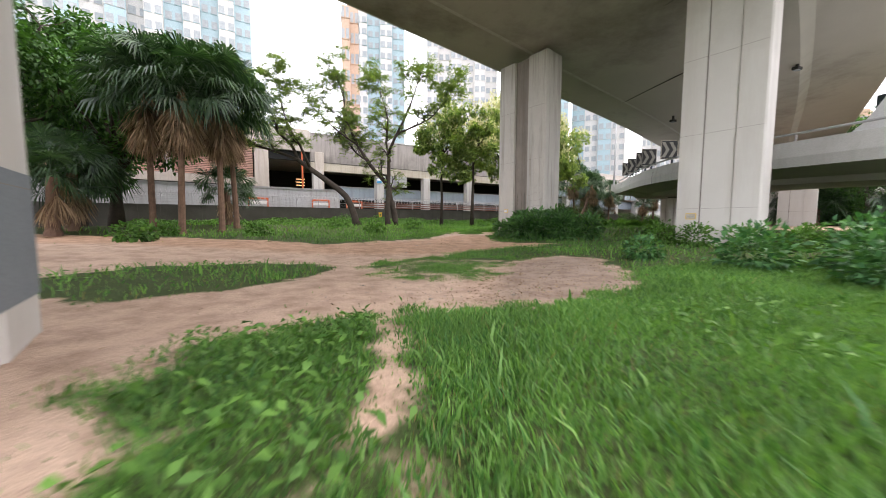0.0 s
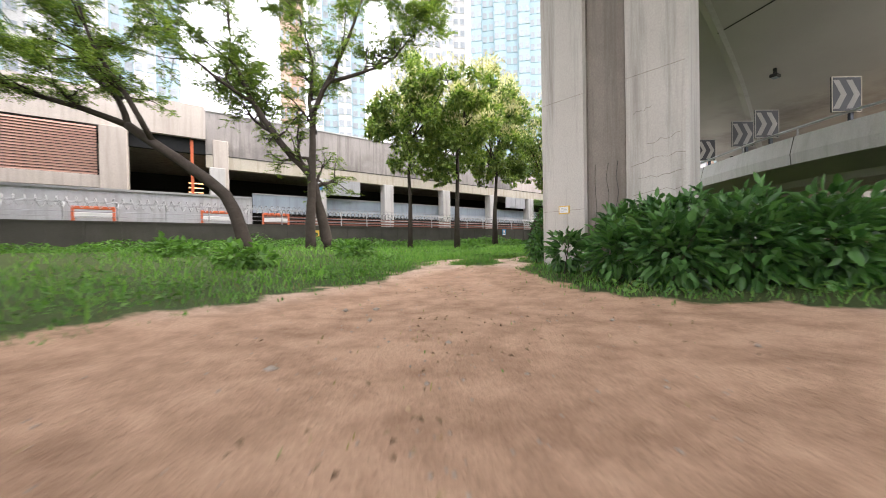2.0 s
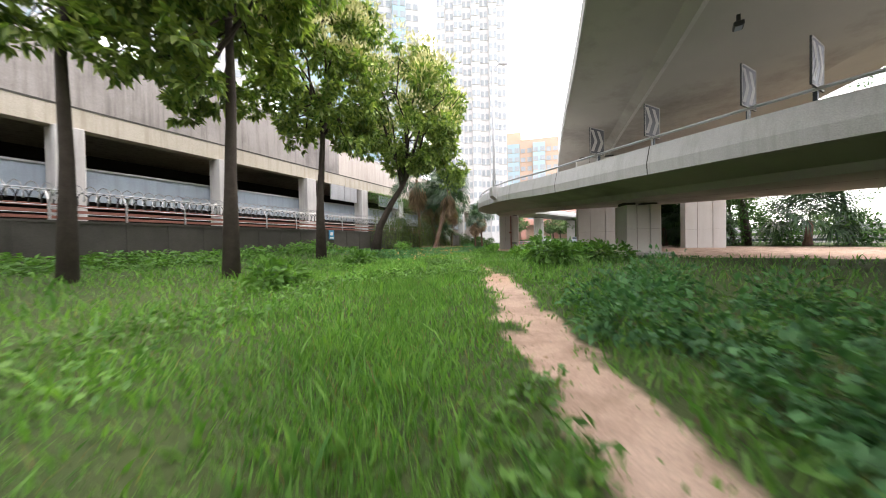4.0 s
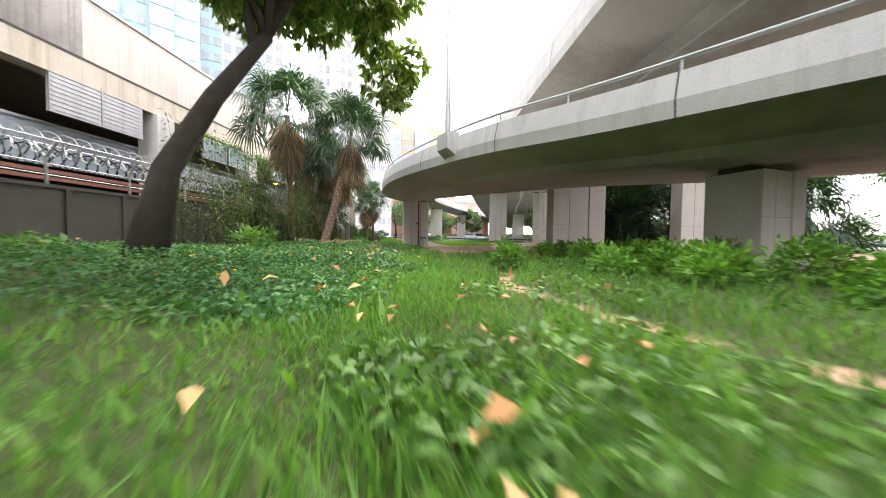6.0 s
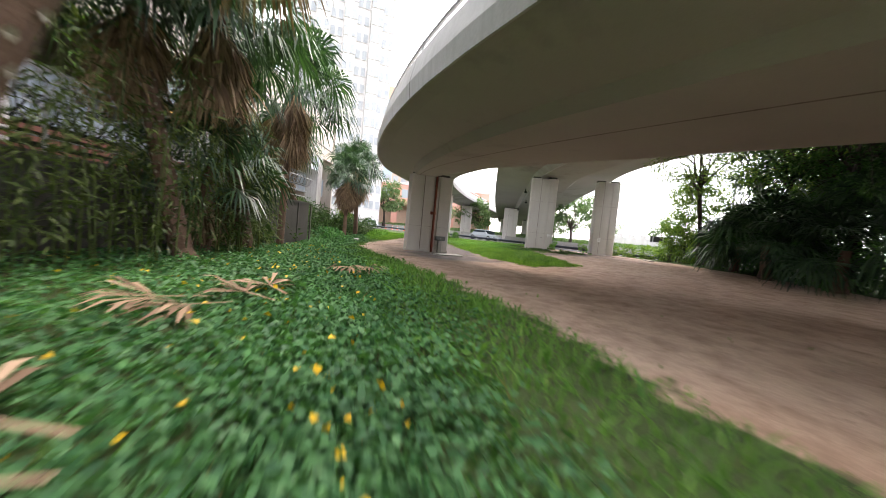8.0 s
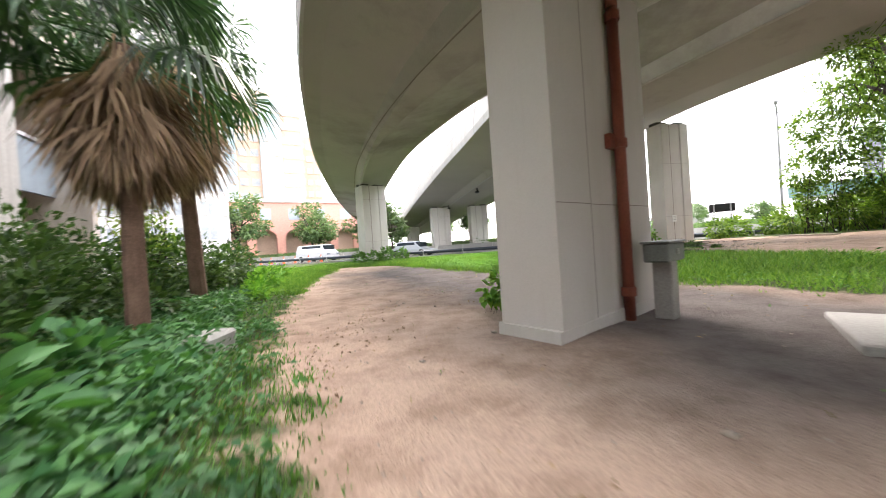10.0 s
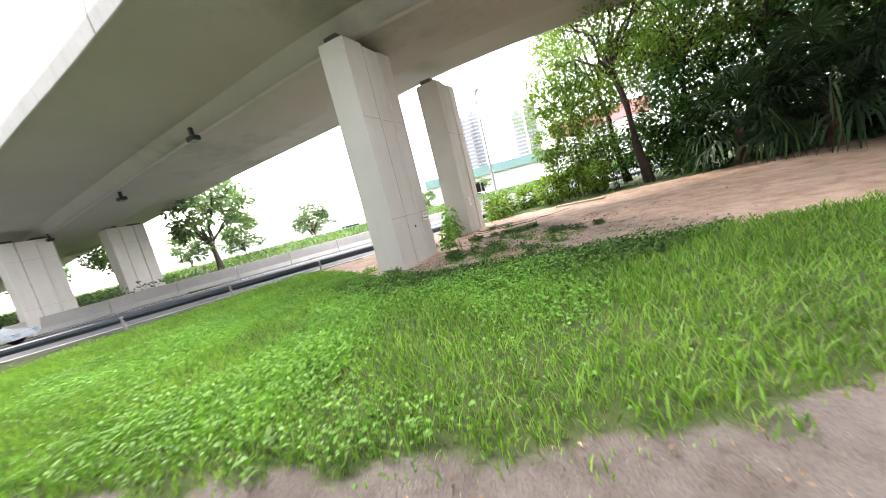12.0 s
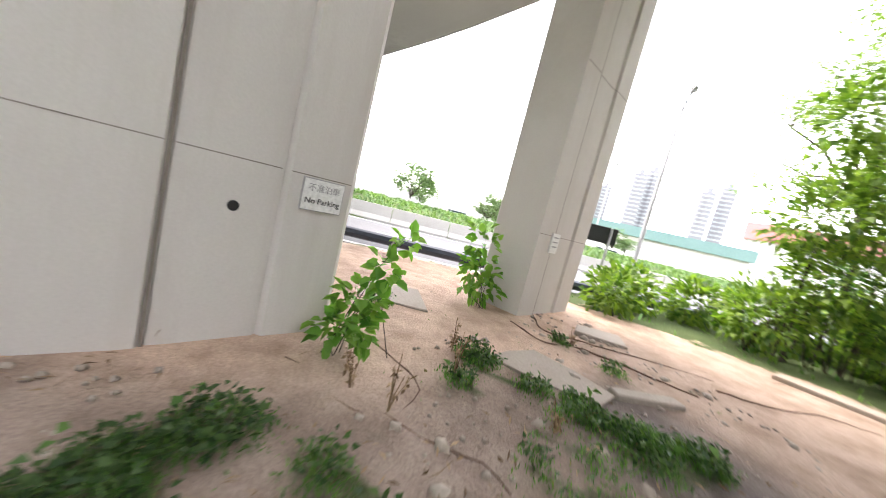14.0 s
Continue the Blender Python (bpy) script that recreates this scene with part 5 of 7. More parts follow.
def leaf_cloud(points, directions, length, width, rng, droop=0.3, fold=0.25, broad=False):
    """Leaves as folded diamonds: one at each point, along its direction. Returns vertices and quads."""
    n = len(points)
    d = directions + rng.normal(0, 0.35, (n, 3))
    d[:, 2] -= droop
    d /= np.linalg.norm(d, axis=1)[:, None] + 1e-9
    up = rng.normal(0, 0.5, (n, 3)) + (0, 0, 1)
    side = np.cross(d, up)
    side /= np.linalg.norm(side, axis=1)[:, None] + 1e-9
    nrm = np.cross(side, d)
    ln = (length * rng.uniform(0.65, 1.25, n))[:, None]
    wd = (width * rng.uniform(0.7, 1.25, n))[:, None]
    if broad:
        m1, m2 = points + d * ln * 0.28 - nrm * ln * 0.01, points + d * ln * 0.66 - nrm * ln * 0.06
        tip = points + d * ln - nrm * ln * 0.16
        v = np.stack([points, m1 + side * wd * 0.5 + nrm * wd * fold, m2 + side * wd * 0.4 + nrm * wd * fold, tip, m2 - side * wd * 0.4 + nrm * wd * fold, m1 - side * wd * 0.5 + nrm * wd * fold], 1)
        k = np.arange(n)[:, None] * 6
        return v.reshape(-1, 3), np.concatenate([k + [0, 1, 2, 3], k + [0, 3, 4, 5]])
    mid = points + d * ln * 0.45
    v = np.stack([points, mid + side * wd / 2 + nrm * wd * fold, points + d * ln - nrm * ln * 0.12, mid - side * wd / 2 + nrm * wd * fold], 1)
    return v.reshape(-1, 3), np.arange(4 * n).reshape(n, 4)


def ball_points(centres, radii, count, rng, shell=0.5):
    """Points in the outer part of several balls, the larger ones getting more."""
    radii = np.asarray(radii, float)
    share = radii**2 / (radii**2).sum()
    pick = rng.choice(len(radii), count, p=share)
    d = rng.normal(0, 1, (count, 3))
    d /= np.linalg.norm(d, axis=1)[:, None]
    r = radii[pick] * (shell + (1 - shell) * rng.uniform(0, 1, count) ** 0.5) * rng.uniform(0.7, 1.15, count)
    return np.asarray(centres)[pick] + d * r[:, None], d


def tree(name, label, x, y, seed, trunk_pts, trunk_r, crown, clumps, clump_r, leaf_m, count, leaf, bark=BARK, flush=0, droop=0.3, mains=6, extra=(), flat=0.65, whorl=1, group="trees"):
    """A tree: a bent trunk, main limbs, twigs to many leaf clumps inside an uneven crown (middle x y z, half sizes), and single leaves round the clumps."""
    rng = np.random.default_rng(seed)
    ob = thing(name, label, "tree", (x, y, gz(x, y) - 0.1), 0, group)
    pts = [Vector(p) for p in trunk_pts]
    n = len(pts) - 1
    rad = [trunk_r * (1.3 if i == 0 else 1 - 0.5 * i / n) for i in range(n + 1)]
    part("trunk", tube_bm(pts, rad, 12), bark, ob, smooth=True)
    mid, half = Vector(crown[:3]), Vector(crown[3:]) * 1.22
    bm = bmesh.new()
    joints = []
    for h in range(mains):
        a = 2.4 * h + rng.uniform(-0.3, 0.3)
        up = -0.25 + 1.1 * (h + 0.5) / mains
        flatness = math.sqrt(max(0.05, 1 - up * up))
        end = mid + Vector((math.cos(a) * flatness * half.x, math.sin(a) * flatness * half.y, up * half.z)) * rng.uniform(0.6, 0.85)
        root_ = pts[-1] if h % 3 else pts[-1] * 0.75 + pts[-2] * 0.25
        knee = root_.lerp(end, 0.4) + Vector((rng.normal(0, 0.25), rng.normal(0, 0.25), 0.25 * (end - root_).length * 0.5))
        line = [root_, root_.lerp(knee, 0.5) + Vector(rng.normal(0, 0.08, 3)), knee, knee.lerp(end, 0.5) + Vector(rng.normal(0, 0.15, 3)), end]
        r0 = rad[-1] * 0.72
        add_tube(bm, line, [r0, r0 * 0.85, r0 * 0.65, r0 * 0.45, r0 * 0.22], 7, cap=False)
        joints += [(p, r0 * q) for p, q in zip(line[1:], (0.6, 0.5, 0.38, 0.22))]
    centres, sizes = [], []
    for i in range(clumps):
        d = Vector(rng.normal(0, 1, 3)).normalized()
        lump = 0.82 + 0.42 * noise.noise(d * 1.7 + Vector((seed, 0, 0)))
        q = mid + Vector((d.x * half.x, d.y * half.y, d.z * half.z)) * lump * rng.uniform(0.25, 1.0) ** 0.45
        centres.append(q)
        sizes.append(clump_r * rng.uniform(0.6, 1.35))
    for ex, ey, ez, er in extra:
        centres.append(Vector((ex, ey, ez)))
        sizes.append(er)
    for q in centres:
        p, r = min(joints, key=lambda e: (e[0] - q).length)
        bend = p.lerp(q, 0.5) + Vector(rng.normal(0, 0.14, 3)) + Vector((0, 0, 0.1))
        r = min(r, 0.035)
        add_tube(bm, [p, bend, q], [r, r * 0.7, r * 0.3], 5, cap=False)
    tagged(part("branchwork", bm, bark, ob, smooth=True), kind="stuff")
    cc = np.array([list(q) for q in centres])
    if whorl > 1:
        tips, out = ball_points(cc, sizes, count // whorl, rng, 0.7)
        tips[:, 2] = tips[:, 2] - (1 - flat) * 0.5 * (tips[:, 2] - cc[:, 2].mean()) * 0.2
        turn = rng.normal(0, 1, (len(tips), whorl, 3)) * 0.75
        dd = (out[:, None, :] * 0.75 + turn).reshape(-1, 3)
        p = np.repeat(tips, whorl, 0)
    else:
        p, dd = ball_points(cc, sizes, count, rng, 0.15)
    own = p if whorl > 1 else cc[np.argmin(((p[:, None, :] - cc[None]) ** 2).sum(-1), axis=1)] if count * len(cc) < 2.5e6 else p
    p[:, 2] = own[:, 2] + (p[:, 2] - own[:, 2]) * flat
    v, f = leaf_cloud(p, dd, leaf[0], leaf[1], rng, droop)
    tagged(raw_mesh("crown", v, f, leaf_m, ob), kind="stuff")
    if flush:
        top = cc[(cc[:, 2] > np.quantile(cc[:, 2], 0.3)) & (rng.uniform(0, 1, len(cc)) < 0.8)]
        p, dd = ball_points(top + (0, 0, 0.12), np.full(len(top), clump_r * 1.55), flush, rng, 0.8)
        keep = dd[:, 2] > -0.1
        v, f = leaf_cloud(p[keep], dd[keep] + (0, 0, 0.6), leaf[0] * 0.75, leaf[1] * 0.8, rng, -0.3)
        tagged(raw_mesh("flower_mass", v, f, FLUSH, ob), "pale yellow-green flower heads", kind="stuff")
    return ob


# feathery trees by the wall: sinuous dark limbs, forking twigs, sprays of small leaflets
def feathery_tree(label, x, y, seed, trunk_r, limbs, reach=1.0, boughs=8):
    """limbs: bent lines from the foot or from a fork, each with the share of the trunk's thickness at its start and end."""
    rng = np.random.default_rng(seed)
    ob = thing("feathery_tree", label, "tree", (x, y, gz(x, y) - 0.1), 0, "trees")
    wood = bmesh.new()
    twigs = []

    def grow(p, d, length, r, level):
        line, n = [p], 6
        for k in range(n):
            d = (d + Vector(rng.normal(0, 0.24, 3)) + Vector((0, 0, 0.05 if level < 2 else -0.02))).normalized()
            line.append(line[-1] + d * length / n)
        add_tube(wood, line, [r * (1 - 0.75 * k / n) for k in range(n + 1)], 6 if level < 2 else 4, cap=False)
        if level == 2:
            twigs.append(line)
            return
        for k in range(boughs if level == 0 else 5):
            j = int(rng.integers(1, n + 1))
            side = Vector(rng.normal(0, 1, 3))
            side.z = 0.55 * side.z + 0.12
            e = (d * 0.45 + side.normalized()).normalized()
            grow(line[j], e, length * rng.uniform(0.45, 0.75), r * (1 - 0.75 * j / n) * 0.7 + 0.004, level + 1)
        grow(line[-1], d, length * 0.55, r * 0.3 + 0.003, level + 1)

    for n_, (pts, f0, f1) in enumerate(limbs):
        fine = smooth_line(pts, 0.55)
        wob = np.cumsum(rng.normal(0, 0.01, fine.shape), 0)
        fine = fine + wob - np.linspace(0, 1, len(fine))[:, None] * wob[-1]
        m = len(fine) - 1
        line = [Vector(q) for q in fine]
        rad = [trunk_r * (f0 + (f1 - f0) * k / m) * (1.35 if n_ == 0 and k == 0 else 1) for k in range(m + 1)]
        part("trunk" if n_ == 0 else "limb", tube_bm(line, rad, 12 if n_ == 0 else 9), BARK, ob, smooth=True)
        if f1 > 0.5:
            continue
        for k in range(6):
            j = int(m * (0.3 + 0.7 * (k + 0.5) / 6))
            d = Vector(rng.normal(0, 1, 3)) + (line[j] - line[max(0, j - 2)]).normalized() * 0.8
            d.z = 0.5 * d.z + 0.35
            grow(line[j], d.normalized(), reach * rng.uniform(1.0, 1.7), rad[j] * 0.5 + 0.008, 1)
        grow(line[-1], (line[-1] - line[-3]).normalized(), reach * 1.7, rad[-1], 0)
    tagged(part("branchwork", wood, BARK, ob, smooth=True), kind="stuff")
    p, d = [], []
    for line in twigs:
        for k in range(12):
            j = int(rng.integers(2, len(line)))
            r = Vector(rng.normal(0, 1, 3))
            r.z = 0.35 * r.z - 0.1
            r.normalize()
            side = r.cross(Vector((0, 0, 1))).normalized()
            span = rng.uniform(0.22, 0.42)
            for q in range(6):
                at_ = line[j] + r * span * (0.2 + 0.8 * q / 5) - Vector((0, 0, 0.1 * span * (q / 5) ** 2))
                for sg in (-1, 1):
                    p.append(at_[:])
                    d.append((r * 0.5 + side * sg)[:])
    v, f = leaf_cloud(np.array(p), np.array(d), 0.1, 0.042, rng, 0.1)
    tagged(raw_mesh("crown", v, f, FEATHER, ob), kind="stuff")
    return ob


feathery_tree("leaning feathery-leaved tree with a bare curving trunk", -5.5, 22.6, 11, 0.23, [
    ([(0, 0, 0), (-0.25, 0, 0.9), (-0.75, 0.1, 2.0), (-2.0, 0.2, 3.0), (-3.1, 0.3, 3.8), (-3.9, 0.3, 4.4)], 1.0, 0.62),
    ([(-3.9, 0.3, 4.4), (-5.2, 0.1, 4.9), (-6.7, -0.3, 5.3), (-8.3, -0.2, 6.0)], 0.5, 0.16),
    ([(-3.9, 0.3, 4.4), (-4.4, 0.6, 5.4), (-5.4, 0.8, 6.3), (-6.0, 1.2, 6.9), (-7.4, 1.5, 7.2)], 0.48, 0.16),
    ([(-3.1, 0.3, 3.8), (-3.5, -0.3, 5.2), (-4.1, -0.6, 6.4), (-4.4, -0.8, 7.8)], 0.42, 0.14),
    ([(-5.4, 0.8, 6.3), (-5.6, 0.4, 7.4), (-6.4, 0.2, 8.3)], 0.3, 0.12)], 0.95)
feathery_tree("tall twin-stemmed feathery-leaved tree beside the wall", -3.4, 23.6, 12, 0.22, [
    ([(0.3, 0.15, 0), (0.18, 0.1, 0.9), (-0.05, 0.1, 1.9), (-0.3, 0.1, 2.9), (-0.95, 0.1, 3.6), (-1.9, 0.2, 4.9), (-2.6, 0.1, 6.3), (-3.1, 0.3, 7.6), (-3.2, 0.3, 9.2)], 1.0, 0.16),
    ([(-0.2, -0.35, 0), (-0.22, -0.3, 1.0), (-0.2, -0.2, 2.0), (-0.18, -0.15, 2.9), (-0.1, -0.15, 4.0), (0.0, -0.2, 5.2), (0.7, -0.3, 6.6), (1.3, -0.4, 7.8), (1.8, -0.4, 9.2)], 0.9, 0.16),
    ([(-0.05, -0.1, 4.4), (-0.4, 0.5, 5.8), (-0.3, 0.8, 7.4), (-0.8, 1.2, 9.2)], 0.42, 0.12),
    ([(-2.2, 0.2, 5.5), (-3.4, -0.4, 6.3), (-4.4, -0.6, 7.2)], 0.34, 0.1),
    ([(-1.6, 0.2, 4.5), (-2.6, 0.9, 5.2), (-3.4, 1.4, 6.4)], 0.3, 0.1),
    ([(0.5, -0.3, 6.2), (1.8, 0.2, 6.9), (2.9, 0.5, 7.6), (3.6, 0.6, 8.6)], 0.34, 0.1)], 1.0)
MANGO_LEAF = (0.27, 0.11)
tree("mango_tree", "flowering mango tree with a slim trunk", 0.0, 29.7, 21, [(0, 0, 0), (0.05, 0, 2.4), (0.0, 0.1, 4.4), (0.2, 0, 6.2)], 0.13, (0.1, 0, 7.4, 2.3, 2.2, 3.3), 60, 0.44, MANGO, 12600, MANGO_LEAF, flush=1600, droop=0.4, mains=9, whorl=7)
tree("mango_tree", "flowering mango tree with a straight trunk", 2.6, 29.3, 22, [(0, 0, 0), (0.05, 0.1, 2.4), (0.1, 0, 4.2), (0.1, 0.1, 6.0)], 0.15, (0.2, 0, 7.3, 2.4, 2.3, 3.4), 64, 0.45, MANGO, 14000, MANGO_LEAF, flush=3600, droop=0.4, mains=9, whorl=7)
tree("mango_tree", "flowering mango tree with pale flower heads", 6.0, 34.2, 23, [(0, 0, 0), (0.0, 0, 2.2), (0.1, 0, 3.8), (0.2, 0, 5.4)], 0.17, (0.0, 0, 7.6, 2.7, 2.5, 3.9), 84, 0.48, MANGO, 17500, MANGO_LEAF, flush=8500, droop=0.4, mains=10, whorl=7)
tree("mango_tree", "broad mango tree with a forked leaning trunk", 9.55, 36.95, 24, [(0, 0, 0), (0.25, -0.1, 1.4), (0.8, -0.35, 2.6), (1.5, -0.65, 3.8)], 0.22, (1.9, -0.8, 7.3, 3.2, 2.9, 3.6), 95, 0.5, MANGO, 21000, MANGO_LEAF, flush=8000, droop=0.4, mains=11, whorl=7, extra=((4.4, -0.7, 4.1, 0.6), (4.9, -0.5, 4.45, 0.6), (5.4, -0.3, 4.3, 0.5), (5.2, -0.9, 4.7, 0.45), (3.8, -0.9, 4.9, 0.5)))
for n_, (x_, y_, s_) in enumerate(((-19, 14.5, 31), (-16.5, 17.5, 32), (-21, 20, 33))):
    tree("shade_tree", "dark dense shade tree beside the palms", x_, y_, s_, [(0, 0, 0), (0.1, 0, 1.6), (0.2, 0.1, 3.2)], 0.3, (0, 0, 6.2, 3.6, 3.4, 4.0), 90, 0.95, DARK_LEAF, 11000, (0.3, 0.13), mains=10, group="shade trees")
# belt of trees beyond the bare ground
BELT = [(40.8, 36.2, BRIGHT_LEAF, 41), (40.2, 32.8, BRIGHT_LEAF, 42), (37.0, 32.4, DARK_LEAF, 43), (35.4, 32.4, DARK_LEAF, 44), (42.6, 33.2, BRIGHT_LEAF, 45), (34.5, 27.6, DARK_LEAF, 46), (33.4, 31.0, DARK_LEAF, 47), (36.5, 23.0, DARK_LEAF, 48), (45.6, 30.0, BRIGHT_LEAF, 49), (33.0, 19.0, DARK_LEAF, 50), (38.8, 29.6, DARK_LEAF, 51), (41.4, 29.4, DARK_LEAF, 52)]
for x_, y_, m_, s_ in BELT:
    lean = 0.6 if s_ % 2 else -0.4
    bright = m_ is BRIGHT_LEAF
    tree("roadside_tree", "slim roadside tree with %s leaves" % ("bright green feathery" if bright else "dense dark green"), x_, y_, s_, [(0, 0, 0), (lean * 0.4, 0.1, 1.6), (lean * 0.5, 0.3, 3.2), (lean, 0.4, 4.6)], 0.17, (lean, 0.3, 6.2, 3.0, 2.8, 3.9) if not bright else (lean, 0.3, 6.6, 3.0, 2.8, 3.4), 85 if not bright else 80, 0.72, m_, 6800 if not bright else 9000, (0.21, 0.085) if not bright else (0.16, 0.055), mains=10, group="belt of roadside trees")
for x_, y_, s_, h_ in ((64.5, 47.0, 61, 1.0), (70, 44, 62, 0.7), (66, 61, 63, 0.8), (72, 66, 64, 0.9), (80, 78, 65, 1.2), (86, 80, 66, 1.1), (74, 36, 67, 0.7), (90, 30, 68, 0.7), (82, 12, 69, 0.6), (95, 2, 70, 0.6), (70, 83, 71, 1.3), (104, 60, 72, 1.0), (78, 52, 73, 0.8), (100, 45, 74, 0.9), (88, 18, 75, 0.7), (100, 10, 76, 0.8), (76, 26, 77, 0.6), (92, -12, 78, 0.8), (104, -30, 79, 0.8)):
    tree("street_tree", "leafy street tree across the road", x_, y_, s_, [(0, 0, 0), (0.1, 0, 1.3 * h_), (0.0, 0.1, 2.6 * h_)], 0.24 * h_, (0, 0, 4.9 * h_, 2.9 * h_, 2.7 * h_, 2.5 * h_), 40, 0.75 * h_, FAR_LEAF, 2600, (0.36 * h_, 0.2 * h_), mains=7, group="street trees across the road")


# ---------------------------------------------------------------- fan palms
def fan(rng, base, heading, petiole, size, blades, droop, verts, faces, arc=230, narrow=0.047, tilt=0.0):
    """One fan-shaped frond: stalk and pleated blades."""
    h = np.array(heading, float)
    h /= np.linalg.norm(h)
    tip = np.array(base) + h * petiole
    side = np.cross(h, (0, 0, 1.0))
    side /= np.linalg.norm(side) + 1e-9
    nrm = np.cross(side, h)
    side = side * math.cos(tilt) + nrm * math.sin(tilt)
    nrm = np.cross(side, h)
    w = 0.014
    k = len(verts)
    verts += [np.array(base) - side * w, np.array(base) + side * w, tip + side * w, tip - side * w]
    faces.append((k, k + 1, k + 2, k + 3))
    for i in range(blades):
        a = math.radians(-arc / 2 + arc * (i + 0.5) / blades)
        d = h * math.cos(a) + side * math.sin(a) + nrm * 0.15 * rng.normal()
        ln = size * (0.75 + 0.25 * math.cos(a / 2)) * rng.uniform(0.9, 1.08)
        bw = size * narrow
        s2 = -h * math.sin(a) + side * math.cos(a)
        m1 = tip + d * ln * 0.6 - np.array((0, 0, droop * ln * 0.12))
        t1 = tip + d * ln * 0.92 - np.array((0, 0, droop * ln * 0.55))
        k = len(verts)
        verts += [tip, m1 + s2 * bw + nrm * 0.01, t1, m1 - s2 * bw + nrm * 0.01]
        faces.append((k, k + 1, k + 2, k + 3))


def fan_palm(seed, h, r, crown, skirt, label, lean=(0, 0), size=0.95, hang=1.1, scars=False, flare=(-89, -72)):
    rng = np.random.default_rng(seed)
    ob = thing("fan_palm", label, "palm tree", (0, 0, 0), 0, "fan palms")
    pts, rad = [], []
    n = int(h / 0.16)
    for i in range(n + 1):
        t = i / n
        c_ = t**0.85 if scars else t**1.3
        pts.append((lean[0] * c_, lean[1] * c_, h * t))
        rad.append(r * (1.25 - 0.35 * t + (0.06 if i % 2 else 0)) * (1.25 if i < 2 else 1))
    part("trunk", tube_bm(pts, rad, 10), PALM_BARK, ob)
    if scars:
        bm = bmesh.new()
        for i in range(2, n - 1):
            for q in range(6):
                a = 2 * math.pi * (q + 0.5 * (i % 2)) / 6 + rng.uniform(-0.12, 0.12)
                c, r_ = Vector(pts[i]), rad[i] + 0.012
                o, sd = Vector((math.cos(a), math.sin(a), 0)), Vector((-math.sin(a), math.cos(a), 0))
                w_, h_ = rng.uniform(0.025, 0.05), rng.uniform(0.02, 0.05)
                bm.faces.new([bm.verts.new(c + o * (r_ + e) + sd * w_ * u_ + Vector((0, 0, h_ * v_))) for u_, v_, e in ((-1, 0, 0), (0, -1, 0.0), (1, 0, 0), (0, 1, 0.03))])
        tagged(part("leaf_scar", bm, CREAM, ob, "pale cut leaf bases"), kind="stuff")
    top = np.array((lean[0], lean[1], h))
    v, f = [], []
    for i in range(crown):
        el = math.radians(-28 + 108 * (i + rng.uniform(0, 1)) / crown)
        az = 2.4 * i + rng.uniform(-0.3, 0.3)
        d = (math.cos(el) * math.cos(az), math.cos(el) * math.sin(az), math.sin(el))
        fan(rng, top + (0, 0, rng.uniform(-0.1, 0.35)), d, rng.uniform(0.85, 1.35) * size, 0.85 * size * rng.uniform(0.8, 1.15), 30, 0.75 if el > 0.2 else 1.1, v, f, 260, 0.032, rng.normal(0, 0.5))
    tagged(raw_mesh("crown", v, f, FROND, ob), kind="stuff")
    if skirt:
        v, f = [], []
        for i in range(skirt):
            az = 2.4 * i + rng.uniform(-0.3, 0.3)
            el = math.radians(rng.uniform(*flare))
            d = (math.cos(el) * math.cos(az), math.cos(el) * math.sin(az), math.sin(el))
            z = rng.uniform(-hang, 0.15)
            fan(rng, top + (0.12 * math.cos(az), 0.12 * math.sin(az), z), d, rng.uniform(0.25, 0.6), size * rng.uniform(0.75, 1.1), 20, 0.35, v, f, 75, 0.022, rng.normal(0, 0.4))
        tagged(raw_mesh("dead_skirt", v, f, DEAD_FROND, ob), "hanging skirt of dead brown fronds", kind="stuff")
    return ob


def skirted(seed, h, label):
    """A palm whose thick skirt of dead fronds hides most of the stem."""
    ob = fan_palm(seed, h, 0.105, 44, 150, label, (0.15, 0.1), 0.95, 0.85, flare=(-89, -58))
    return ob


def plant_palm(ob, x, y, yaw, scale=1.0, first=False):
    m = pose(x, y, gz(x, y) - 0.1, 0, 0, yaw)
    if first:
        ob.matrix_world = m
    else:
        ob = copy_thing(ob, m)
    ob.scale = (scale,) * 3
    return ob


tall_palm = fan_palm(81, 6.0, 0.105, 46, 60, "tall fan palm with a skirt of dead fronds", (0.2, 0.1), 1.3)
bent_palm = fan_palm(82, 5.2, 0.15, 48, 64, "leaning fan palm with a long skirt of dead fronds", (1.7, -0.5), 1.15, 0.9, True)
young_palm = fan_palm(83, 2.2, 0.16, 34, 8, "young low fan palm with broad green fronds", (0.1, 0), 1.0)
plant_palm(tall_palm, -10.9, 14.5, 0, 1.0, True)
for x_, y_, yaw_, sc in ((-10.1, 15.9, 80, 1.04), (-10.3, 17.4, 200, 0.98), (-12.7, 15.2, 300, 1.02), (17.2, 44.7, 140, 0.97), (23.6, 48.8, 250, 0.8)):
    plant_palm(tall_palm, x_, y_, yaw_, sc)
plant_palm(skirted(84, 4.0, "short fan palm with a thick shaggy skirt of dead fronds"), 31.7, 54.4, 0, 0.9, True)
plant_palm(skirted(85, 4.4, "dark fan palm with a hanging skirt of dead fronds"), 34.6, 56.3, 90, 1.12, True)
plant_palm(bent_palm, 16.6, 41.9, 20, 0.9, True)
for x_, y_, yaw_, sc in ((19.6, 45.3, 120, 0.8), (21.5, 46.9, 230, 0.85), (26.6, 51.4, 200, 0.75)):
    plant_palm(bent_palm, x_, y_, yaw_, sc)
low_palm = fan_palm(86, 1.2, 0.12, 36, 0, "dark low fan palm with spreading fronds", (0.1, 0), 1.1)
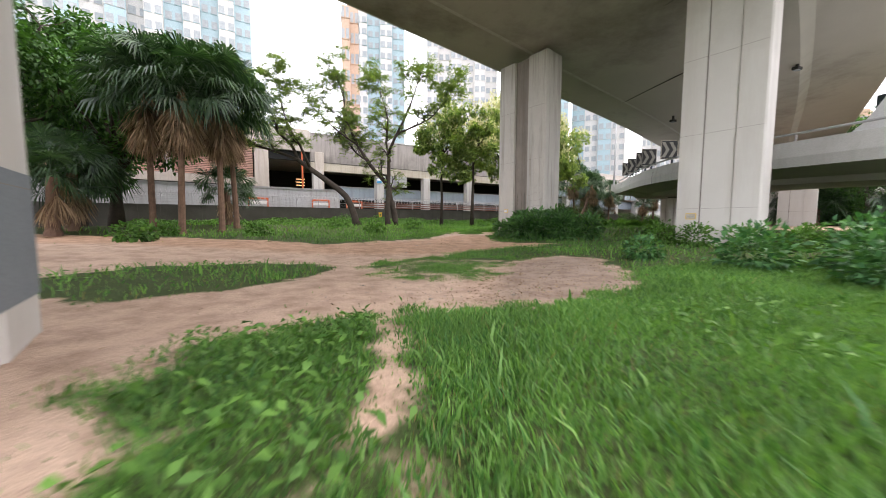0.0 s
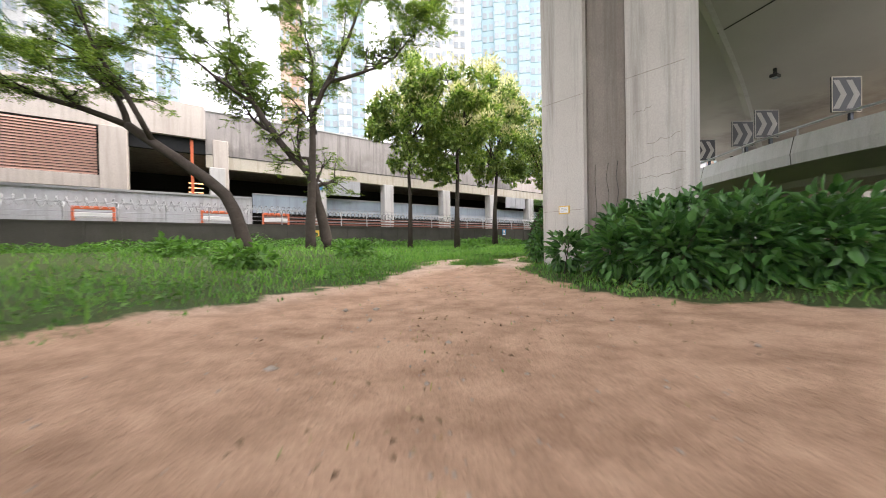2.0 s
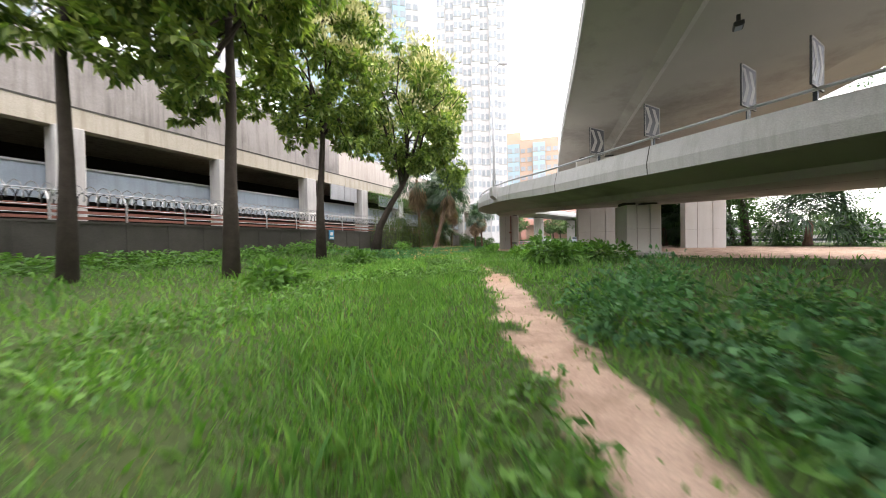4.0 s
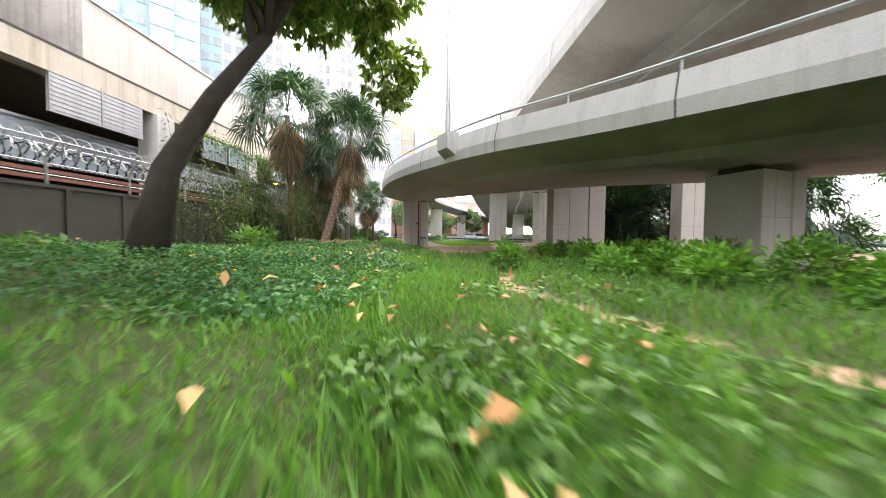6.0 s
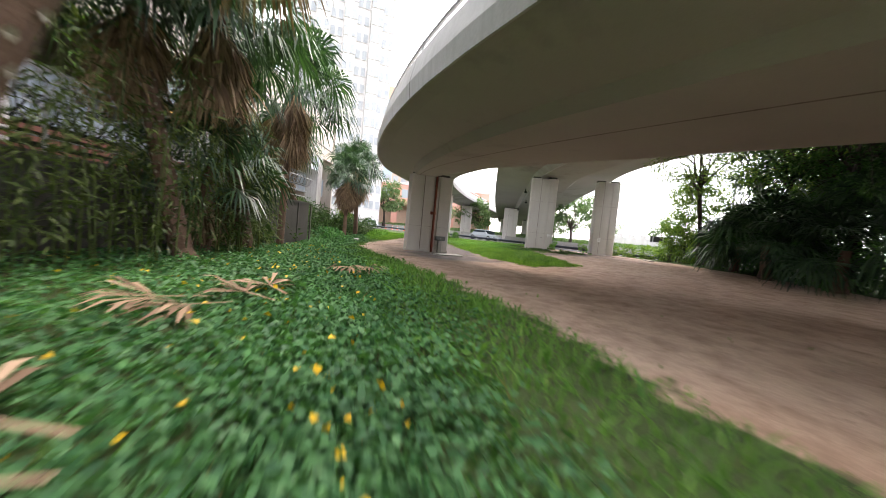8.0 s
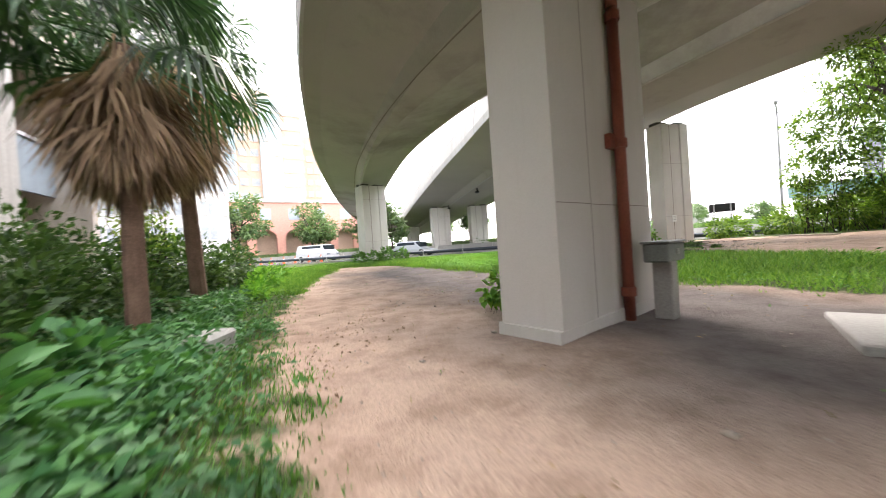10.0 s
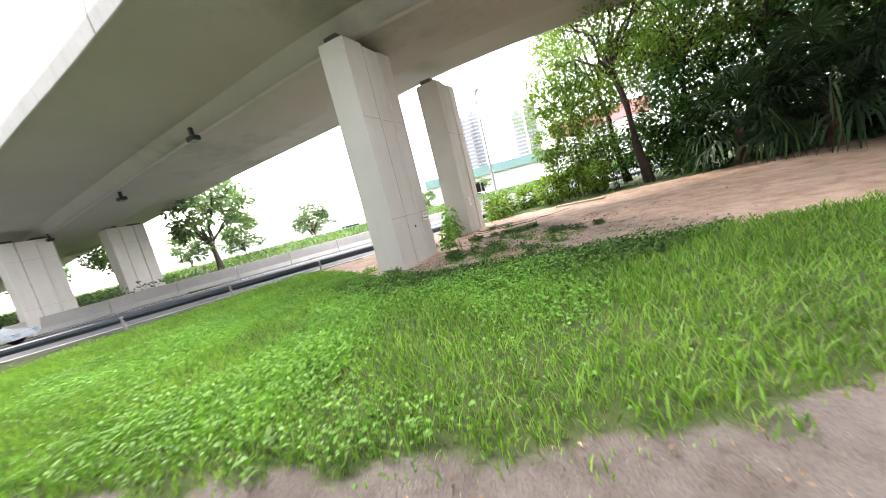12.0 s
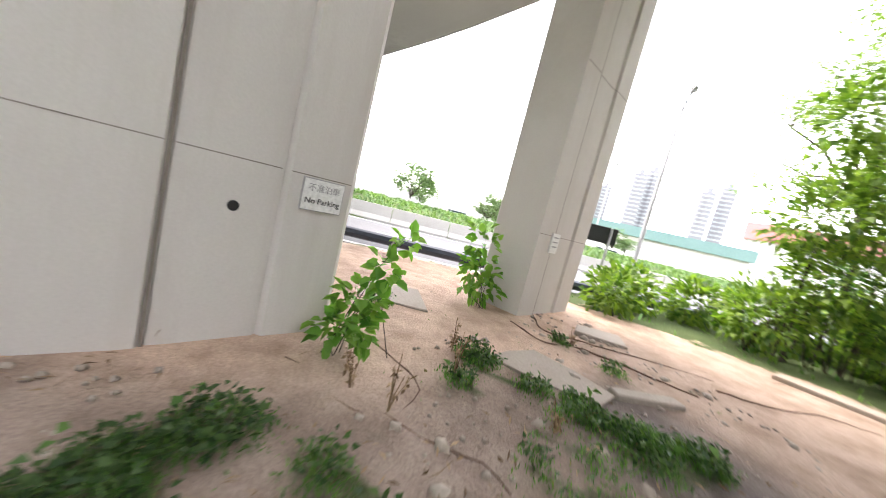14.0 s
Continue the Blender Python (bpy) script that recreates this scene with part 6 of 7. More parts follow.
plant_palm(low_palm, 36.0, 34.6, 60, 1.3, True)
for x_, y_, yaw_, sc in ((34.4, 33.0, 160, 1.3), (38.2, 35.2, 250, 1.1), (32.8, 30.0, 30, 1.3), (33.4, 24.5, 300, 1.4)):
    plant_palm(low_palm, x_, y_, yaw_, sc)
plant_palm(young_palm, -14.2, 12.6, 0, 1.0, True)
for x_, y_, yaw_, sc in ((-15.6, 14.6, 90, 1.15), (-11.6, 18.9, 200, 0.9), (-17.6, 12.6, 40, 1.2), (14.9, 44.3, 130, 0.7), (20.4, 46.6, 10, 0.8)):
    plant_palm(young_palm, x_, y_, yaw_, sc)


# ---------------------------------------------------------------- shrubs and weeds
def patchiness(x, y, scale, seed=0.0):
    return field(x, y, scale, seed)


def shrub(name, label, blobs, count, leaf, material, seed, stems=12, droop=0.25, category="shrub", shell=0.35):
    """A shrub: stems from the ground and leaves round a few lumps (x, y, height of middle, radius)."""
    rng = np.random.default_rng(seed)
    cx, cy = np.mean([b[0] for b in blobs]), np.mean([b[1] for b in blobs])
    z0 = gz(cx, cy)
    ob = thing(name, label, category, (cx, cy, z0))
    c = np.array([(b[0] - cx, b[1] - cy, gz(b[0], b[1]) - z0 + b[2]) for b in blobs])
    r = np.array([b[3] for b in blobs])
    p, d = ball_points(c, r, count, rng, shell)
    lowest = 0.03 + np.array([gz(a + cx, b + cy) for a, b in p[:, :2]]) - z0
    p[:, 2] = np.maximum(p[:, 2], lowest + rng.uniform(0, 0.15, len(p)))
    v, f = leaf_cloud(p, d + (0, 0, 0.2), leaf[0], leaf[1], rng, droop, broad=count < 2500 or material is SHRUB)
    tagged(raw_mesh("foliage", v, f, material, ob), kind="stuff")
    bm = bmesh.new()
    for i in range(stems):
        k_ = rng.integers(0, len(c))
        e = c[k_] + rng.normal(0, 0.5, 3) * r[k_]
        e[2] = abs(e[2])
        spot = 0 if category == "sapling" else k_
        s_ = (c[spot][0] + rng.normal(0, 0.03 if category == "sapling" else 0.12), c[spot][1] + rng.normal(0, 0.12), gz(c[k_][0] + cx, c[k_][1] + cy) - z0 - 0.05)
        thin = min(1.0, 0.35 + 0.5 * float(max(c[:, 2]))) * (0.4 if category == "sapling" else 1.0)
        add_tube(bm, [s_, ((s_[0] + e[0]) / 2 + 0.05, (s_[1] + e[1]) / 2, e[2] * 0.6), e], [0.014 * thin, 0.01 * thin, 0.005 * thin], 5, cap=False)
    tagged(part("stem", bm, BARK, ob), kind="stuff")
    return ob


shrub("large_leaved_shrub", "dense glossy large-leaved shrub round a pier foot", [(2.95, 16.6, 0.4, 0.36), (3.3, 15.5, 0.45, 0.5), (3.5, 14.6, 0.5, 0.55), (4.2, 14.3, 0.55, 0.6), (5.0, 14.0, 0.55, 0.65), (3.9, 15.5, 0.75, 0.5), (6.0, 14.0, 0.5, 0.6), (4.4, 15.3, 0.9, 0.42), (5.0, 14.9, 0.9, 0.42), (3.7, 16.1, 0.8, 0.36)], 5000, (0.19, 0.085), SHRUB, 101, 30)
shrub("large_leaved_shrub", "glossy large-leaved shrub behind a pier", [(4.0, 19.3, 0.55, 0.42), (4.2, 18.9, 0.9, 0.38), (4.6, 19.6, 0.7, 0.6), (5.4, 18.9, 0.9, 0.7), (6.5, 18.2, 0.8, 0.7), (3.2, 18.6, 0.4, 0.34), (3.55, 19.0, 0.85, 0.34), (3.75, 19.2, 1.3, 0.26)], 5200, (0.135, 0.07), SHRUB, 102, 20)
shrub("creeping_weeds", "low dark creeping weeds beside the pier", [(5.4, 21.2, 0.05, 0.5), (6.3, 20.4, 0.05, 0.5), (6.8, 22.4, 0.05, 0.5), (8.0, 22.8, 0.06, 0.6), (4.6, 20.6, 0.1, 0.45), (7.6, 21.2, 0.05, 0.5), (5.0, 19.9, 0.12, 0.5), (3.9, 19.9, 0.08, 0.4), (3.6, 19.4, 0.08, 0.35), (4.2, 20.3, 0.08, 0.45), (5.2, 21.9, 0.06, 0.5), (6.0, 22.6, 0.06, 0.5)], 5200, (0.09, 0.05), COVER, 103, 6)
shrub("broadleaf_weed", "clump of tall broad-leaved weeds by the trail", [(9.8, 26.5, 0.45, 0.4), (10.2, 26.1, 0.35, 0.35), (10.6, 26.6, 0.4, 0.3)], 420, (0.2, 0.11), WEED, 104, 12)
shrub("broadleaf_weed", "clump of broad-leaved weeds in the grass", [(12.2, 26.2, 0.3, 0.4), (12.8, 25.8, 0.25, 0.35)], 300, (0.18, 0.1), WEED, 105, 8)
shrub("weed_bank", "bank of pale green nettle-like weeds", [(14.6, 30.4, 0.12, 0.45), (15.8, 30.0, 0.12, 0.52), (17.2, 30.9, 0.12, 0.52), (16.6, 32.1, 0.12, 0.45), (13.5, 29.9, 0.12, 0.45), (18.4, 32.4, 0.12, 0.45), (12.4, 28.6, 0.12, 0.45), (15.0, 28.6, 0.12, 0.60), (19.4, 31.4, 0.12, 0.52), (17.6, 29.4, 0.12, 0.60), (14.0, 31.2, 0.12, 0.38), (18.6, 33.6, 0.12, 0.38)], 11000, (0.12, 0.065), BANK, 106, 40)
shrub("weed_bank", "weeds at the foot of a pale pier", [(8.6, 9.4, 0.2, 0.5), (8.0, 10.6, 0.25, 0.5), (7.6, 11.8, 0.2, 0.6), (9.6, 9.0, 0.2, 0.5), (10.6, 9.8, 0.2, 0.5)], 2600, (0.13, 0.07), WEED, 107, 20)
shrub("weed_bank", "dark weeds in the shade of the flyover", [(5.6, 6.0, 0.2, 0.6), (7.0, 5.4, 0.25, 0.7), (8.5, 6.0, 0.2, 0.8), (6.0, 4.2, 0.2, 0.7), (10.0, 7.0, 0.2, 0.8), (4.6, 7.6, 0.12, 0.4)], 5200, (0.13, 0.08), COVER, 108, 30)
shrub("sapling", "young heart-leaved sapling beside a pier", [(33.15, 50.08, 0.32, 0.3), (33.25, 50.22, 0.2, 0.24), (33.1, 50.0, 0.58, 0.2)], 230, (0.12, 0.1), BANK, 109, 9, category="sapling", shell=0.5)
shrub("sapling", "young bright sapling at the pier's corner", [(43.4, 44.95, 0.14, 0.22), (43.46, 44.88, 0.34, 0.18), (43.55, 44.7, 0.62, 0.13), (43.65, 44.55, 0.86, 0.1)], 190, (0.11, 0.09), BANK, 110, 6, category="sapling", shell=0.5)
shrub("sapling", "young leafy sapling against a pier", [(45.05, 42.95, 0.5, 0.3), (45.0, 43.1, 0.9, 0.22), (45.2, 42.9, 0.25, 0.3)], 150, (0.15, 0.1), BANK, 111, 6, category="sapling", shell=0.5)
shrub("weed_bank", "bright leafy weeds along the roadside", [(45.6, 39.8, 0.4, 0.5), (46.2, 38.6, 0.4, 0.6), (45.6, 37.4, 0.45, 0.6), (45.0, 36.2, 0.5, 0.7), (44.2, 35.4, 0.6, 0.8), (43.2, 35.6, 0.6, 0.7), (46.8, 40.8, 0.3, 0.4)], 4200, (0.17, 0.1), BRIGHT_LEAF, 112, 40)
shrub("hedge_tree", "bright yellow-green bushy tree at the edge of the belt", [(44.2, 37.7, 0.7, 0.7), (43.6, 37.1, 1.6, 0.9), (44.0, 37.4, 2.5, 0.8), (43.4, 36.8, 3.4, 0.9), (44.1, 37.2, 4.3, 0.7), (43.2, 36.6, 5.0, 0.8), (42.8, 36.6, 0.9, 0.8), (42.6, 36.2, 2.2, 0.9), (42.2, 35.8, 3.8, 0.9)], 6500, (0.17, 0.09), BRIGHT_LEAF, 113, 40, category="bush")
shrub("undergrowth", "dark undergrowth beneath the belt of trees", [(39.6, 35.6, 0.5, 0.8), (38.2, 34.4, 0.6, 0.9), (36.4, 33.6, 0.7, 1.0), (41.2, 35.0, 1.4, 1.1), (39.8, 34.4, 1.7, 1.2), (42.6, 34.4, 1.4, 1.1), (38.4, 33.2, 2.0, 1.4), (44.0, 33.4, 1.6, 1.3), (40.6, 32.4, 2.4, 1.5), (36.2, 32.4, 2.2, 1.4), (35.0, 33.0, 0.8, 1.1), (34.2, 30.8, 0.8, 1.1), (34.4, 28.4, 0.8, 1.1), (34.2, 25.6, 0.9, 1.2), (33.2, 22.4, 0.9, 1.2), (32.4, 19.0, 0.9, 1.2), (36.8, 30.6, 1.4, 1.4), (37.4, 26.6, 1.6, 1.6), (40.4, 33.6, 1.2, 1.2), (38.8, 34.4, 1.7, 1.3), (37.4, 33.9, 1.9, 1.4), (40.6, 34.6, 2.2, 1.2), (36.0, 33.2, 1.9, 1.3)], 17500, (0.22, 0.11), DARK_LEAF, 114, 60)
shrub("weed_bank", "climbing weeds at a pier's foot", [(46.6, 55.9, 0.4, 0.45), (46.0, 56.4, 0.3, 0.4), (47.4, 55.2, 0.35, 0.4), (46.4, 57.4, 0.3, 0.4)], 1100, (0.15, 0.09), WEED, 115, 16)
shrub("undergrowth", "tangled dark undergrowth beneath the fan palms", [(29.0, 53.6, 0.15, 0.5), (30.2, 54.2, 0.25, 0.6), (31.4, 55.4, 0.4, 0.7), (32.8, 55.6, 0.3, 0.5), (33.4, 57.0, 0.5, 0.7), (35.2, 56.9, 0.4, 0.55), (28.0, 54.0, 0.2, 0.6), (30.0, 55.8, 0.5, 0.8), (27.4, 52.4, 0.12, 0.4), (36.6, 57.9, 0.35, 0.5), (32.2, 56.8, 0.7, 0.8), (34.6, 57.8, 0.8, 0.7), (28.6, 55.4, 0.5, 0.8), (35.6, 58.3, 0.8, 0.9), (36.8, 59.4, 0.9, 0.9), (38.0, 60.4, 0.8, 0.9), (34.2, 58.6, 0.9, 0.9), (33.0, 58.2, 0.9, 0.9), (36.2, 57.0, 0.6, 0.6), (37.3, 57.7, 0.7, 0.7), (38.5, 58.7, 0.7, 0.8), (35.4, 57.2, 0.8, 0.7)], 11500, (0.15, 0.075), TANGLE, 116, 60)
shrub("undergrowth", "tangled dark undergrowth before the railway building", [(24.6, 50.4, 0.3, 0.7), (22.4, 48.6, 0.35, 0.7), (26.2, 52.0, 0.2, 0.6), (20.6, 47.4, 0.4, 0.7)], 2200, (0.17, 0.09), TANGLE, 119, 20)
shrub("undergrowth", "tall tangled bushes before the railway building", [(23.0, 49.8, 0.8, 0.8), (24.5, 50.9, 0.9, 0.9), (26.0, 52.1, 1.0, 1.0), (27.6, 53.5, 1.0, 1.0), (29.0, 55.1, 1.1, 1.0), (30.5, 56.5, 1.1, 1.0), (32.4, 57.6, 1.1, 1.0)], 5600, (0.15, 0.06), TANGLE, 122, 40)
shrub("broadleaf_weed", "bright leafy weeds at the edge of the earth track", [(37.2, 56.7, 0.2, 0.4), (38.4, 57.4, 0.2, 0.45), (36.2, 56.2, 0.15, 0.35), (39.6, 57.8, 0.15, 0.4), (35.0, 55.4, 0.12, 0.3)], 1500, (0.12, 0.08), BANK, 121, 16)
shrub("thin_bush", "tall thin twiggy bush beside the fan palms", [(35.6, 58.2, 1.2, 0.6), (35.4, 58.6, 2.1, 0.6), (36.0, 58.8, 1.6, 0.6), (35.8, 58.4, 2.9, 0.45), (34.8, 57.9, 1.3, 0.5)], 700, (0.13, 0.06), FEATHER, 120, 30, category="bush")
shrub("broadleaf_weed", "broad-leaved weed in the ground cover", [(28.2, 51.5, 0.3, 0.4), (28.7, 52.1, 0.25, 0.35), (27.6, 51.0, 0.2, 0.3), (29.3, 52.5, 0.25, 0.35), (30.2, 53.2, 0.2, 0.3), (28.9, 53.0, 0.3, 0.4)], 900, (0.17, 0.09), COVER, 117, 9)
shrub("broadleaf_weed", "broad-leaved weed among the creepers", [(12.3, 39.4, 0.25, 0.4), (12.9, 39.9, 0.25, 0.35), (13.6, 40.8, 0.25, 0.4)], 330, (0.17, 0.09), WEED, 118, 9)
for i, (x_, y_) in enumerate(((-7.5, 13.8), (-10.5, 12.6), (-3.6, 17.8), (-1.8, 20.4), (-6.0, 19.5), (3.0, 27.2), (6.2, 31.0), (-9.3, 10.2), (13.9, 33.0), (20.5, 33.5))):
    shrub("broadleaf_weed", "low clump of broad-leaved weeds in the grass", [(x_, y_, 0.15, 0.35), (x_ + 0.4, y_ + 0.2, 0.15, 0.3)], 240, (0.17, 0.1), WEED, 130 + i, 6)


def bamboo_row():
    rng = np.random.default_rng(140)
    ob = thing("bamboo_thicket", "thin dusty bamboo thicket growing before the wall", "bamboo")
    bm, pts, dirs = bmesh.new(), [], []
    for i in range(170):
        s_ = 13.0 + 14 * rng.uniform(0, 1)
        o_ = 3.75 + rng.uniform(0, 1.2 if s_ < 25 else 0.25)
        p = fac(s_, o_, 0)
        h = rng.uniform(1.6, 3.6) if s_ < 25 else rng.uniform(1.2, 2.2)
        z = gz(p.x, p.y)
        lean = rng.normal(0, 0.28 if s_ < 25 else 0.08, 2)
        line = [(p.x + lean[0] * t * t, p.y + lean[1] * t * t, z + h * t) for t in (0, 0.35, 0.7, 1.0)]
        add_tube(bm, line, [0.013, 0.011, 0.008, 0.004], 4, cap=False)
        for t in np.linspace(0.15, 1, 22):
            q = np.array((p.x + lean[0] * t * t, p.y + lean[1] * t * t, z + h * t))
            for _ in range(3):
                a = rng.uniform(0, 6.28)
                pts.append(q + np.array((math.cos(a), math.sin(a), 0)) * rng.uniform(0.02, 0.3))
                dirs.append((math.cos(a), math.sin(a), -0.1))
    tagged(part("cane", bm, BAMBOO, ob), kind="stuff")
    v, f = leaf_cloud(np.array(pts), np.array(dirs), 0.17, 0.03, rng, 0.4)
    tagged(raw_mesh("foliage", v, f, BAMBOO, ob), kind="stuff")


bamboo_row()


def creeper():
    """Bright creeper hanging in the farther openings of the railway building."""
    rng = np.random.default_rng(150)
    pts = []
    for i in range(1500):
        s_ = rng.uniform(17.6, 34)
        p = fac(s_, 0.25 + rng.uniform(0, 0.25), 5.9 - abs(rng.normal(0, 0.5)))
        pts.append(p[:])
    pts = np.array(pts)
    v, f = leaf_cloud(pts, np.tile((0.3, -0.6, -0.4), (len(pts), 1)), 0.14, 0.07, rng, 0.5)
    return tagged(raw_mesh("creeper", v, f, WEED), "green creeper hanging in the open bays", "creeper", kind="stuff")


creeper()


def wall_weeds():
    """A lush band of weeds along the foot of the blackened wall."""
    rng = np.random.default_rng(152)
    n = 12500
    s_, o_ = rng.uniform(-24, 9, n), 3.75 + 3.0 * rng.uniform(0, 1, n) ** 1.6
    x, y = FAC0[0] + U[0] * s_ + N_OUT[0] * o_, FAC0[1] + U[1] * s_ + N_OUT[1] * o_
    lump = patchiness(x, y, 0.9, 12.0)
    keep = lump > -0.25
    x, y, lump, o_ = x[keep], y[keep], lump[keep], o_[keep]
    h = (0.18 + 0.45 * np.clip(lump + 0.25, 0, 1)) * np.clip(1.4 - (o_ - 3.75) / 3.2, 0.3, 1.2)
    p = np.stack([x, y, ground_z(x, y) + h * rng.uniform(0.1, 1, len(x))], 1)
    d = np.stack([rng.normal(0, 1, len(x)), rng.normal(0, 1, len(x)), np.full(len(x), 0.4)], 1)
    v, f = leaf_cloud(p, d, 0.17, 0.08, rng, 0.2)
    return tagged(raw_mesh("wall_weeds", v, f, WEED), "lush green weeds along the blackened wall", "weeds", kind="stuff")


def hedge():
    rng = np.random.default_rng(160)
    c = np.array([list(along_road(k_, 12.0 + 0.4 * rng.normal(), 1.25)) for k_ in np.arange(6, 60, 0.8)])
    p, d = ball_points(c, np.full(len(c), 0.65), 5200, rng, 0.7)
    v, f = leaf_cloud(p, d, 0.2, 0.12, rng, 0.1)
    return tagged(raw_mesh("clipped_hedge", v, f, FAR_LEAF), "clipped green hedge beyond the barrier", "hedge", kind="stuff")


hedge()
wall_weeds()


def bank_grass():
    """Long grass on the bank beyond the median barrier."""
    rng = np.random.default_rng(161)
    n = 26000
    k_, sd = rng.uniform(-70, 70, n), rng.uniform(10.6, 34, n)
    x, y = KERB_AT[0] + ROAD_DIR[0] * k_ + ROAD_OUT[0] * sd, KERB_AT[1] + ROAD_DIR[1] * k_ + ROAD_OUT[1] * sd
    z = 0.85 + 0.8 * np.clip((sd - 11) / 7, 0, 1) * np.clip((35 - sd) / 8, 0, 1)
    p = np.stack([x, y, z], 1)
    d = np.stack([rng.normal(0, 0.4, n), rng.normal(0, 0.4, n), np.ones(n)], 1)
    v, f = leaf_cloud(p, d, 0.45, 0.2, rng, 0.0)
    return tagged(raw_mesh("bank_grass", v, f, FAR_LEAF), "long green grass on the bank across the road", "grass", kind="stuff")


bank_grass()


# ---------------------------------------------------------------- grass, ground cover, fallen leaves
WAY = [(e[0], e[1]) for _, e, _, _ in PATH]
COVER_ZONE = [(9.4, 33.2), (12.8, 35.5), (16.0, 38.0), (19.5, 41.4), (24.6, 47.9), (28.5, 51.3), (30.7, 52.9), (33.0, 54.4), (36.5, 56.7), (36, 61), (26, 56), (17, 47.5), (10, 43), (6, 37)]
COVER_2 = [(38.2, 50.0), (41.5, 52.5), (46, 53), (45.5, 47.8), (42.3, 47.3), (39.6, 46.4), (37.2, 48.3)]


def sprinkle(count, spread, rng, box=(-16, 54, -3, 64)):
    """Places on the ground, most of them near the trodden way."""
    p = np.array(WAY)
    seg = np.hypot(*np.diff(p, axis=0).T)
    pick = rng.choice(len(seg), count, p=seg / seg.sum())
    t = rng.uniform(0, 1, count)[:, None]
    at_ = p[pick] * (1 - t) + p[pick + 1] * t
    r = spread * np.abs(rng.standard_t(2.2, count))
    a = rng.uniform(0, 2 * math.pi, count)
    x, y = at_[:, 0] + r * np.cos(a), at_[:, 1] + r * np.sin(a)
    ok = (x > box[0]) & (x < box[1]) & (y > box[2]) & (y < box[3]) & (road_side(x, y) < -0.3) & (((x - FAC0[0]) * N_OUT[0] + (y - FAC0[1]) * N_OUT[1] > 3.7) | ((x - FAC0[0]) * U[0] + (y - FAC0[1]) * U[1] > 30.2))
    return x[ok], y[ok], r[ok]


def scatter(count, box, rng):
    """Places spread evenly over a rectangle of the plan."""
    x, y = rng.uniform(box[0], box[1], count), rng.uniform(box[2], box[3], count)
    ok = road_side(x, y) < -0.3
    return x[ok], y[ok], np.zeros(int(ok.sum()))


def blades(name, label, material, count, spread, height, width, seed, limit=0.5, lean=0.8, zone=None, grow=0.04, box=None):
    """Grass blades, two faces each, on the ground that is not bare; blades farther off are larger and fewer."""
    rng = np.random.default_rng(seed)
    x, y, r = scatter(count, box, rng) if box else sprinkle(count, spread, rng)
    e0 = earth_at(x, y)
    e = e0 + rng.normal(0, 0.16, len(x))
    keep = e < limit
    if zone is not None:
        keep &= zone(x, y)
    keep &= (poly_depth(x, y, THIN) < 0) | (rng.uniform(0, 1, len(x)) < 0.9)
    x, y, r, e0 = x[keep], y[keep], r[keep], e0[keep]
    n = len(x)
    z = ground_z(x, y) - 0.02
    far = 1 + grow * np.clip(r, 0, 25)
    tall = height * rng.uniform(0.5, 1.3, n) * far * (1 + 0.55 * np.clip(patchiness(x, y, 0.9, 3.0), -0.9, 1)) * np.clip(1.35 - 1.3 * e0, 0.35, 1.25) * np.where((poly_depth(x, y, PATCHY) > -0.4) | (poly_depth(x, y, THIN) > -0.2) | ((x > 41.6) & (y < 46.4)), 0.65, 1.0) * np.where(poly_depth(x, y, THIN) > 0, 0.7, 1.0)
    wide = width * rng.uniform(0.7, 1.3, n) * far**1.6
    a = rng.uniform(0, 2 * math.pi, n)
    sx, sy = np.cos(a) * wide / 2, np.sin(a) * wide / 2
    b = rng.uniform(0, 2 * math.pi, n)
    l = lean * rng.uniform(0.2, 1.4, n) * tall
    lx, ly = np.cos(b) * l, np.sin(b) * l
    base = np.stack([x, y, z], 1)
    v = np.stack([base + np.stack([-sx, -sy, 0 * x], 1), base + np.stack([sx, sy, 0 * x], 1), base + np.stack([lx * 0.35 + sx * 0.8, ly * 0.35 + sy * 0.8, tall * 0.6], 1), base + np.stack([lx, ly, tall], 1), base + np.stack([lx * 0.35 - sx * 0.8, ly * 0.35 - sy * 0.8, tall * 0.6], 1)], 1)
    k = np.arange(n)[:, None] * 5
    f = (k + np.array([[0, 1, 2, 4]]))
    t = (k + np.array([[4, 2, 3, 3]]))
    me_v, quads, tris = v.reshape(-1, 3), f, t[:, :3]
    me = bpy.data.meshes.new(name)
    me.vertices.add(len(me_v))
    me.vertices.foreach_set("co", me_v.astype(np.float32).ravel())
    loops = np.concatenate([quads, tris], 1).astype(np.int32)
    me.loops.add(loops.size)
    me.loops.foreach_set("vertex_index", loops.ravel())
    starts = np.stack([np.arange(n) * 7, np.arange(n) * 7 + 4], 1).ravel().astype(np.int32)
    me.polygons.add(2 * n)
    me.polygons.foreach_set("loop_start", starts)
    me.update(calc_edges=True)
    me.materials.append(material)
    return tagged(new(name, me), label, "grass", kind="stuff")


def in_cover(x, y):
    x, y = x + 0.9 * patchiness(x, y, 0.8, 41.0), y + 0.9 * patchiness(x, y, 0.8, 47.0)
    blur = np.random.default_rng(3).normal(0, 0.3, np.shape(x))
    return (poly_depth(x, y, COVER_ZONE) > -0.3 + blur) | (poly_depth(x, y, COVER_2) > -0.2)


def sun_tinted(x, y):
    """Open ground beyond the flyover's edge, where the grass colour carries painted sunlight."""
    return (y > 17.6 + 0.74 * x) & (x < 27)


def on_verge(x, y):
    return poly_depth(x, y, VERGE) > -1.2


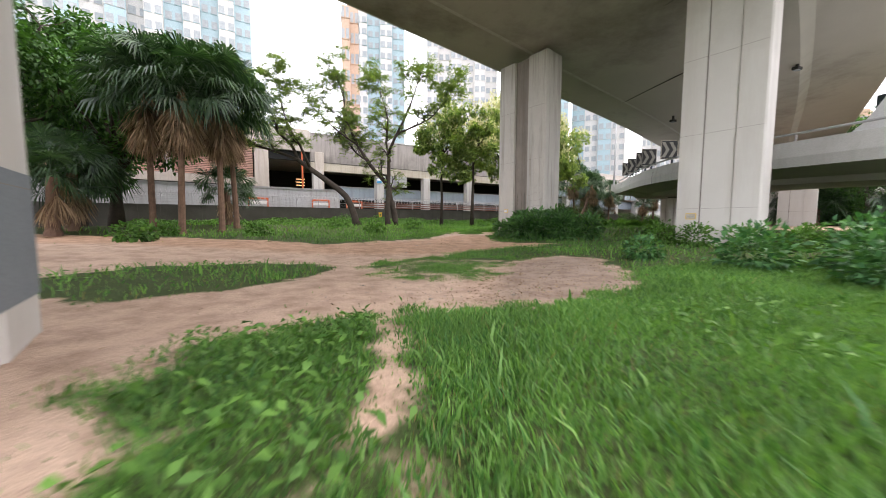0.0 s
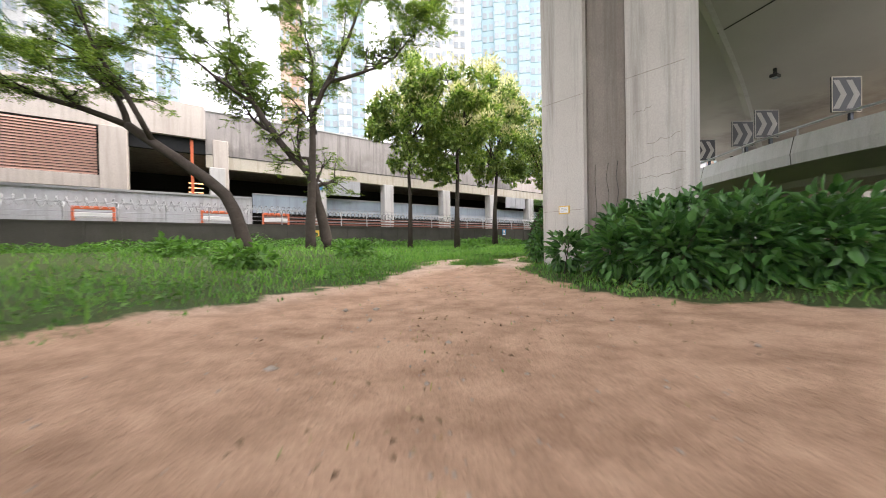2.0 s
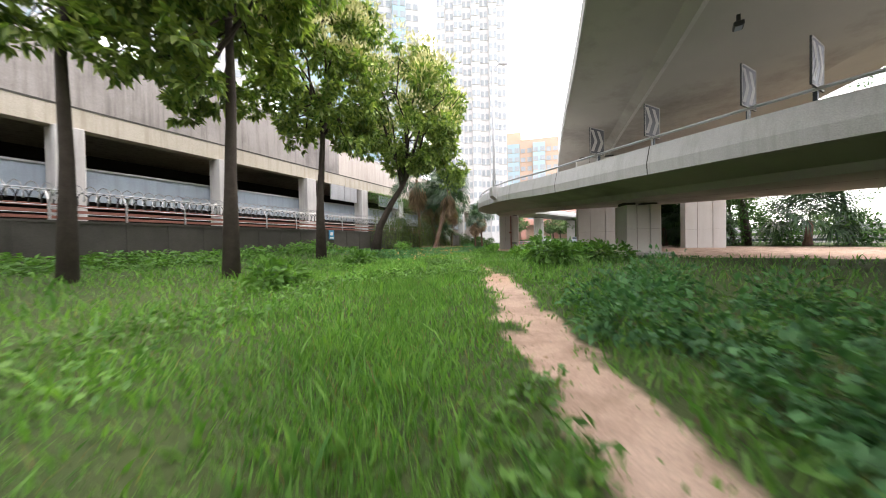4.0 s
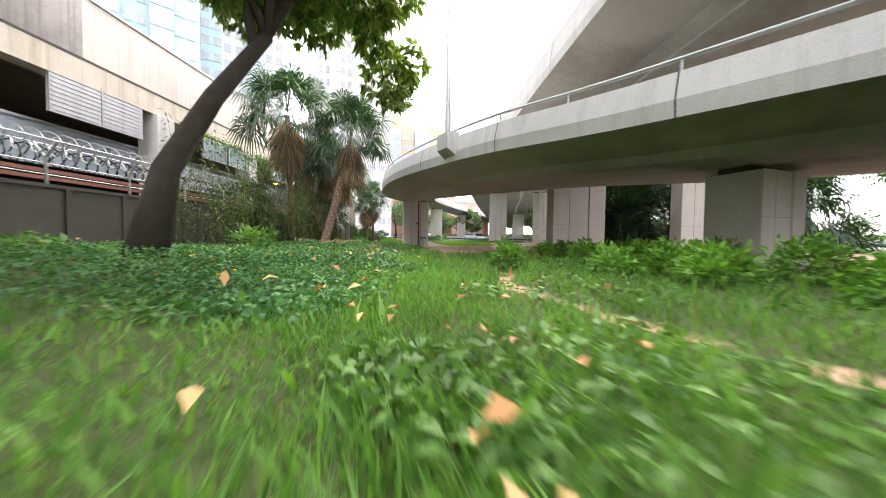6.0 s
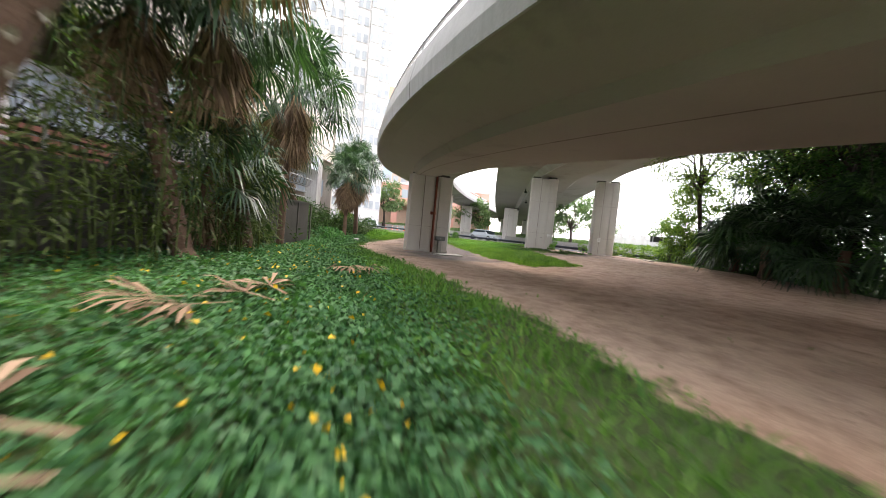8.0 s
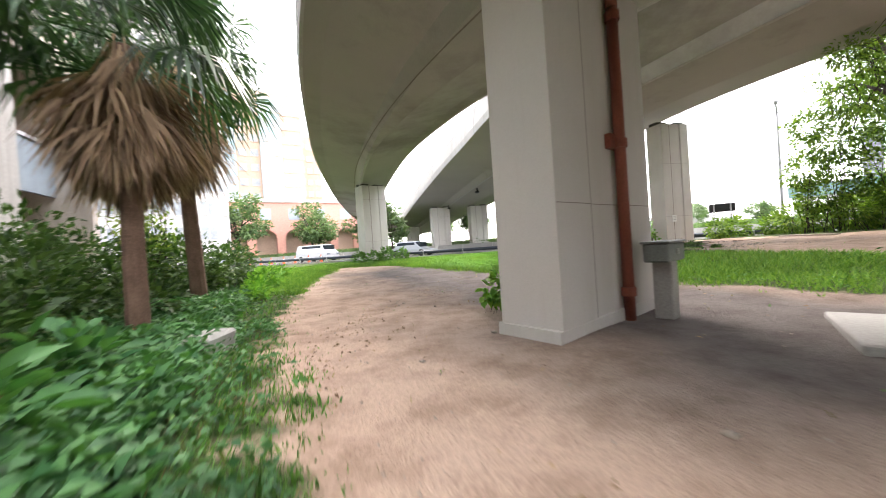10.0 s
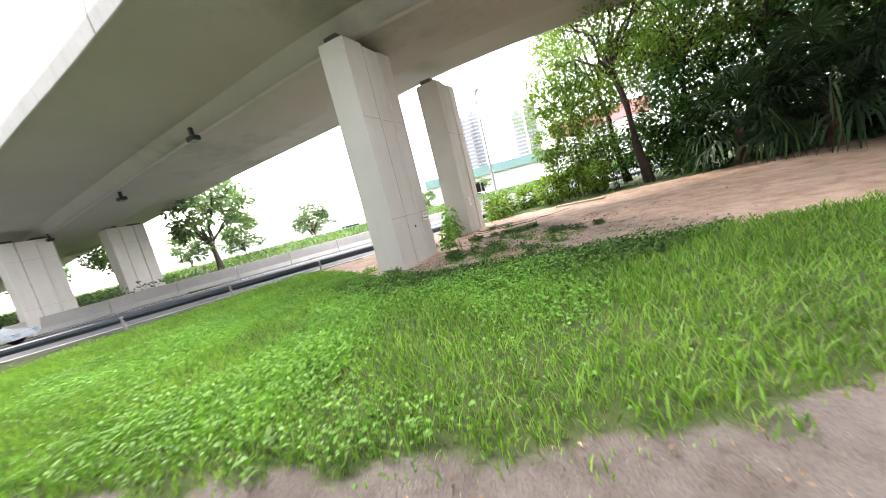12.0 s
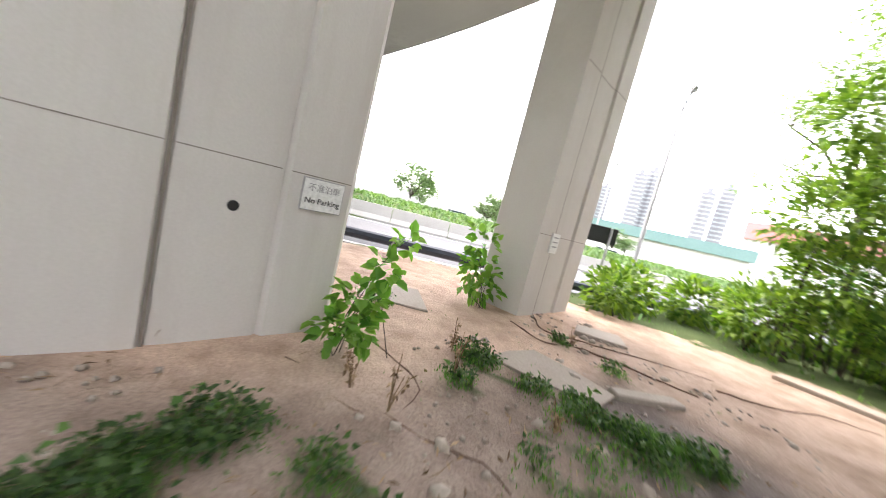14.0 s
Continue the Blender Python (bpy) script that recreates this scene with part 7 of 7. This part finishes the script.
def thin_in_cover(x, y, seed):
    return ~on_verge(x, y) & (~in_cover(x, y) | (np.random.default_rng(seed).uniform(0, 1, len(x)) < 0.15))


blades("grass", "thick green uncut grass beside the trodden tracks", GRASS, 370000, 1.6, 0.06, 0.009, 201, zone=lambda x, y: ~sun_tinted(x, y) & thin_in_cover(x, y, 5))
# beyond the deck edge the blades take the sun-brightened colour
blades("grass", "pale green grass beside the trail, sunlight in its colour", SUN_TINT_GRASS, 300000, 1.7, 0.07, 0.009, 207, zone=lambda x, y: sun_tinted(x, y) & thin_in_cover(x, y, 5))
blades("meadow_grass", "green grass spreading farther from the tracks", GRASS, 110000, 6.0, 0.09, 0.015, 202, zone=lambda x, y: ~sun_tinted(x, y) & thin_in_cover(x, y, 6))
blades("meadow_grass", "meadow grass between the trail and the wall, sunlight in its colour", SUN_TINT_GRASS, 170000, 5.0, 0.1, 0.015, 208, zone=lambda x, y: sun_tinted(x, y) & thin_in_cover(x, y, 6))
# verge blades are coloured as if in full sun
blades("verge_grass", "bright lime-green verge grass with sunlight in its colour", SUN_TINT_LIME, 280000, 0, 0.12, 0.014, 204, zone=lambda x, y: on_verge(x, y) & (poly_depth(x, y, PATCHY) < 0.1), box=(28, 50, 40, 58))
blades("grass", "dense green grass before the earth tracks", GRASS, 105000, 0, 0.085, 0.012, 206, box=(-2, 7.5, 0, 6.5))
blades("thin_grass", "short worn grass between the tracks", GRASS, 60000, 0, 0.055, 0.007, 210, zone=lambda x, y: poly_depth(x, y, THIN) > -0.4, box=(-2, 2.6, 5.0, 8.8))
blades("verge_grass", "bright green grass strip beside the road", SUN_TINT_LIME, 70000, 0, 0.13, 0.016, 209, box=(36, 48, 55, 60.5))
blades("weed_tufts", "short tufts of grass in the worn earth", GRASS, 180000, 0, 0.09, 0.009, 205, zone=lambda x, y: ~on_verge(x, y) | (poly_depth(x, y, PATCHY) > -0.2), box=(37.4, 46, 41.5, 48.4))
blades("dry_grass", "sparse dry straw-coloured grass at track edges", DRY_GRASS, 20000, 2.2, 0.09, 0.007, 203, limit=0.72)


def low_leaves(name, label, material, count, spread, leaf, height, seed, zone, category="ground cover", box=None):
    rng = np.random.default_rng(seed)
    x, y, r = scatter(count, box, rng) if box else sprinkle(count, spread, rng)
    keep = (earth_at(x, y) + rng.normal(0, 0.09, len(x)) < 0.4) & zone(x, y)
    x, y = x[keep], y[keep]
    far = 1 + 0.03 * r[keep]
    a = rng.uniform(0, 2 * math.pi, len(x))
    lift = height * rng.uniform(0.15, 1.0, len(x)) * (1 + 0.6 * patchiness(x, y, 1.1, 9.0))
    p = np.stack([x, y, ground_z(x, y) + lift], 1)
    d = np.stack([np.cos(a), np.sin(a), rng.uniform(-0.1, 0.5, len(x))], 1)
    v, f = leaf_cloud(p, d, leaf[0], leaf[1], rng, 0.05)
    return tagged(raw_mesh(name, v, f, material), label, category, kind="stuff")


low_leaves("ground_cover", "creeping dark green ground cover with small leaves", COVER, 560000, 2.4, (0.066, 0.04), 0.15, 211, lambda x, y: in_cover(x, y) & ~on_verge(x, y))
low_leaves("clover", "bright green clover-like leaves on the verge", LIME_COVER, 110000, 0, (0.05, 0.034), 0.15, 214, lambda x, y: (poly_depth(x, y, COVER_2) + np.random.default_rng(9).normal(0, 0.35, len(x)) > 0.0) & (patchiness(x, y, 0.6, 31.0) + np.random.default_rng(8).normal(0, 0.25, len(x)) > 0.05), box=(36.8, 46.2, 46.2, 53.2))
low_leaves("ground_cover", "dark creeping plants beneath the fan palms", COVER, 140000, 0, (0.11, 0.06), 0.2, 216, lambda x, y: poly_depth(x, y, COVER_ZONE) > -0.15, box=(25, 38, 49.5, 60))
low_leaves("sparse_weeds", "small dark weeds in the worn earth", TANGLE, 110000, 0, (0.05, 0.03), 0.08, 215, lambda x, y: (poly_depth(x, y, PATCHY) > -0.6) | ((x > 41.6) & (y < 46.4)), box=(37.4, 46, 41.5, 48.4))
low_leaves("low_weeds", "scattered low broad-leaved weeds in the grass", WEED, 120000, 3.0, (0.085, 0.045), 0.13, 212, lambda x, y: (~in_cover(x, y)) & (poly_depth(x, y, THIN) < -0.3) & (patchiness(x, y, 0.5, 21.0) > 0.12))
low_leaves("yellow_flowers", "small yellow flowers in the ground cover", FLOWER, 4500, 1.8, (0.05, 0.045), 0.2, 213, lambda x, y: poly_depth(x, y, COVER_ZONE) > 0, "flowers")


def litter(name, label, material, count, spread, leaf, seed, zone, lift=0.02, category="leaf litter"):
    rng = np.random.default_rng(seed)
    x, y, r = sprinkle(count, spread, rng)
    keep = zone(x, y)
    x, y = x[keep], y[keep]
    a = rng.uniform(0, 2 * math.pi, len(x))
    p = np.stack([x, y, ground_z(x, y) + lift * rng.uniform(0.5, 1.5, len(x))], 1)
    d = np.stack([np.cos(a), np.sin(a), np.full(len(x), 0.12)], 1)
    v, f = leaf_cloud(p, d, leaf[0], leaf[1], rng, 0.0, 0.4)
    return tagged(raw_mesh(name, v, f, material), label, category, kind="stuff")


litter("fallen_leaves", "large orange-brown fallen leaves lying on the growth", FALLEN, 800, 1.5, (0.105, 0.055), 221, lambda x, y: (poly_depth(x, y, COVER_ZONE) > -3.0) & (x < 17), 0.16)
litter("leaf_litter", "dry brown leaf scraps on the bare earth", DEAD_FROND, 9000, 1.8, (0.045, 0.02), 222, lambda x, y: (earth_at(x, y) > 0.35) & (patchiness(x, y, 0.8, 4.0) > 0.05), -0.02)
litter("leaf_litter", "thick dry leaf litter on the worn patch", DEAD_FROND, 110000, 2.0, (0.04, 0.016), 223, lambda x, y: poly_depth(x, y, LITTER_PATCH) > -0.3, -0.01)

litter("leaf_litter", "dry stalks and leaf scraps among the sparse weeds", DEAD_FROND, 140000, 2.4, (0.07, 0.016), 224, lambda x, y: (poly_depth(x, y, PATCHY) > -0.5) & (patchiness(x, y, 1.1, 14.0) > -0.1), -0.01)
litter("twigs", "thin brown twigs lying on the bare earth", DEAD_FROND, 5000, 2.4, (0.2, 0.008), 225, lambda x, y: (x > 39) & (poly_depth(x, y, VERGE) < -0.4), -0.02, "twigs")


def pebbles():
    rng = np.random.default_rng(231)
    x, y, r = sprinkle(5000, 1.6, rng)
    keep = earth_at(x, y) > 0.6
    x, y = x[keep], y[keep]
    n = len(x)
    s = rng.uniform(0.004, 0.014, n) * (1 + 2 * (rng.uniform(0, 1, n) > 0.97))
    octa = np.array([(1, 0, 0), (0, 1, 0), (-1, 0, 0), (0, -1, 0), (0, 0, 0.7), (0, 0, -0.7)])
    v = octa[None] * s[:, None, None] * rng.uniform(0.7, 1.3, (n, 6, 1)) + np.stack([x, y, ground_z(x, y) - 0.045], 1)[:, None]
    f = np.array([(0, 1, 4), (1, 2, 4), (2, 3, 4), (3, 0, 4), (1, 0, 5), (2, 1, 5), (3, 2, 5), (0, 3, 5)])
    f = (np.arange(n)[:, None, None] * 6 + f[None]).reshape(-1, 3)
    return tagged(raw_mesh("pebbles", v.reshape(-1, 3), f, SUNK_SLAB), "small pale pebbles on the earth", "pebbles", kind="stuff")


pebbles()


def rubble():
    """Small broken stones on the patchy ground beside the pier."""
    rng = np.random.default_rng(233)
    x, y = rng.uniform(37.4, 46, 2600), rng.uniform(41.0, 48.4, 2600)
    keep = (np.maximum(poly_depth(x, y, PATCHY), poly_depth(x, y, SHADY)) > -0.6) & (earth_at(x, y) > 0.5) & (patchiness(x, y, 1.1, 14.0) > -0.25)
    x, y = x[keep], y[keep]
    n = len(x)
    s = rng.uniform(0.008, 0.022, n) * (1 + 1.6 * (rng.uniform(0, 1, n) > 0.9))
    cube = np.array([(-1, -1, -0.6), (1, -1, -0.6), (1, 1, -0.6), (-1, 1, -0.6), (-0.7, -0.7, 0.6), (0.8, -0.6, 0.5), (0.6, 0.8, 0.6), (-0.8, 0.6, 0.45)])
    a = rng.uniform(0, 6.28, n)
    v = cube[None] * s[:, None, None] * rng.uniform(0.6, 1.3, (n, 8, 3))
    v = np.stack([v[..., 0] * np.cos(a)[:, None] - v[..., 1] * np.sin(a)[:, None], v[..., 0] * np.sin(a)[:, None] + v[..., 1] * np.cos(a)[:, None], v[..., 2]], -1)
    v += np.stack([x, y, ground_z(x, y) - 0.045], 1)[:, None]
    f = np.array([(3, 2, 1, 0), (4, 5, 6, 7), (0, 1, 5, 4), (1, 2, 6, 5), (2, 3, 7, 6), (3, 0, 4, 7)])
    f = (np.arange(n)[:, None, None] * 8 + f[None]).reshape(-1, 4)
    return tagged(raw_mesh("rubble", v.reshape(-1, 3), f, SUNK_SLAB), "small broken stones on the worn ground", "stones", kind="stuff")


rubble()


def dead_frond(x, y, yaw, seed):
    rng = np.random.default_rng(seed)
    ob = thing("fallen_frond", "dry fallen fan-palm frond on the ground cover", "fallen frond", (x, y, gz(x, y) + 0.12), yaw, "fallen fronds")
    v, f = [], []
    fan(rng, (0, 0, 0.05), (1, 0, 0.05), 0.35, 0.5, 16, 0.35, v, f, arc=150)
    fan(rng, (-0.1, 0.15, 0.03), (0.9, 0.4, 0.1), 0.3, 0.42, 14, 0.3, v, f, arc=130)
    tagged(raw_mesh("frond_blade", v, f, DEAD_FROND, ob), kind="stuff")


for i, (x_, y_, yaw_) in enumerate(((16.8, 41.2, 200), (17.3, 40.8, 120), (18.4, 42.2, 160), (18.9, 42.0, 80), (21.2, 43.4, 210), (16.2, 42.4, 30), (30.2, 53.3, 140))):
    dead_frond(x_, y_, yaw_, 240 + i)


def dry_weed(x, y, h, seed):
    """A dead weed: a few thin stalks with small dry leaves."""
    rng = np.random.default_rng(seed)
    ob = thing("dry_weed", "thin dead weed stalks rising from bare earth", "weed", (x, y, gz(x, y) - 0.06), 0, "dead weeds")
    bm, pts = bmesh.new(), []
    for i in range(5):
        a = rng.uniform(0, 6.28)
        l = rng.uniform(0.05, 0.3) * h
        t = h * rng.uniform(0.5, 1.0)
        line = [(0, 0, 0), (0.3 * l * math.cos(a), 0.3 * l * math.sin(a), 0.5 * t), (l * math.cos(a), l * math.sin(a), t)]
        add_tube(bm, line, [0.005, 0.004, 0.002], 4, cap=False)
        for k in range(6):
            q = 0.3 + 0.7 * rng.uniform()
            pts.append((l * q * math.cos(a), l * q * math.sin(a), t * q))
    part("stalk", bm, DEAD_FROND, ob)
    v, f = leaf_cloud(np.array(pts), rng.normal(0, 1, (len(pts), 3)), 0.05, 0.02, rng, 0.2)
    tagged(raw_mesh("dry_leaf", v, f, DEAD_FROND, ob), kind="stuff")


for i, (x_, y_, h_) in enumerate(((42.72, 44.7, 0.42), (42.95, 44.9, 0.3), (43.1, 44.1, 0.4), (43.6, 43.9, 0.35), (42.5, 43.6, 0.25), (41.4, 44.2, 0.3), (43.9, 42.2, 0.3), (40.6, 46.4, 0.3))):
    dry_weed(x_, y_, h_, 260 + i)


def root(points, r):
    ob = thing("surface_root", "bare brown root creeping over the earth", "root")
    line = [(x + 0.02 * noise.noise((9 * x, 9 * y, 1)), y + 0.02 * noise.noise((9 * x, 9 * y, 5)), gz(x, y) - 0.045 + 0.012 * noise.noise((5 * x, 5 * y, 2))) for x, y in smooth_line(points, 0.12)]
    part("root_strand", tube_bm(line, [0.6 * r * (1 - 0.6 * i / len(line)) for i in range(len(line))], 6), PALM_BARK, ob, smooth=True)


root([(43.3, 45.3), (42.95, 44.95), (42.75, 44.75), (42.5, 44.55), (42.3, 44.25), (42.1, 44.2)], 0.016)
root([(43.6, 44.6), (43.1, 44.4), (42.85, 44.5), (42.6, 44.8)], 0.012)
root([(44.6, 42.6), (44.0, 42.5), (43.85, 42.0), (43.4, 41.7), (42.9, 41.4)], 0.03)
root([(44.9, 42.0), (44.4, 42.2), (44.1, 41.8), (43.7, 41.2), (43.2, 40.6)], 0.02)
root([(43.0, 40.9), (42.7, 40.5), (42.5, 39.8), (42.2, 39.5)], 0.014)
